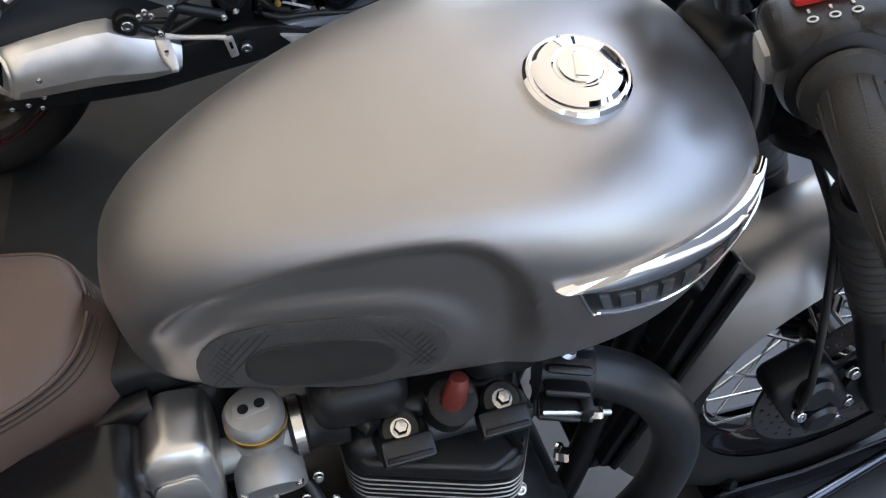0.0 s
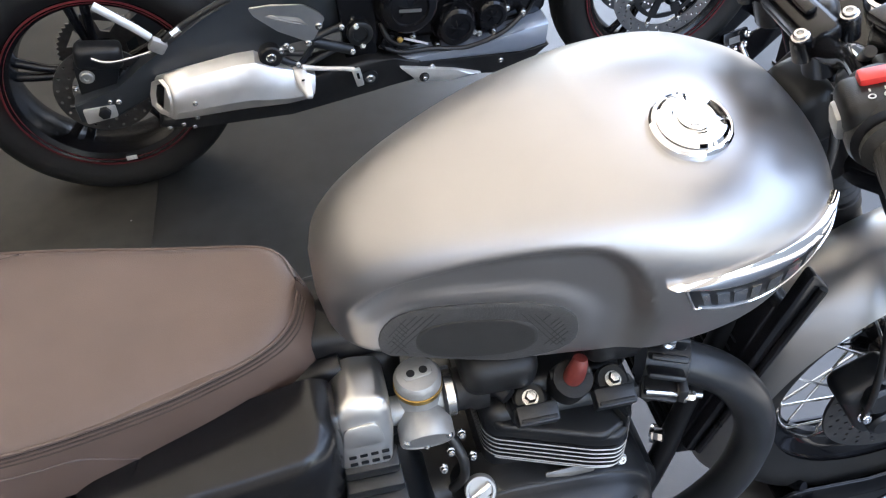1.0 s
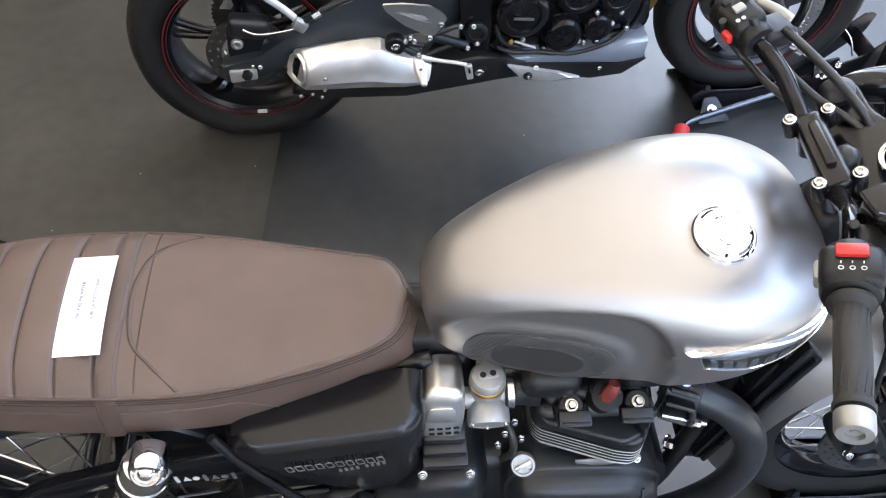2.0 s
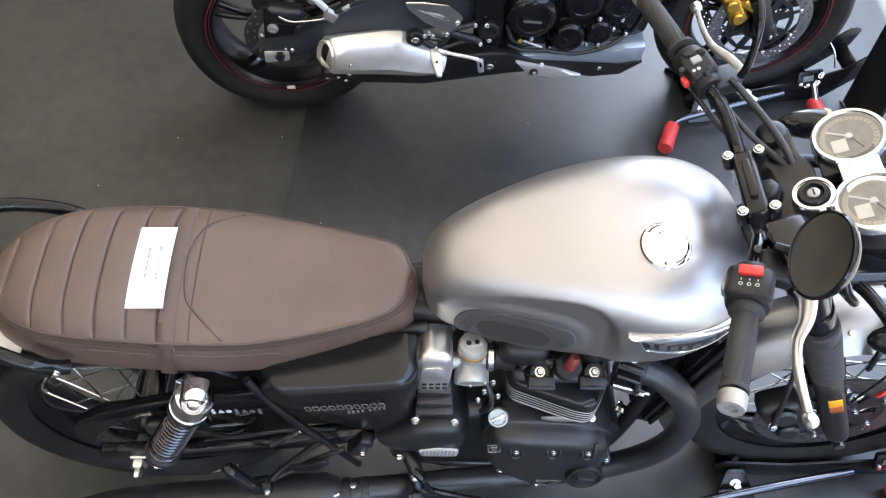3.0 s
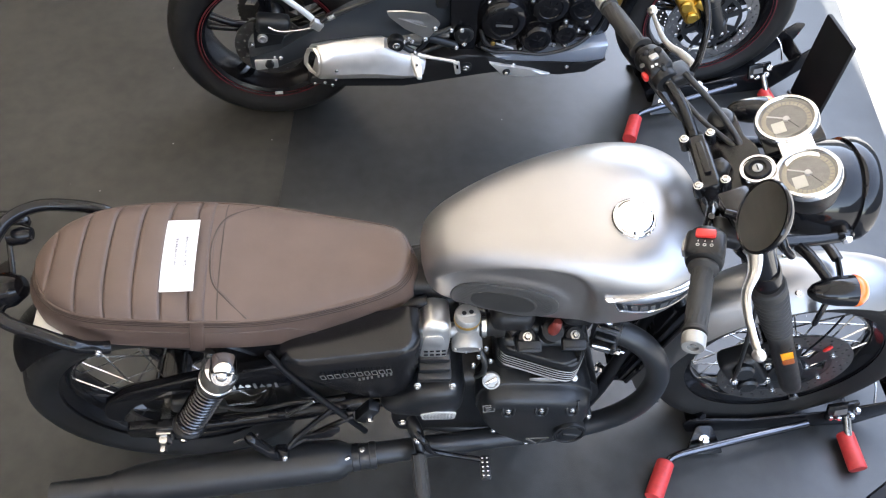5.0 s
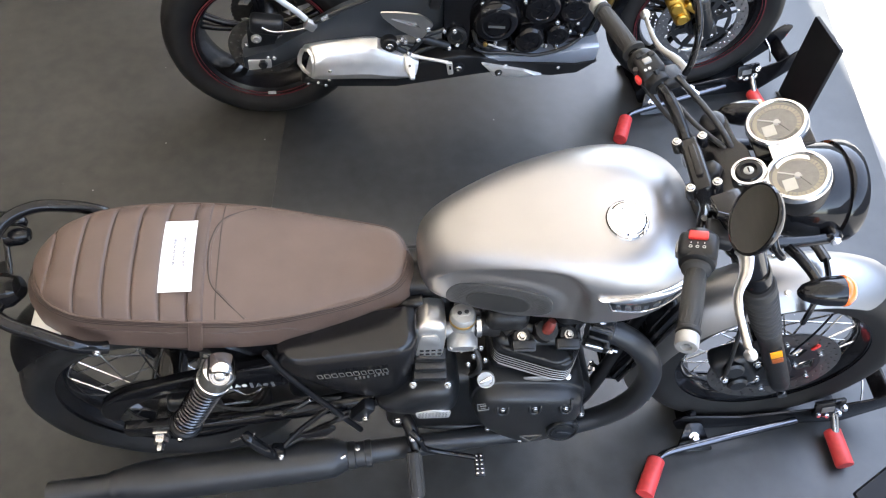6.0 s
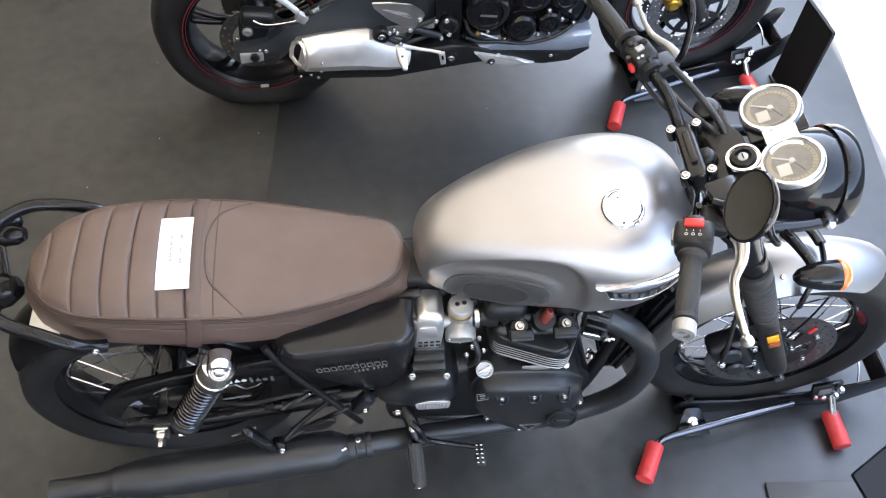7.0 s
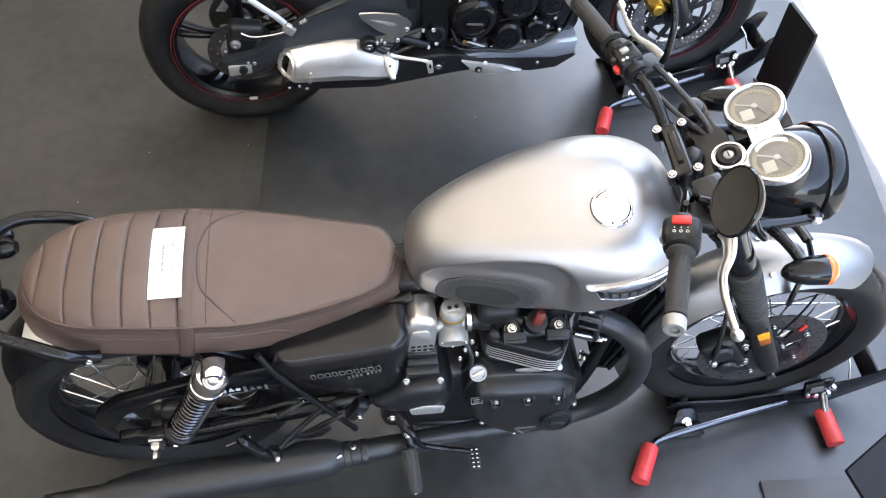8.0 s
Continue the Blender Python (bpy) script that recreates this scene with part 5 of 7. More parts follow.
# handlebar
BAR = [(0.959, 0.362, 1.048), (0.978, 0.296, 1.046), (1.007, 0.224, 1.043), (1.031, 0.168, 1.039), (1.052, 0.122, 1.026), (1.068, 0.085, 1.002), (1.073, 0.05, 0.990), (1.073, 0.0, 0.988)]
bar_pts = BAR + [(x, -y, z) for x, y, z in reversed(BAR[:-1])]
bar = part("handlebar", tube(bar_pts, 0.0112, 16, 8), "gloss_black", bike, "gloss black handlebar")
riser = part("bar_clamp", box((0.034, 0.120, 0.022), pose(1.073, 0, 1.001, 0, -20, 0), 0.008, 3), "satin_black", bar, "black bar clamp with four bolts")
for s in (-1, 1):
    part("riser", rod((1.088, s * 0.045, 0.958), (1.075, s * 0.045, 0.993), 0.017, 20), "satin_black", bar)
    for dx, dz in ((0.021, 0.008), (-0.021, -0.007)):
        p = Vector((1.073 + dx, s * 0.053, 1.005 + dz))
        part("clamp_ear", lathe([(0.009, -0.018), (0.0095, 0.004), (0.008, 0.006), (0, 0.006)], axis_pose(p, p + Vector((-0.34, 0, 0.94))), 18), "satin_black", bar)
        bolt_head(p + Vector((-0.002, 0, 0.006)), (-0.34, 0, 0.94), 0.0065, 0.005, bar)
part("clamp_ridge", box((0.012, 0.07, 0.008), pose(1.068, 0, 1.015, 0, -20, 0), 0.003), "satin_black", bar)


def along(s, t):
    """A point of the bar's outer straight: t = 0 at the end, 1 at the switches."""
    return Vector((0.959 + 0.056 * t, s * (0.362 - 0.155 * t), 1.048 - 0.006 * t))


for s in (-1, 1):
    gm = axis_pose(along(s, 0.02), along(s, 0.9))
    prof = [(0.0175, 0.0), (0.0185, 0.002), (0.0185, 0.005), (0.0165, 0.007)]
    prof += [(0.0155 + 0.0016 * math.sin(math.pi * k / 12), 0.007 + 0.106 * k / 12) for k in range(13)]
    prof += [(0.018, 0.115), (0.0225, 0.118), (0.0225, 0.123), (0.0165, 0.125)]
    grip = part("grip", lathe(prof, gm, 28), "grip", bar, "ribbed black rubber grip")
    for k in range(14):
        a = 2 * math.pi * k / 14
        part("grip_rib", tube([gm @ Vector((0.0164 * math.cos(a + 0.9 * q), 0.0164 * math.sin(a + 0.9 * q), 0.012 + 0.098 * q)) for q in (0, 0.25, 0.5, 0.75, 1)], 0.0006, 6, 2), "grip", grip)
    part("bar_end", lathe([(0.0150, -0.003), (0.0172, -0.004), (0.0172, -0.020), (0.0155, -0.0235), (0.0085, -0.0235), (0.008, -0.019), (0.0045, -0.019), (0.004, -0.022), (0, -0.022)], gm, 32), "alloy", bar, "satin alloy bar end")
# right switch cluster
sm = axis_pose(along(-1, 0.80), along(-1, 1.25))
sw = part("switch_housing", lathe([(0.018, -0.004), (0.0270, 0.0), (0.0290, 0.006), (0.0290, 0.048), (0.0265, 0.055), (0.014, 0.056)], sm, 32), "plastic", bar, "black switch cluster with a red stop switch")
up = Vector((-0.30, 0.0, 0.954))
axis = (along(-1, 1) - along(-1, 0)).normalized()
across = up.cross(axis).normalized()
K = Matrix(((across.x, axis.x, up.x, 0), (across.y, axis.y, up.y, 0), (across.z, axis.z, up.z, 0), (0, 0, 0, 1)))
sc = along(-1, 0.98)
part("switch_top", box((0.060, 0.050, 0.030), at(sc) @ K @ pose(0, -0.002, 0.014), 0.011, 3), "plastic", sw)
part("stop_switch", box((0.030, 0.016, 0.009), at(sc) @ K @ pose(0.0, 0.010, 0.0300), 0.003), "red", sw, "red engine stop switch")
for k in range(3):
    part("switch_mark", slab(circle(0.0027, 12), 0.0006, at(sc) @ K @ pose(-0.010 + 0.010 * k, -0.012, 0.0294), 0, [list(reversed(circle(0.0018, 12)))]), "white_mark", sw)
    part("switch_tick", box((0.0012, 0.003, 0.0006), at(sc) @ K @ pose(-0.010 + 0.010 * k, -0.0045, 0.0296), 0), "white_mark", sw)
part("start_button", box((0.010, 0.026, 0.022), at(sc) @ K @ pose(0.029, -0.004, 0.006), 0.004), "alloy", sw)
# left switch cluster
sl = axis_pose(along(1, 0.86), along(1, 1.31))
swl = part("switch_housing", lathe([(0.018, -0.004), (0.0235, 0.0), (0.0255, 0.006), (0.0255, 0.052), (0.023, 0.058), (0.014, 0.060)], sl, 32), "plastic", bar, "black switch cluster with small buttons")
axl = (along(1, 1) - along(1, 0)).normalized()
acl = axl.cross(up).normalized()
KL = Matrix(((acl.x, -axl.x, up.x, 0), (acl.y, -axl.y, up.y, 0), (acl.z, -axl.z, up.z, 0), (0, 0, 0, 1)))
scl = along(1, 1.10)
part("switch_top", box((0.046, 0.05, 0.026), at(scl) @ KL @ pose(0, 0.0, 0.014), 0.009, 3), "plastic", swl)
part("clamp_collar", lathe([(0.0125, 0.058), (0.0215, 0.058), (0.0225, 0.062), (0.0225, 0.074), (0.0205, 0.077), (0.0120, 0.077)], sl, 28), "plastic", swl)
part("pass_button", box((0.012, 0.010, 0.006), at(scl) @ KL @ pose(-0.012, 0.012, 0.028), 0.002), "plastic", swl)
part("horn_button", box((0.010, 0.016, 0.014), at(scl) @ KL @ pose(0.027, -0.008, 0.004), 0.004), "red", swl, "red horn button")
part("rocker", box((0.016, 0.012, 0.006), at(scl) @ KL @ pose(0.002, 0.002, 0.028), 0.002), "alloy", swl)
part("rocker", box((0.010, 0.009, 0.007), at(scl) @ KL @ pose(0.010, 0.018, 0.028), 0.002), "plastic", swl)
for k in range(2):
    part("switch_mark", slab(circle(0.003, 8), 0.0006, at(scl) @ KL @ pose(0.006 + 0.008 * k, -0.014, 0.0270), 0), "white_mark", swl)
# brake and clutch levers
for s, nm in ((-1, "brake_lever"), (1, "clutch_lever")):
    pts = [(1.088, s * 0.198, 1.030), (1.094, s * 0.214, 1.028), (1.085, s * 0.245, 1.025), (1.066, s * 0.276, 1.022), (1.059, s * 0.308, 1.020), (1.057, s * 0.346, 1.019), (1.057, s * 0.372, 1.018)]
    lev = part(nm, tube(pts, [r * (1.0 if s < 0 else 0.75) for r in (0.012, 0.0125, 0.0105, 0.008, 0.0068, 0.006, 0.006)], 14, 6, None, 0.62), "brushed" if s < 0 else "alloy", bar, "polished alloy hand lever with a ball end")
    part("ball_end", lathe([(0.0002, -0.0105), (0.006, -0.0085), (0.0102, -0.002), (0.0102, 0.002), (0.006, 0.0085), (0.0002, 0.0105)], at((1.057, s * 0.381, 1.018)), 20), "brushed", lev)
    part("lever_perch", box((0.05, 0.045, 0.028), pose(1.055, s * 0.178, 1.040, 0, 0, s * 20), 0.009, 3), "plastic", bar)
part("reservoir", box((0.045, 0.06, 0.030), pose(1.078, -0.150, 1.052, 0, -10, 12), 0.008, 3), "satin_black", bar, "black brake fluid reservoir")
part("reservoir_lid", box((0.048, 0.063, 0.008), pose(1.075, -0.150, 1.071, 0, -10, 12), 0.003), "satin_black", bar)
# mirrors
for s in (-1, 1):
    base = Vector((1.045, s * 0.165, 1.075))
    C = Vector((1.064, s * 0.230, 1.146)) if s < 0 else Vector((1.06, 0.42, 1.20))
    stem = [base, (1.08, s * 0.185, 1.078), (1.108, s * 0.235, 1.083), (1.112, s * 0.262, 1.095), (1.095, s * 0.258, 1.115), tuple(C + Vector((0.02, 0, 0)))] if s < 0 else [(1.075, 0.165, 1.06), (1.082, 0.17, 1.09), (1.085, 0.20, 1.15), (1.08, 0.30, 1.19), (1.075, 0.40, 1.20)]
    mir = part("mirror_stem", tube(stem, 0.0062, 12, 7), "gloss_black", bar, "black mirror stem")
    face = Vector((-0.94, 0.03, 0.340)) if s < 0 else Vector((-0.9, 0.0, 0.3))
    fm = axis_pose(C, C + face) @ Matrix.Scale(0.943, 4)
    mirror_head = part("mirror_head", lathe([(0.0, -0.026), (0.024, -0.024), (0.045, -0.015), (0.056, -0.003), (0.0580, 0.004), (0.0565, 0.0075), (0.0540, 0.008), (0.0535, 0.005), (0, 0.005)], fm, 48), "gloss_black", mir, "round black mirror")
    part("mirror_glass", lathe([(0.0538, 0.0052), (0.0535, 0.0064), (0.036, 0.0070), (0.018, 0.0074), (0, 0.0075)], fm, 48), "mirror", mir)

# clocks
for s in (-1, 1):
    C = Vector((1.223, s * 0.061, 1.037))
    cm2 = axis_pose(C, C + Vector((-0.42, 0, 0.907)))
    clock = part("instrument", lathe([(0.028, -0.062), (0.043, -0.055), (0.050, -0.03), (0.051, -0.004), (0.049, 0.0), (0.0, 0.0)], cm2, 48), "plastic", bike, "round instrument with chrome bezel")
    part("bezel", ring_lathe([(0.0425, 0.000), (0.0430, 0.006), (0.0455, 0.0095), (0.0500, 0.009), (0.0530, 0.005), (0.0535, -0.003), (0.0510, -0.006)], cm2, 64), "bezel", clock, "satin chrome bezel")
    part("dial", lathe([(0.043, 0.0005), (0.043, 0.0015), (0, 0.0016)], cm2, 48), "dial", clock)
    part("dial_ring", ring_lathe([(0.033, 0.0017), (0.0332, 0.0024), (0.0405, 0.0024), (0.0407, 0.0017)], cm2, 48), "cream", clock)
    for k in range(25):
        a = radians(-130 + 260 * k / 24)
        part("tick", box((0.0009 if k % 2 else 0.0016, 0.006, 0.0006), cm2 @ Matrix.Rotation(a, 4, "Z") @ pose(0, 0.0365, 0.0028), 0), "dial", clock)
    part("display", box((0.024, 0.021, 0.002), cm2 @ pose(0.013, -0.016, 0.003), 0.001), "lcd", clock, "pale display window")
    part("needle", box((0.0028, 0.040, 0.001), cm2 @ Matrix.Rotation(radians(150), 4, "Z") @ pose(0, 0.013, 0.0055), 0.0004), "paper", clock)
    part("needle", box((0.0010, 0.036, 0.0008), cm2 @ Matrix.Rotation(radians(-62), 4, "Z") @ pose(0, 0.012, 0.0050), 0.0003), "engine", clock)
    part("needle_hub", lathe([(0.0055, 0.002), (0.005, 0.007), (0, 0.0075)], cm2, 20), "paper", clock)
    gl = part("glass", lathe([(0.0428, 0.0070), (0.032, 0.0090), (0.016, 0.0100), (0, 0.0103)], cm2, 48, None, False), "glass", clock)
    gl.visible_shadow = False
bridge_m = axis_pose((1.223, 0, 1.037), (1.223 - 0.42, 0, 1.037 + 0.907))
waist = [(0.026 + 0.014 * (q / 0.028) ** 2, q) for q in np.linspace(-0.028, 0.028, 9)]
part("instrument_bridge", slab(waist + [(-a, -q) for a, q in waist], 0.009, bridge_m @ pose(0, 0, -0.004), 0.003), "bezel", bike, "satin chrome bridge between the clocks")
part("bridge_plate", box((0.045, 0.10, 0.012), bridge_m @ pose(-0.03, 0, -0.012), 0.004), "satin_black", bike)

# headlamp
HL = Vector((1.297, 0.0, 0.921))
hm = axis_pose(HL, HL + Vector((1, 0, -0.04)))
lamp = part("headlamp", lathe([(0.0, -0.095), (0.03, -0.092), (0.058, -0.078), (0.078, -0.05), (0.087, -0.015), (0.090, 0.02), (0.0905, 0.045), (0.088, 0.05)], hm, 56), "gloss_black", bike, "gloss black round headlamp")
part("headlamp_rim", lathe([(0.089, 0.040), (0.0945, 0.042), (0.096, 0.050), (0.0955, 0.066), (0.091, 0.075), (0.085, 0.076)], hm, 56, None, False), "gloss_black", lamp)
lens = part("headlamp_lens", lathe([(0.086, 0.074), (0.06, 0.085), (0.03, 0.091), (0, 0.093)], hm, 48, None, False), "glass", lamp)
part("reflector_bowl", lathe([(0.085, 0.070), (0.075, 0.04), (0.05, 0.01), (0.02, -0.005), (0, -0.006)], hm, 40, None, False), "chrome", lamp)
for s in (-1, 1):
    bracket = part("headlamp_bracket", tube([fork(0.93, s * 0.105), (1.21, s * 0.115, 0.925), (1.27, s * 0.112, 0.921), (1.320, s * 0.104, 0.919)], [0.012, 0.011, 0.010, 0.010], 12, 5, None, 0.5), "satin_black", bike)
    hex_bolt((1.320, s * 0.106, 0.921), (0, s, 0.2), 0.010, 0.010, bracket)
    part("bracket_boss", rod((1.320, s * 0.085, 0.919), (1.320, s * 0.108, 0.919), 0.017, 24), "satin_black", bracket)
    I = Vector((1.276, s * 0.207, 0.905)) if s < 0 else Vector((1.238, 0.205, 0.917))
    im = axis_pose(I, I + Vector((1, 0, 0.02)))
    ind = part("front_indicator", lathe([(0.0, -0.048), (0.006, -0.046), (0.014, -0.038), (0.021, -0.020), (0.0250, 0.0), (0.0265, 0.022), (0.0265, 0.031)], im, 36, None, False), "gloss_black", bike, "gloss black bullet indicator with amber lens")
    part("lens", lathe([(0.0268, 0.029), (0.0275, 0.032), (0.0265, 0.038), (0.020, 0.047), (0.010, 0.052), (0, 0.053)], im, 36), "orange", ind, "amber lens")
    part("stalk", tube([(1.235, s * 0.118, 0.915), (1.246, s * 0.140, 0.918), (1.262, s * 0.170, 0.912), (1.272, s * 0.195, 0.905)], [0.010, 0.010, 0.009, 0.009], 12, 5), "gloss_black", ind)

# front mudguard
bm = bmesh.new()
rows = []
for k in range(73):
    a = radians(63 + 140 * k / 72)
    R = 0.352
    taper = 1.0 if k > 5 else math.sqrt(max(0.02, 1 - ((5 - k) / 5.2) ** 2))
    rows.append([(FRONT.x + (R - 0.050 * abs(q * taper) ** 2.3) * math.cos(a), 0.074 * q * taper, FRONT.z + (R - 0.050 * abs(q * taper) ** 2.3) * math.sin(a)) for q in np.linspace(-1, 1, 25)])
rows2 = [[(FRONT.x + (x - FRONT.x) * 0.99, y * 0.97, FRONT.z + (z - FRONT.z) * 0.99) for x, y, z in reversed(r)] for r in rows]
skin(bm, [a + b for a, b in zip(rows, rows2)])
fender = part("front_mudguard", bm, "fender", bike, "matt graphite front mudguard", 60)
for a, q in ((97, 0.62), (105, 0.62), (96, -0.62), (105, -0.62)):
    R = 0.352 - 0.05 * abs(q) ** 2.3
    p = Vector((FRONT.x + R * math.cos(radians(a)), 0.074 * q, FRONT.z + R * math.sin(radians(a))))
    bolt_head(p, (math.cos(radians(a)), q * 0.7, math.sin(radians(a))), 0.006, 0.005, fender)
for s in (-1, 1):
    part("mudguard_stay", tube([(1.468, s * 0.077, 0.600), (1.45, s * 0.088, 0.54), (1.425, s * 0.094, 0.46)], 0.0024, 10, 5), "satin_black", fender)
    part("mudguard_hoop", tube([(1.40, s * 0.092, 0.60), (1.40, s * 0.085, 0.655), (1.43, s * 0.05, 0.685), (1.44, 0.0, 0.692)], 0.012, 10, 6, None, 0.5), "satin_black", fender)

# front brake callipers, hoses, cables
for s in (-1,):
    cal = part("brake_caliper", box((0.085, 0.055, 0.135), at((1.315, s * 0.085, 0.400)) @ Matrix.Rotation(radians(-32), 4, "Y"), 0.016, 3), "engine", bike, "black brake calliper")
    part("caliper_body", lathe([(0.020, 0), (0.024, 0.004), (0.024, 0.022), (0.018, 0.027), (0, 0.027)], axis_pose((1.296, s * 0.10, 0.435), (1.296, s * 0.16, 0.445)), 24), "engine", cal)
    part("caliper_body", lathe([(0.020, 0), (0.024, 0.004), (0.024, 0.022), (0.018, 0.027), (0, 0.027)], axis_pose((1.325, s * 0.10, 0.372), (1.325, s * 0.16, 0.375)), 24), "engine", cal)
    bolt_head((1.345, s * 0.113, 0.455), (0, s, 0.2), 0.007, 0.007, cal)
    bolt_head((1.372, s * 0.108, 0.375), (0, s, 0.2), 0.007, 0.007, cal)
    bolt_head((1.285, s * 0.118, 0.40), (0, s, 0.4), 0.007, 0.010, cal, "chrome")
    part("brake_hose", tube([(1.285, -0.118, 0.405), (1.27, -0.125, 0.48), (1.262, -0.10, 0.60), (1.25, -0.075, 0.70), (1.20, -0.06, 0.80), (1.16, -0.05, 0.9)], 0.0048, 10, 8), "cable", bike)
part("caliper_plate", slab(rounded([(-0.03, -0.03), (0.05, -0.05), (0.06, 0.0), (0.03, 0.06), (-0.02, 0.05)], 0.015), 0.010, side(-0.088, 1.40, 0.38), 0.002), "engine", bike)
CABLES = [
    [(1.02, 0.17, 1.068), (1.045, 0.15, 1.035), (1.09, 0.10, 1.005), (1.14, 0.045, 0.992), (1.165, 0.015, 0.975)],
    [(1.062, 0.165, 1.055), (1.10, 0.12, 1.035), (1.135, 0.07, 1.012), (1.160, 0.025, 0.985)],
    [(0.99, 0.185, 1.055), (1.01, 0.19, 1.02), (1.055, 0.13, 0.99), (1.11, 0.07, 0.975), (1.15, 0.03, 0.95)],
    [(1.03, -0.16, 1.06), (1.06, -0.11, 1.0), (1.10, -0.06, 0.96), (1.13, -0.03, 0.92)],
    [(1.075, -0.16, 1.06), (1.13, -0.13, 1.03), (1.17, -0.09, 0.99), (1.18, -0.05, 0.93)],
    [(1.12, 0.03, 0.93), (1.10, 0.06, 0.86), (1.06, 0.06, 0.80), (1.0, 0.05, 0.76)],
    [(1.11, -0.05, 0.93), (1.11, -0.075, 0.86), (1.08, -0.07, 0.79), (1.02, -0.06, 0.74)],
]
for k, pts in enumerate(CABLES):
    part("cable", tube(pts, 0.0048 if k != 1 else 0.0058, 10, 8), "cable", bike)
part("cable_adjuster", lathe([(0.004, 0), (0.0065, 0.002), (0.0065, 0.010), (0.009, 0.012), (0.009, 0.020), (0.0055, 0.022), (0.0055, 0.034), (0.003, 0.036)], axis_pose((1.085, 0.178, 1.022), (1.12, 0.160, 1.008)), 16), "steel", bike, "bright cable adjuster")
part("cable_clip", box((0.03, 0.024, 0.03), pose(1.163, 0.018, 0.985, 0, -20, 30), 0.008), "cable", bike)
part("headstock_loom", box((0.045, 0.075, 0.075), pose(1.118, 0, 0.885, 0, -25, 0), 0.016, 3), "plastic", bike)

# steer the front end about the fork's axis
STEER = Matrix.Translation(fork(0.97)) @ Matrix.Rotation(radians(-0.6), 4, RAKE) @ Matrix.Translation(-fork(0.97))
for ob in [o for o in bike.children if o not in before_front] + [front_wheel]:
    ob.matrix_basis = STEER @ ob.matrix_basis

# ---- the second motorcycle: built round its own rear axle, then set down ----
far = thing("motorcycle", "black naked sports motorcycle with silver silencer and red wheel stripes", "motorcycle", "motorcycles on display")
FR, FF = Vector((0, 0, 0.315)), Vector((1.425, 0, 0.302))


def cast_wheel(name, R, rim_r, w, parent, spokes=5, wide=0.14, disc=0.11):
    wheel = part(name, rim_mesh(rim_r, wide), "satin_black", parent, "black cast wheel with a dark red rim stripe")
    part("tyre", tyre_mesh(R, rim_r + 0.003, w, 0.003, 240, 16), "rubber", wheel, "black sports tyre")
    part("hub", lathe([(0.02, -0.08), (0.045, -0.075), (0.05, -0.04), (0.042, 0.0), (0.05, 0.04), (0.045, 0.075), (0.02, 0.08)], TO_Y, 36), "satin_black", wheel)
    for k in range(spokes):
        a = 2 * math.pi * k / spokes + 0.35
        for d in (-0.10, 0.10):
            p = Vector((0.04 * math.cos(a), 0, 0.04 * math.sin(a)))
            q = Vector(((rim_r - 0.018) * math.cos(a + d), -0.01, (rim_r - 0.018) * math.sin(a + d)))
            mid = (p + q) / 2 + Vector((0, -0.012, 0))
            part("spoke", tube([p, mid, q], [0.016, 0.010, 0.013], 10, 4, None, 0.8), "satin_black", wheel)
    for s in (-1, 1):
        part("rim_stripe", ring_lathe([(rim_r - 0.0065, 0.0), (rim_r - 0.0050, 0.0), (rim_r - 0.0050, 0.002), (rim_r - 0.0065, 0.002)], TO_Y @ at((0, 0, -s * (wide / 2 - 0.0045) - (0.002 if s > 0 else 0))), 96), "stripe", wheel)
        part("rim_stripe", ring_lathe([(rim_r + 0.001, 0.0), (rim_r + 0.005, 0.0), (rim_r + 0.005, 0.002), (rim_r + 0.001, 0.002)], TO_Y @ at((0, 0, -s * (wide / 2 + 0.0005) - (0.002 if s > 0 else 0))), 96), "stripe", wheel)
    return wheel


rw = cast_wheel("rear_wheel", 0.313, 0.216, 0.168, far, 5, 0.145)
rw.matrix_basis = at(FR)
fw = cast_wheel("front_wheel", 0.302, 0.216, 0.12, far, 5, 0.095)
fw.matrix_basis = at(FF)
part("balance_weight", box((0.026, 0.003, 0.012), pose(-0.002, -0.0745, -0.206, 0, 2, 0), 0.001), "white_mark", rw, "small white wheel label")
part("brake_disc", disc_mesh(0.070, 0.110, 0.005, TO_Y @ at((0, 0, 0.078)), 2, 20), "disc_dark", rw, "drilled rear brake disc")
for s in (-1, 1):
    part("brake_disc", disc_mesh(0.118, 0.155, 0.005, TO_Y @ at((0, 0, s * 0.066)), 3, 26), "disc", fw, "drilled front brake disc")
    part("disc_carrier", slab(circle(0.100, 60), 0.005, TO_Y @ at((0, 0, s * 0.066)), 0, [[(rr * math.cos(b), rr * math.sin(b)) for rr, b in ((0.055, a - 0.22), (0.055, a + 0.22), (0.090, a + 0.26), (0.090, a - 0.26))] for a in np.linspace(0, 2 * math.pi, 9)[:-1]]), "engine", fw)
    for k in range(8):
        a = 2 * math.pi * k / 8 + 0.39
        part("carrier_arm", box((0.030, 0.006, 0.010), Matrix.Rotation(-a, 4, "Y") @ pose(0.110, -s * 0.068, 0), 0.002), "engine", fw)
        bolt_head((0.120 * math.cos(a), -s * 0.0715, 0.120 * math.sin(a)), (0, -s, 0), 0.006, 0.004, fw)
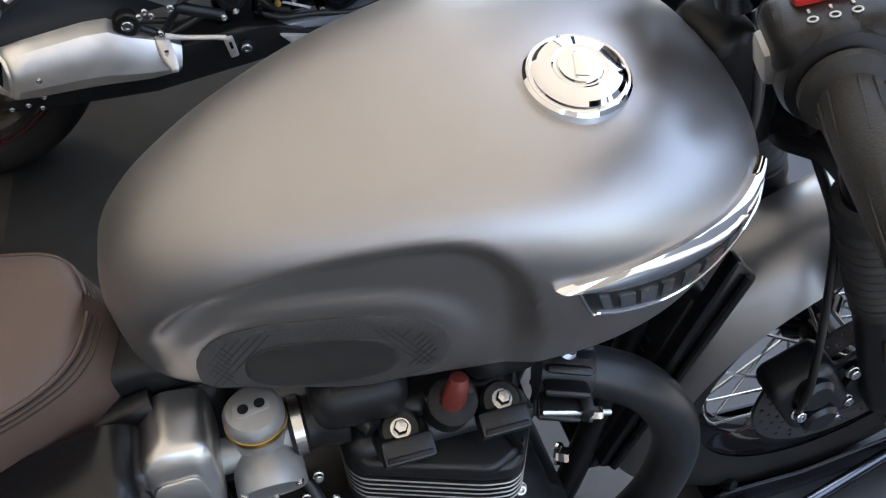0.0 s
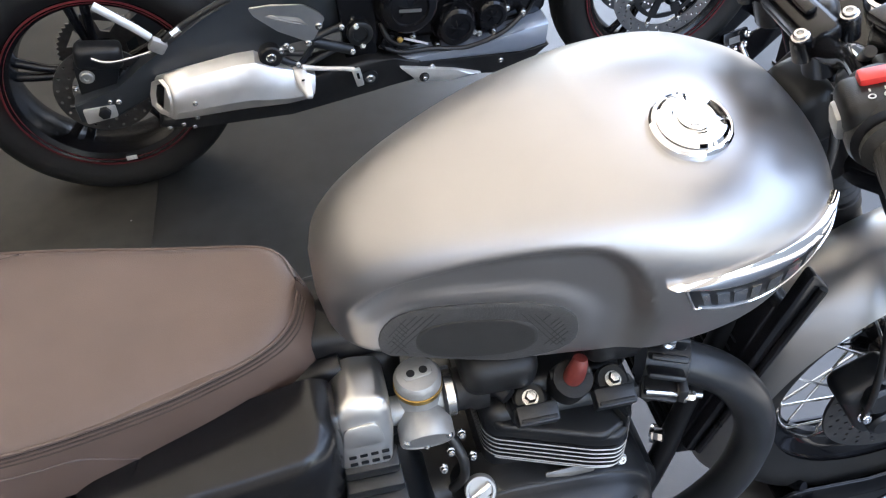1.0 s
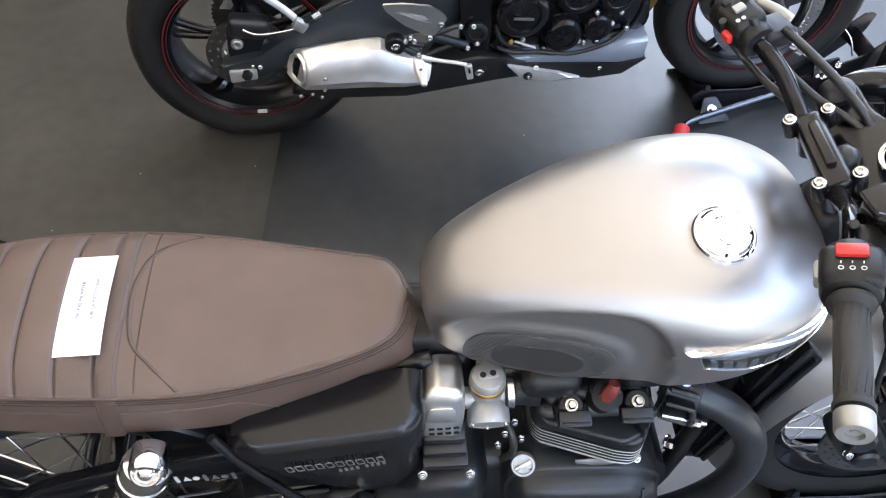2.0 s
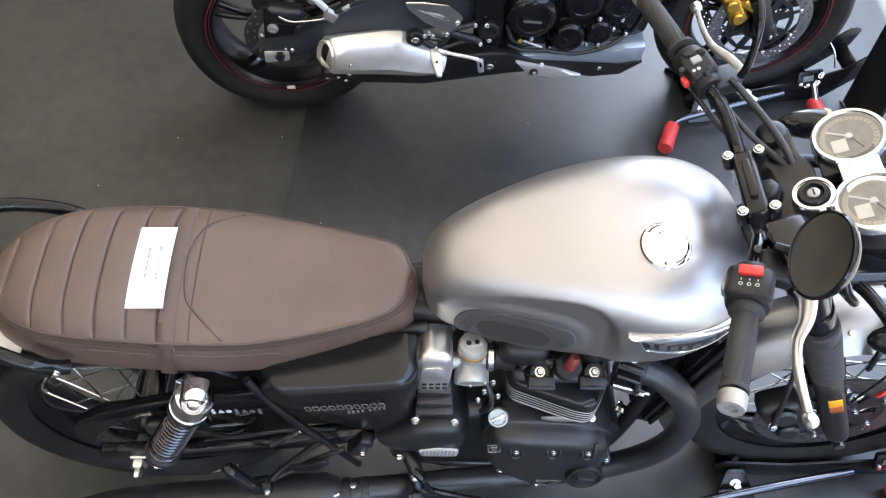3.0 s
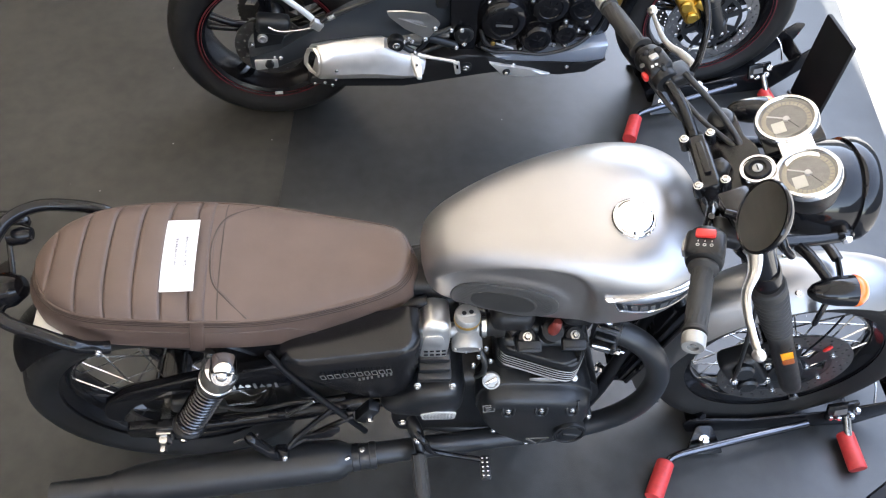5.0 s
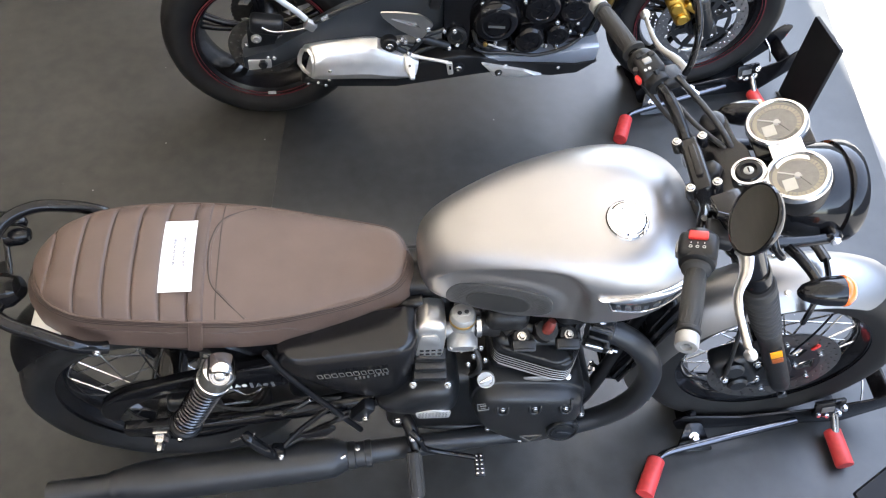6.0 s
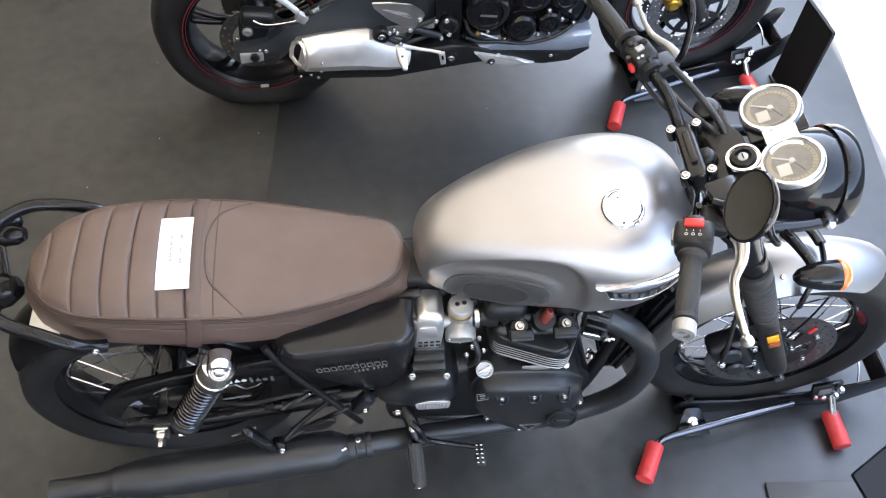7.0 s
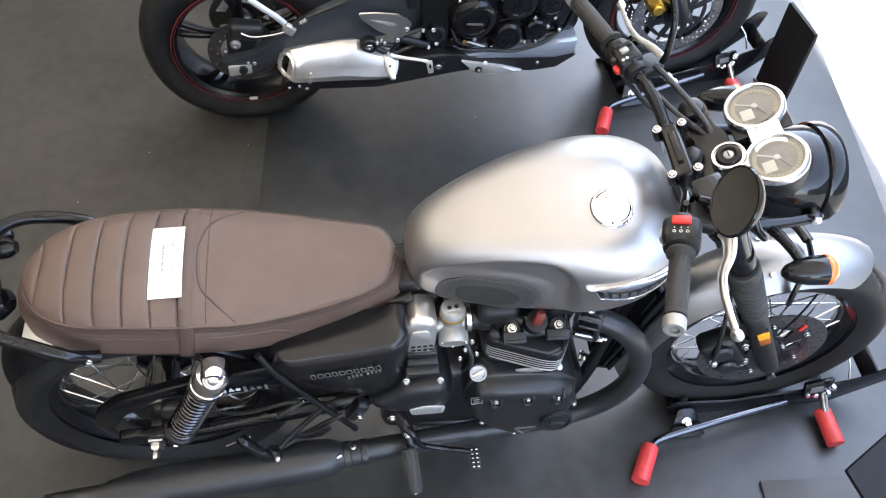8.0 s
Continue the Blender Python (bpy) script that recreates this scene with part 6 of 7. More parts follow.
# sprocket on the far side of the rear wheel
teeth = []
for k in range(47 * 2):
    a = 2 * math.pi * k / 94
    r = 0.108 if k % 2 else 0.101
    teeth.append((r * math.cos(a), r * math.sin(a)))
part("sprocket", slab(teeth, 0.006, TO_Y @ at((0, 0, -0.095)), 0, [list(reversed([(rr * math.cos(b), rr * math.sin(b)) for rr, b in ((0.055, a - 0.2), (0.055, a + 0.2), (0.085, a + 0.3), (0.085, a - 0.3))])) for a in np.linspace(0, 2 * math.pi, 6)[:-1]]), "disc_dark", rw)


def slanted(profile_a, profile_b, ya, yb):
    b = bmesh.new()
    skin(b, [[(x, ya, z) for x, z in profile_a], [(x, yb, z) for x, z in profile_b]])
    bmesh.ops.bevel(b, geom=b.edges[:], offset=0.006, segments=2, profile=0.5, affect="EDGES")
    return b


ARM = [(-0.065, 0.278), (0.02, 0.276), (0.10, 0.315), (0.197, 0.343), (0.33, 0.372), (0.57, 0.385), (0.59, 0.45), (0.55, 0.55), (0.40, 0.542), (0.245, 0.474), (0.10, 0.392), (0.04, 0.345), (-0.065, 0.330)]
swing = part("swingarm", slanted(ARM, ARM, -0.098, -0.142), "swing", far, "dark grey box-section swingarm")
part("swingarm", slanted(ARM, ARM, 0.098, 0.142), "swing", far)
part("swingarm_bridge", box((0.09, 0.24, 0.09), pose(0.46, 0, 0.42, 0, -10, 0), 0.02, 3), "swing", far)
part("axle_plate", slab(rounded([(-0.036, -0.019), (0.034, -0.016), (0.036, 0.014), (-0.034, 0.019)], 0.005), 0.006, side(-0.142, -0.016, 0.297) @ pose(0, 0, 0, 0, 0, 2), 0.001), "silver", far, "bright axle adjuster plate")
part("axle_nut", lathe([(0.014, 0), (0.014, 0.012), (0.010, 0.014), (0, 0.014)], axis_pose((-0.006, -0.147, 0.302), (-0.006, -0.2, 0.302)), 6), "engine", far)
part("adjuster", rod((-0.075, -0.13, 0.318), (-0.045, -0.13, 0.318), 0.006, 10), "engine", far)
part("rear_caliper", box((0.10, 0.05, 0.055), pose(0.02, -0.115, 0.425, 0, 10, 0), 0.014, 3), "engine", far, "black rear brake calliper")
part("caliper_bracket", slab(rounded([(-0.05, -0.09), (0.02, -0.09), (0.07, 0.02), (-0.04, 0.02)], 0.015), 0.012, side(-0.098, 0.0, 0.40), 0.002), "engine", far)
bolt_head((-0.015, -0.141, 0.392), (0, -1, 0), 0.013, 0.006, far, "alloy")
bolt_head((-0.049, -0.13, 0.364), (0, -1, 0), 0.006, 0.008, far)
bolt_head((0.030, -0.146, 0.318), (0, -1, 0.3), 0.005, 0.004, far)
bolt_head((0.012, -0.146, 0.322), (0, -1, 0.3), 0.004, 0.004, far)
part("brake_pipe", tube([(0.008, -0.145, 0.437), (0.03, -0.150, 0.426), (0.061, -0.151, 0.422), (0.12, -0.151, 0.428), (0.15, -0.150, 0.437)], 0.0036, 10), "steel", far)
part("brake_pipe", tube([(0.15, -0.150, 0.437), (0.182, -0.150, 0.462), (0.234, -0.150, 0.488), (0.32, -0.148, 0.52), (0.40, -0.14, 0.55)], 0.0065, 10), "cable", far)
part("pipe_union", lathe([(0.009, 0), (0.009, 0.022), (0.006, 0.024)], axis_pose((0.185, -0.150, 0.462), (0.215, -0.150, 0.478)), 6), "steel", far)
part("suspension_link", tube([(0.050, -0.147, 0.555), (0.085, -0.148, 0.52), (0.118, -0.148, 0.487), (0.140, -0.15, 0.462)], [0.009, 0.009, 0.009, 0.009], 12, 4, None, 0.6), "silver", far)
part("clevis", box((0.036, 0.022, 0.030), pose(0.150, -0.152, 0.442, 0, 38, 0), 0.006), "alloy", far)

# silencer: many-sided bright can over a black shield
def can(x, h, w, z, y, cut=0.0):
    return [(x - 0.30 * (0.5 - zz) * h - cut * yy * w, y + yy * w, z + zz * h) for yy, zz in ((-0.5, -0.22), (-0.42, 0.12), (-0.22, 0.42), (0.12, 0.5), (0.45, 0.3), (0.5, -0.1), (0.4, -0.42), (0.0, -0.5), (-0.40, -0.45))]


CAN_Y = -0.188
b = bmesh.new()
rings = [can(x, h, w, z + 0.022, CAN_Y, 0.5 * ease(0.30, 0.15, x)) for x, h, w, z in ((0.145, 0.084, 0.084, 0.315), (0.153, 0.092, 0.094, 0.317), (0.20, 0.102, 0.100, 0.320), (0.30, 0.114, 0.106, 0.324), (0.345, 0.115, 0.108, 0.322), (0.375, 0.098, 0.106, 0.310), (0.42, 0.084, 0.102, 0.298), (0.455, 0.066, 0.09, 0.288), (0.47, 0.05, 0.08, 0.284))]
skin(b, rings)
can_part = part("silencer", b, "muffler", far, "brushed silver silencer with a slanted dark outlet", 28)
b = bmesh.new()
skin(b, [can(0.1620, 0.080, 0.078, 0.337, CAN_Y, 0.5), can(0.1420, 0.082, 0.074, 0.336, CAN_Y, 0.55), can(0.1360, 0.078, 0.070, 0.336, CAN_Y, 0.6), can(0.1370, 0.064, 0.056, 0.336, CAN_Y, 0.6), can(0.1440, 0.060, 0.052, 0.336, CAN_Y, 0.6)])
part("outlet", b, "muffler", can_part)
b = bmesh.new()
skin(b, [can(0.1415, 0.063, 0.055, 0.336, CAN_Y, 0.6), can(0.1460, 0.063, 0.055, 0.336, CAN_Y, 0.6)])
part("outlet_dark", b, "satin_black", can_part)
for x, y, z in ((0.197, CAN_Y - 0.052, 0.338), (0.191, -0.226, 0.292), (0.158, -0.222, 0.279), (0.127, -0.222, 0.277), (0.180, -0.222, 0.267)):
    bolt_head((x, y, z), (0, -1, 0), 0.0045, 0.003, can_part)
SHIELD = [(0.105, 0.274), (0.19, 0.256), (0.40, 0.240), (0.60, 0.243), (0.70, 0.250), (0.74, 0.262), (0.72, 0.300), (0.66, 0.318), (0.60, 0.330), (0.47, 0.322), (0.45, 0.285), (0.36, 0.286), (0.12, 0.296)]
SHIELD_OUT = [(x, z + (0.006 if x < 0.5 else 0)) for x, z in SHIELD]
b = bmesh.new()
skin(b, [[(x, y + (0.030 * ease(0.55, 0.40, x) * k), z) for x, z in q] for q, y, k in ((SHIELD, -0.10, 0), (SHIELD_OUT, -0.192, -1))])
bmesh.ops.bevel(b, geom=b.edges[:], offset=0.006, segments=2, profile=0.5, affect="EDGES")
part("exhaust_shield", b, "plastic", far, "black exhaust shield")
# the folded-out footrest, bright
b = bmesh.new()
skin(b, [[(x + dx * k, y, z + dz * k) for dx, dz in ((-0.016, -0.006), (0.012, -0.010), (0.016, 0.006), (-0.012, 0.010))] for x, y, z, k in ((0.432, -0.195, 0.352, 0.8), (0.434, -0.212, 0.346, 1.0), (0.440, -0.245, 0.326, 0.9), (0.444, -0.268, 0.312, 0.5))])
bmesh.ops.bevel(b, geom=b.edges[:], offset=0.003, segments=2, profile=0.5, affect="EDGES")
part("footrest", b, "silver", far, "silver folding footrest")
part("footrest_slot", box((0.007, 0.030, 0.004), pose(0.4385, -0.236, 0.3405, -32, 0, -8), 0.0015), "satin_black", far)
bolt_head((0.482, -0.192, 0.272), (0, -1, 0.2), 0.009, 0.006, far)
FAIR = [(0.666, 0.299), (0.69, 0.293), (0.806, 0.262), (0.872, 0.236), (0.78, 0.238), (0.711, 0.247)]
part("pipe_cover", slanted(FAIR, FAIR, -0.16, -0.204), "silver", far, "brushed metal pipe cover")
bolt_head((0.724, -0.205, 0.262), (0, -1, 0), 0.010, 0.006, far, "engine")
bolt_head((0.724, -0.211, 0.262), (0, -1, 0), 0.005, 0.003, far)

# belly pan
PAN_A = [(0.637, 0.298), (0.640, 0.308), (0.726, 0.309), (0.865, 0.303), (0.985, 0.326), (1.045, 0.330), (1.040, 0.276), (0.977, 0.266), (0.727, 0.294)]
b = bmesh.new()
skin(b, [[(x, y, z + dz) for x, z in PAN_A] for y, dz in ((-0.12, 0.010), (-0.172, 0.006), (-0.187, 0.0))])
bmesh.ops.bevel(b, geom=b.edges[:], offset=0.003, segments=2, profile=0.5, affect="EDGES")
pan = part("belly_pan", b, "belly", far, "pale blue-grey painted belly pan")
b = bmesh.new()
skin(b, [[(x, y, z) for x, z in ((0.690, 0.288), (0.727, 0.294), (0.977, 0.266), (1.046, 0.276), (0.985, 0.232), (0.90, 0.226), (0.80, 0.244), (0.70, 0.262))] for y in (-0.09, -0.192)])
part("lower_pan", b, "plastic", pan)
for x, z in ((0.747, 0.279), (0.920, 0.258)):
    bolt_head((x, -0.193, z), (0, -1, 0), 0.006, 0.004, pan)

# engine and frame
eng = part("engine", box((0.46, 0.30, 0.30), pose(0.82, 0, 0.45, 0, -6, 0), 0.04, 3), "gloss_black", far, "black engine with round covers")
for x, z, r, h in ((0.703, 0.445, 0.072, 0.055), (0.816, 0.362, 0.050, 0.042), (0.905, 0.372, 0.040, 0.035), (0.845, 0.475, 0.060, 0.032), (0.950, 0.46, 0.050, 0.028), (0.655, 0.352, 0.026, 0.03)):
    c = part("engine_cover", lathe([(r, 0), (r, h * 0.6), (r * 0.93, h * 0.85), (r * 0.8, h), (r * 0.62, h * 1.02), (r * 0.58, h * 0.92), (r * 0.2, h * 0.95), (0, h * 0.96)], axis_pose((x, -0.145, z), (x, -0.3, z)), 40), "gloss_black", eng)
    part("cover_rim", lathe([(r * 1.10, 0), (r * 1.10, 0.010), (r * 1.05, 0.013), (r, 0.013)], axis_pose((x, -0.145, z), (x, -0.3, z)), 40), "gloss_black", eng)
    for k in range(3):
        part("cover_rib", box((r * 0.8, 0.004, 0.003), pose(x, -0.145 - h * 0.97, z, 0, 60 * k + 20, 0), 0.001), "gloss_black", eng)
part("maker_bar", slab(rounded([(-0.026, -0.004), (0.026, -0.004), (0.026, 0.004), (-0.026, 0.004)], 0.002), 0.001, side(-0.2, 0.703, 0.440) @ pose(0, 0, 0, 0, 0, -8), 0), "grey_mark", eng)
part("cylinder_head", box((0.26, 0.32, 0.20), pose(0.92, 0, 0.66, 0, -20, 0), 0.03, 3), "engine", far)
part("dipstick", rod((0.685, -0.19, 0.367), (0.741, -0.19, 0.341), 0.003, 8), "silver", far)
part("dipstick_knob", lathe([(0.007, 0), (0.007, 0.010), (0, 0.011)], axis_pose((0.677, -0.178, 0.360), (0.675, -0.21, 0.37)), 12), "brass", far)
PLATE = [(0.55, 0.30), (0.615, 0.29), (0.632, 0.36), (0.632, 0.60), (0.625, 0.72), (0.55, 0.72), (0.545, 0.52)]
frame_plate = part("frame_plate", slanted(PLATE, PLATE, -0.125, -0.165), "satin_black", far, "satin black frame plate")
part("frame_plate", slanted(PLATE, PLATE, 0.125, 0.165), "satin_black", far)
part("pivot_cap", lathe([(0.030, 0), (0.030, 0.012), (0.026, 0.015), (0.018, 0.015), (0.016, 0.010), (0, 0.010)], axis_pose((0.588, -0.164, 0.390), (0.588, -0.3, 0.390)), 28), "engine", far)
bolt_head((0.580, -0.178, 0.413), (0, -1, 0.3), 0.006, 0.005, far)
bolt_head((0.590, -0.178, 0.361), (0, -1, 0.3), 0.006, 0.005, far)
part("spacer", lathe([(0.022, 0), (0.022, 0.012), (0.016, 0.014), (0.016, 0.03), (0.020, 0.032), (0.020, 0.042), (0.012, 0.044), (0, 0.044)], axis_pose((0.594, -0.160, 0.288), (0.594, -0.3, 0.284)), 28), "engine", far)
bolt_head((0.594, -0.203, 0.287), (0, -1, 0), 0.010, 0.005, far)
for x, z in ((0.784, 0.364), (0.819, 0.429), (0.770, 0.314), (0.833, 0.293), (0.862, 0.331), (0.911, 0.322), (0.900, 0.415), (0.884, 0.440), (0.945, 0.378), (0.712, 0.350), (0.76, 0.40), (0.66, 0.50), (0.74, 0.52), (0.965, 0.41), (0.985, 0.36), (0.79, 0.50), (0.875, 0.325)):
    part("boss", lathe([(0.011, 0), (0.010, 0.014), (0.008, 0.016), (0, 0.016)], axis_pose((x, -0.150, z), (x, -0.3, z)), 14), "gloss_black", eng)
    bolt_head((x, -0.166, z), (0, -1, 0.2), 0.0052, 0.006, eng)
part("oil_line", tube([(0.63, -0.165, 0.345), (0.68, -0.178, 0.325), (0.75, -0.178, 0.318), (0.84, -0.182, 0.306), (0.93, -0.178, 0.325), (0.985, -0.165, 0.355)], 0.006, 10), "cable", eng)
part("hose", tube([(0.64, -0.16, 0.40), (0.655, -0.175, 0.36), (0.70, -0.165, 0.33)], 0.007, 10), "cable", eng)
part("gasket_edge", tube([(0.64, -0.153, 0.33), (0.70, -0.153, 0.318), (0.80, -0.153, 0.30), (0.90, -0.153, 0.31), (1.0, -0.153, 0.35), (1.03, -0.153, 0.44)], 0.004, 8), "engine", eng)
part("frame_beam", tube([(0.60, -0.13, 0.70), (0.80, -0.15, 0.78), (1.02, -0.10, 0.84)], 0.028, 12), "satin_black", far)
part("frame_beam", tube([(0.60, 0.13, 0.70), (0.80, 0.15, 0.78), (1.02, 0.10, 0.84)], 0.028, 12), "satin_black", far)
part("steering_head", rod((1.075, 0, 0.78), (1.035, 0, 0.90), 0.035, 24), "satin_black", far)
part("rear_shock", rod((0.42, 0.0, 0.40), (0.50, 0.0, 0.66), 0.03, 20), "engine", far)
part("frame_rung", box((0.05, 0.30, 0.05), pose(0.58, 0, 0.68), 0.01), "satin_black", far)
for k, y in enumerate((-0.06, 0.0, 0.06)):
    part("header_pipe", tube([(1.02, y, 0.60), (1.08, y, 0.56), (1.095, y, 0.45), (1.068, y * 0.9, 0.34), (0.99, y * 0.7, 0.27)], 0.019, 14), "brass", far, "heat-browned header pipe")
part("radiator", box((0.04, 0.30, 0.24), pose(1.16, 0, 0.60, 0, 15, 0), 0.01), "plastic", far)

# footrest hanger
HANG = [(0.351, 0.504), (0.40, 0.502), (0.466, 0.490), (0.495, 0.468), (0.508, 0.450), (0.497, 0.434), (0.476, 0.403), (0.460, 0.403), (0.402, 0.440), (0.358, 0.485)]
part("heel_guard", slab(rounded(HANG, 0.006), 0.006, side(-0.200, 0.003, 0.014), 0.0015, [list(reversed([(0.381, 0.479), (0.392, 0.481), (0.452, 0.464), (0.470, 0.441), (0.458, 0.444), (0.430, 0.456)]))]), "brushed", far, "silver heel guard")
part("heel_guard_back", slab(rounded([(0.376, 0.476), (0.455, 0.466), (0.474, 0.438), (0.43, 0.45)], 0.004), 0.003, side(-0.194, 0.003, 0.014), 0.001), "silver", far)
for a, c, r in (((0.468, -0.194, 0.411), (0.548, -0.18, 0.425), 0.0075), ((0.476, -0.19, 0.404), (0.565, -0.178, 0.357), 0.0125), ((0.437, -0.196, 0.352), (0.480, -0.19, 0.398), 0.009), ((0.446, -0.196, 0.350), (0.532, -0.185, 0.374), 0.0075), ((0.383, -0.192, 0.390), (0.437, -0.196, 0.352), 0.009), ((0.383, -0.190, 0.395), (0.470, -0.19, 0.375), 0.007)):
    part("hanger_arm", tube([a, [(p + q) / 2 for p, q in zip(a, c)], c], r, 12, 4, None, 0.7), "engine", far)
for x, z in ((0.495, 0.448), (0.466, 0.411)):
    bolt_head((x, -0.206, z), (0, -1, 0.2), 0.0065, 0.005, far)
for x, y, z in ((0.546, -0.188, 0.424), (0.564, -0.188, 0.357), (0.436, -0.206, 0.362), (0.405, -0.20, 0.402), (0.418, -0.20, 0.411), (0.428, -0.20, 0.400)):
    bolt_head((x, y, z), (0, -1, 0.2), 0.0055, 0.006, far)
part("bobbin", lathe([(0.026, 0), (0.026, 0.022), (0.022, 0.026), (0.012, 0.026), (0.010, 0.020), (0, 0.020)], axis_pose((0.380, -0.180, 0.391), (0.380, -0.26, 0.393)), 28), "plastic", far)
bolt_head((0.380, -0.203, 0.392), (0, -1, 0), 0.011, 0.006, far)
part("brake_lever", tube([(0.443, -0.208, 0.356), (0.48, -0.213, 0.347), (0.531, -0.226, 0.343), (0.556, -0.231, 0.338)], [0.007, 0.0055, 0.005, 0.006], 10, 4, None, 0.7), "silver", far, "silver rear brake lever")
part("lever_toe", slab(rounded([(-0.012, 0.022), (0.008, 0.022), (0.013, -0.022), (-0.004, -0.024)], 0.004), 0.010, side(-0.228, 0.561, 0.318), 0.002), "silver", far)
part("toe_slot", slab(rounded([(-0.003, 0.010), (0.003, 0.010), (0.005, -0.006), (-0.001, -0.006)], 0.002), 0.001, side(-0.2379, 0.561, 0.322), 0), "satin_black", far)
part("brake_reservoir", box((0.035, 0.03, 0.05), pose(0.52, -0.165, 0.52, 0, 12, 0), 0.008), "plastic", far)

# front fork with gold callipers
for s in (-1, 1):
    y = s * 0.105
    lg = part("fork_leg", lathe([(0.0, -0.03), (0.022, -0.028), (0.027, -0.01), (0.027, 0.10), (0.031, 0.105), (0.031, 0.13), (0.026, 0.134)], axis_pose((1.425, y, 0.315), (1.255, y, 0.68)), 28), "engine", far, "black upside-down fork leg")
    part("upper_tube", lathe([(0.022, 0.13), (0.022, 0.19), (0.028, 0.192), (0.028, 0.60), (0.022, 0.602)], axis_pose((1.425, y, 0.315), (1.255, y, 0.68)), 28), "chrome", lg)
    part("axle_clamp", box((0.07, 0.045, 0.06), pose(1.425, y, 0.305, 0, -20, 0), 0.012, 3), "engine", lg)
    for k in range(2):
        bolt_head((1.41 + 0.03 * k, y + s * 0.023, 0.290 + 0.01 * k), (0, s, 0), 0.006, 0.005, lg)
    cal = part("brake_caliper", box((0.055, 0.055, 0.12), pose(1.315, s * 0.085, 0.385, 0, -32, 0), 0.015, 3), "gold", far, "gold four-piston brake calliper")
    for k in range(2):
        part("piston_cap", lathe([(0.02, 0), (0.02, 0.008), (0.015, 0.012), (0, 0.012)], axis_pose((1.328 - 0.03 * k, s * 0.110, 0.36 + 0.045 * k), (1.328 - 0.03 * k, s * 0.2, 0.36 + 0.045 * k)), 24), "gold", cal)
    part("caliper_arm", box((0.06, 0.03, 0.03), pose(1.355, s * 0.10, 0.40, 0, 30, 0), 0.008), "gold", cal)
part("fork_bridge", box((0.10, 0.27, 0.04), pose(1.215, 0, 0.74, 0, -25, 0), 0.012), "satin_black", far)
part("upper_bridge", box((0.10, 0.26, 0.03), pose(1.14, 0, 0.91, 0, -25, 0), 0.01), "satin_black", far)
part("front_axle", lathe([(0.012, -0.12), (0.012, 0.12)], at(FF) @ TO_Y, 16), "steel", far)
b = bmesh.new()
rows = []
for k in range(41):
    a = radians(62 + 110 * k / 40)
    rows.append([(FF.x + (0.335 - 0.045 * abs(q) ** 2.3) * math.cos(a), 0.068 * q, FF.z + (0.335 - 0.045 * abs(q) ** 2.3) * math.sin(a)) for q in np.linspace(-1, 1, 17)])
rows2 = [[(FF.x + (x - FF.x) * 0.99, y * 0.97, FF.z + (z - FF.z) * 0.99) for x, y, z in reversed(r)] for r in rows]
skin(b, [p + q for p, q in zip(rows, rows2)])
part("front_mudguard", b, "satin_black", far, "black front mudguard", 60)
FAR_AT = pose(0.180, 1.215, 0, 0, 0, 3.0)
far.matrix_basis = FAR_AT

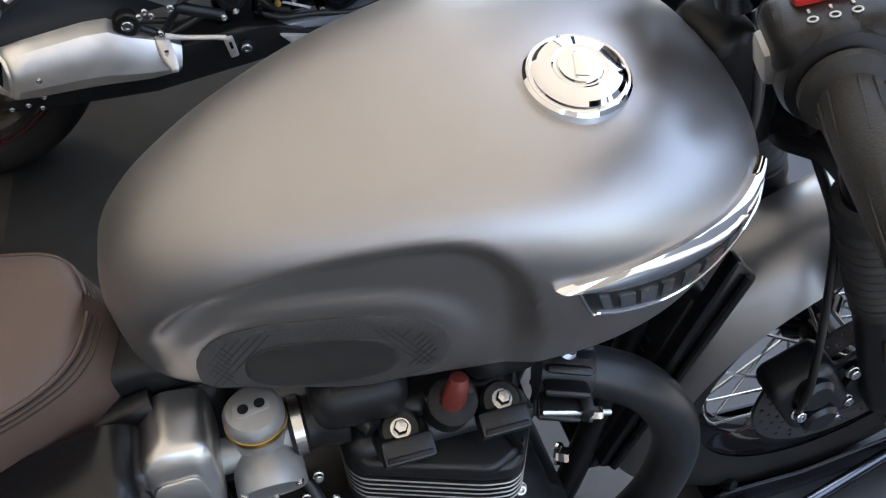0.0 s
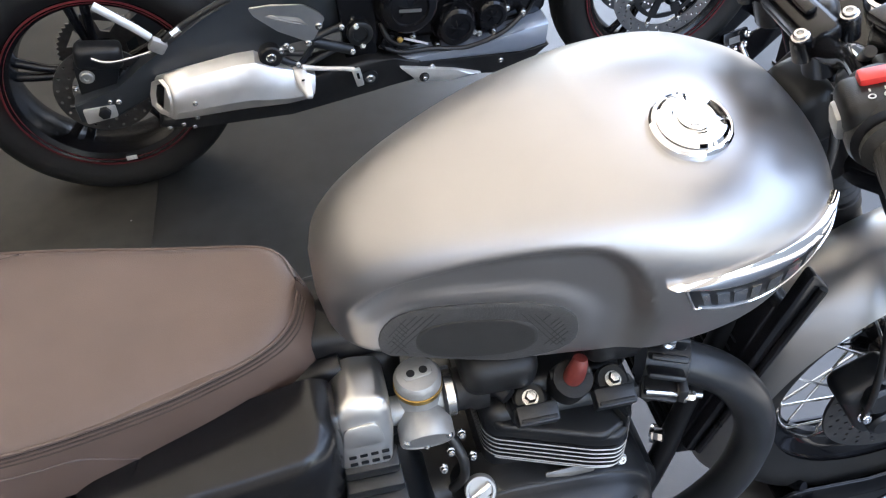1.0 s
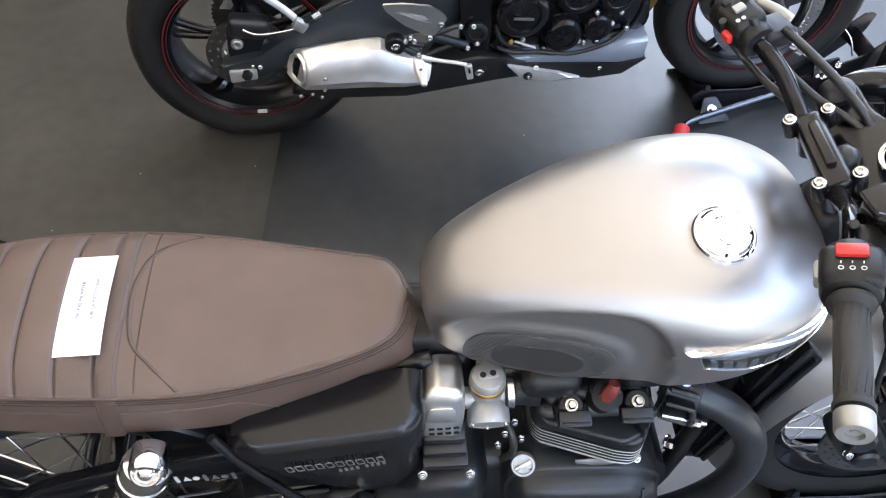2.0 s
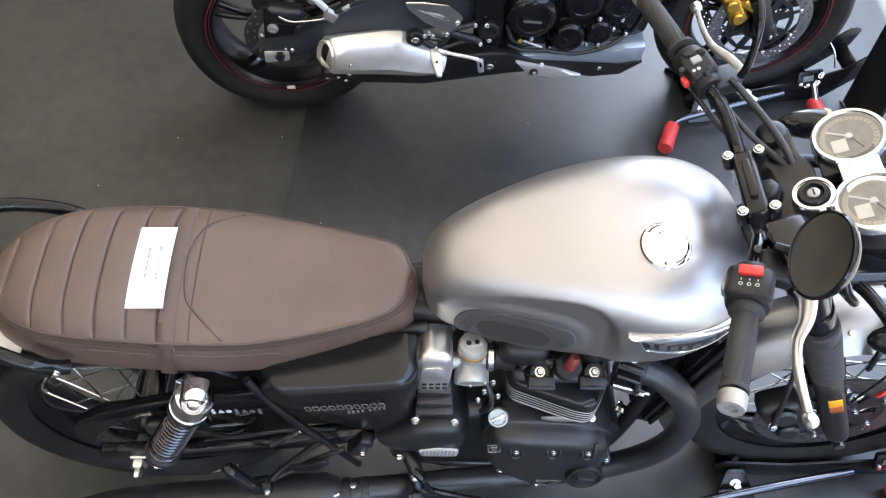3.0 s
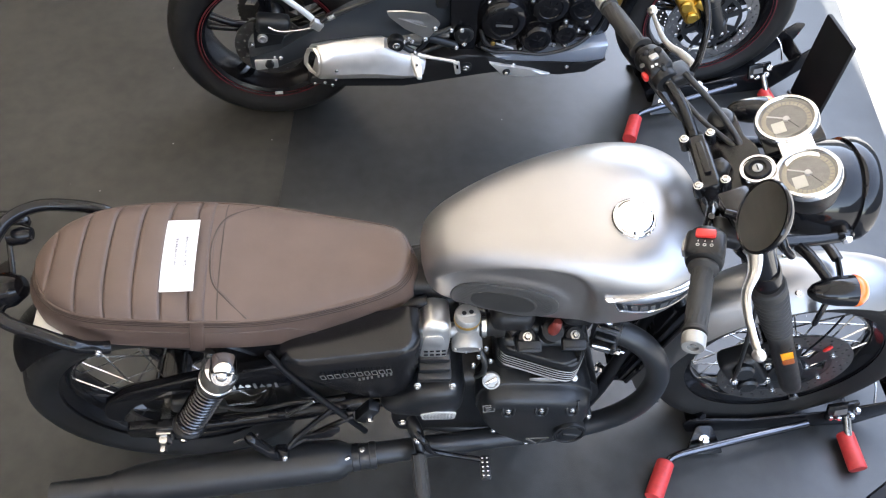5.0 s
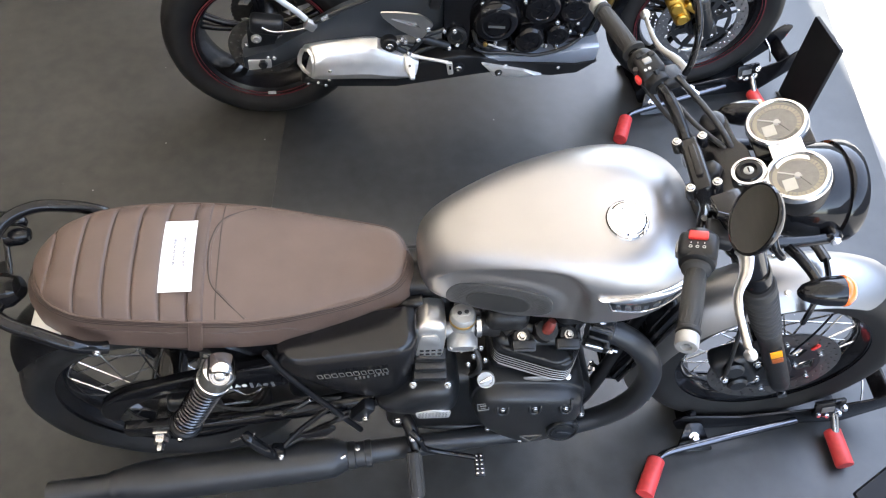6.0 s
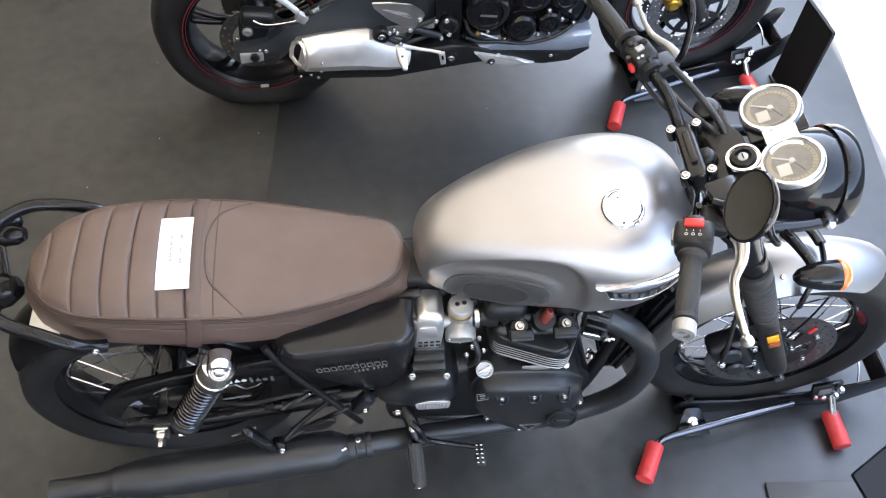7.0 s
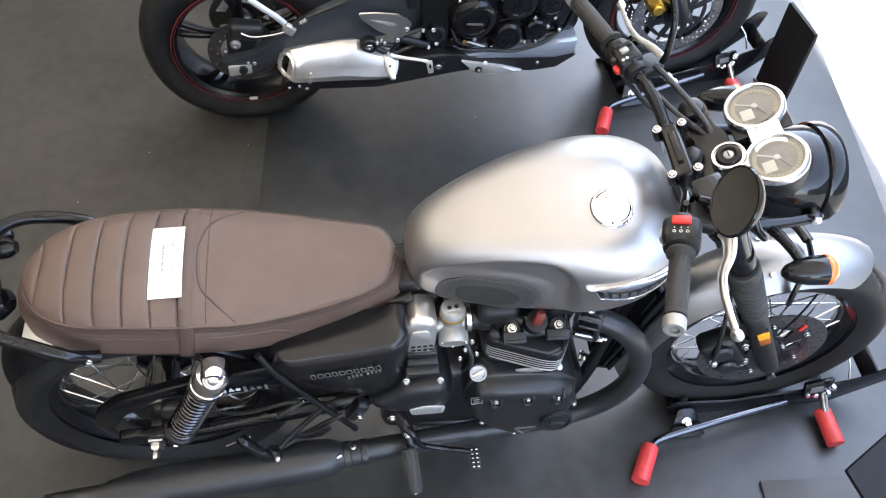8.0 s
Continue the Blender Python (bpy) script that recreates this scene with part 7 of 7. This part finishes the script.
# ---- wheel stands: the wheel's axle stands over the origin ----
def wheel_stand():
    st = thing("wheel_stand", "black steel front wheel stand with red rubber feet", "wheel stand", "front wheel stands")
    CH = [(-0.155, 0.0), (0.30, 0.0), (0.42, 0.10), (0.44, 0.165), (0.405, 0.175), (0.34, 0.125), (0.22, 0.085), (0.0, 0.055), (-0.155, 0.075), (-0.18, 0.05)]
    for s in (-1, 1):
        part("side_plate", slab(rounded(CH, 0.01), 0.005, side(s * 0.066 + 0.0025, 0, 0.004), 0.001), "satin_black", st)
    part("floor_plate", box((0.45, 0.13, 0.006), pose(0.075, 0, 0.008), 0.002), "satin_black", st)
    part("front_stop", box((0.012, 0.13, 0.05), pose(0.385, 0, 0.10, 0, 28, 0), 0.004), "satin_black", st)
    part("stop_strap", tube([(0.30, -0.068, 0.135), (0.302, -0.03, 0.168), (0.302, 0.03, 0.168), (0.30, 0.068, 0.135)], 0.006, 10, 5, None, 0.5), "steel", st)
    part("cradle", tube([(-0.13, -0.062, 0.08), (-0.15, 0.0, 0.05), (-0.13, 0.062, 0.08)], 0.010, 12, 5), "satin_black", st)
    for s in (-1, 1):
        if s < 0:
            part("cross_bar", tube([(-0.25, s * 0.178, 0.030), (-0.232, s * 0.158, 0.036), (-0.205, s * 0.144, 0.040), (-0.11, s * 0.126, 0.044), (0.15, s * 0.082, 0.055)], 0.0100, 14, 8), "stand_bar", st, "bright steel bar")
        if s < 0:
            part("rubber_foot", lathe([(0.013, 0), (0.0225, 0.001), (0.0235, 0.004), (0.0225, 0.10), (0.019, 0.104), (0.012, 0.104)], axis_pose((-0.288, s * 0.247, 0.0265), (-0.242, s * 0.166, 0.030)), 28), "roller", st, "red rubber foot")
        part("gusset", slab(rounded([(-0.05, 0), (0.05, 0), (0.02, 0.075), (-0.02, 0.075)], 0.01), 0.006, side(s * 0.130, -0.125, 0.006) @ pose(0, 0, 0, 50 * s, 0, 0), 0.001), "satin_black", st)
        hex_bolt((-0.127, s * 0.106, 0.038), (0, s * 0.6, 0.75), 0.010, 0.014, st)
        # front foot with its clamp
        part("clamp_plate", box((0.085, 0.012, 0.05), pose(0.225, s * 0.072, 0.105, 20 * s, 0, 6), 0.003), "satin_black", st)
        part("maker_label", box((0.036, 0.002, 0.018), pose(0.218, s * 0.0795, 0.108, 20 * s, 0, 6), 0.0005), "grey_mark", st)
        for dx, dz in ((-0.03, -0.014), (0.028, -0.016), (0.03, 0.016), (-0.005, -0.02)):
            hex_bolt((0.225 + dx, s * 0.081, 0.105 + dz), (0, s, 0.35 * 1), 0.0075, 0.008, st)
        if s < 0:
            part("foot_bar", rod((0.245, s * 0.075, 0.085), (0.254, s * 0.125, 0.036), 0.0105, 14), "steel", st)
        if s < 0:
            part("rubber_foot", lathe([(0.013, 0), (0.0225, 0.001), (0.0235, 0.004), (0.0225, 0.095), (0.019, 0.099), (0.012, 0.099)], axis_pose((0.256, s * 0.203, 0.0265), (0.252, s * 0.108, 0.032)), 28), "roller", st, "red rubber foot")
        part("end_knob", box((0.016, 0.014, 0.040), pose(0.428, s * 0.075, 0.135, 0, 10, 0), 0.004), "red", st, "red end knob")
    return st


stand = wheel_stand()
stand.matrix_basis = pose(1.45, 0, 0.0)
far_axle = FAR_AT @ Vector((FF.x, 0, 0))
copy_thing(stand, pose(far_axle.x - 0.007, far_axle.y - 0.045, 0.0, 0, 0, 7.0))

# ---- information boards ----
board_a = thing("info_board", "black upright information panel standing behind the sports motorcycle", "information board", "information boards")
wayb = Vector((2.010 - 1.988, 1.027 - 1.196, 0)).normalized()
mb = Matrix.Translation((2.010, 1.027, 0.0)) @ Matrix(((-wayb.x, 0, wayb.y, 0), (-wayb.y, 0, -wayb.x, 0), (0, 1, 0, 0), (0, 0, 0, 1)))
part("panel", slab(rounded([(0, 0.004), (0.175, 0.004), (0.175, 0.345), (0, 0.345)], 0.008), 0.012, mb, 0.002), "board", board_a)
part("base", box((0.19, 0.035, 0.006), pose(1.997, 1.11, 0.005, 0, 0, math.degrees(math.atan2(wayb.y, wayb.x))), 0.002), "tray", board_a)
board_b = thing("info_board", "tilted black information board on a flat dark base plate", "information board", "information boards")
A, B = Vector((1.549, -0.363, 0.30)), Vector((1.83, -0.205, 0.30))
u = (B - A).normalized()
v = Vector((-0.05, -0.92, -0.38))
v = (v - u * v.dot(u)).normalized()
n = u.cross(v)
mb2 = Matrix(((u.x, v.x, n.x, A.x), (u.y, v.y, n.y, A.y), (u.z, v.z, n.z, A.z), (0, 0, 0, 1)))
part("panel", slab(rounded([(0, 0), (0.32, 0), (0.32, 0.25), (0, 0.25)], 0.006), 0.012, mb2, 0.002), "board", board_b)
mid = mb2 @ Vector((0.16, 0.12, 0.01))
part("post", rod((mid.x, mid.y, 0.008), mid, 0.016, 20), "satin_black", board_b)
part("base", box((0.32, 0.24, 0.010), pose(1.47 + 0.16, -0.282 - 0.12, 0.007, 0, 0, -4), 0.003), "tray", board_b)
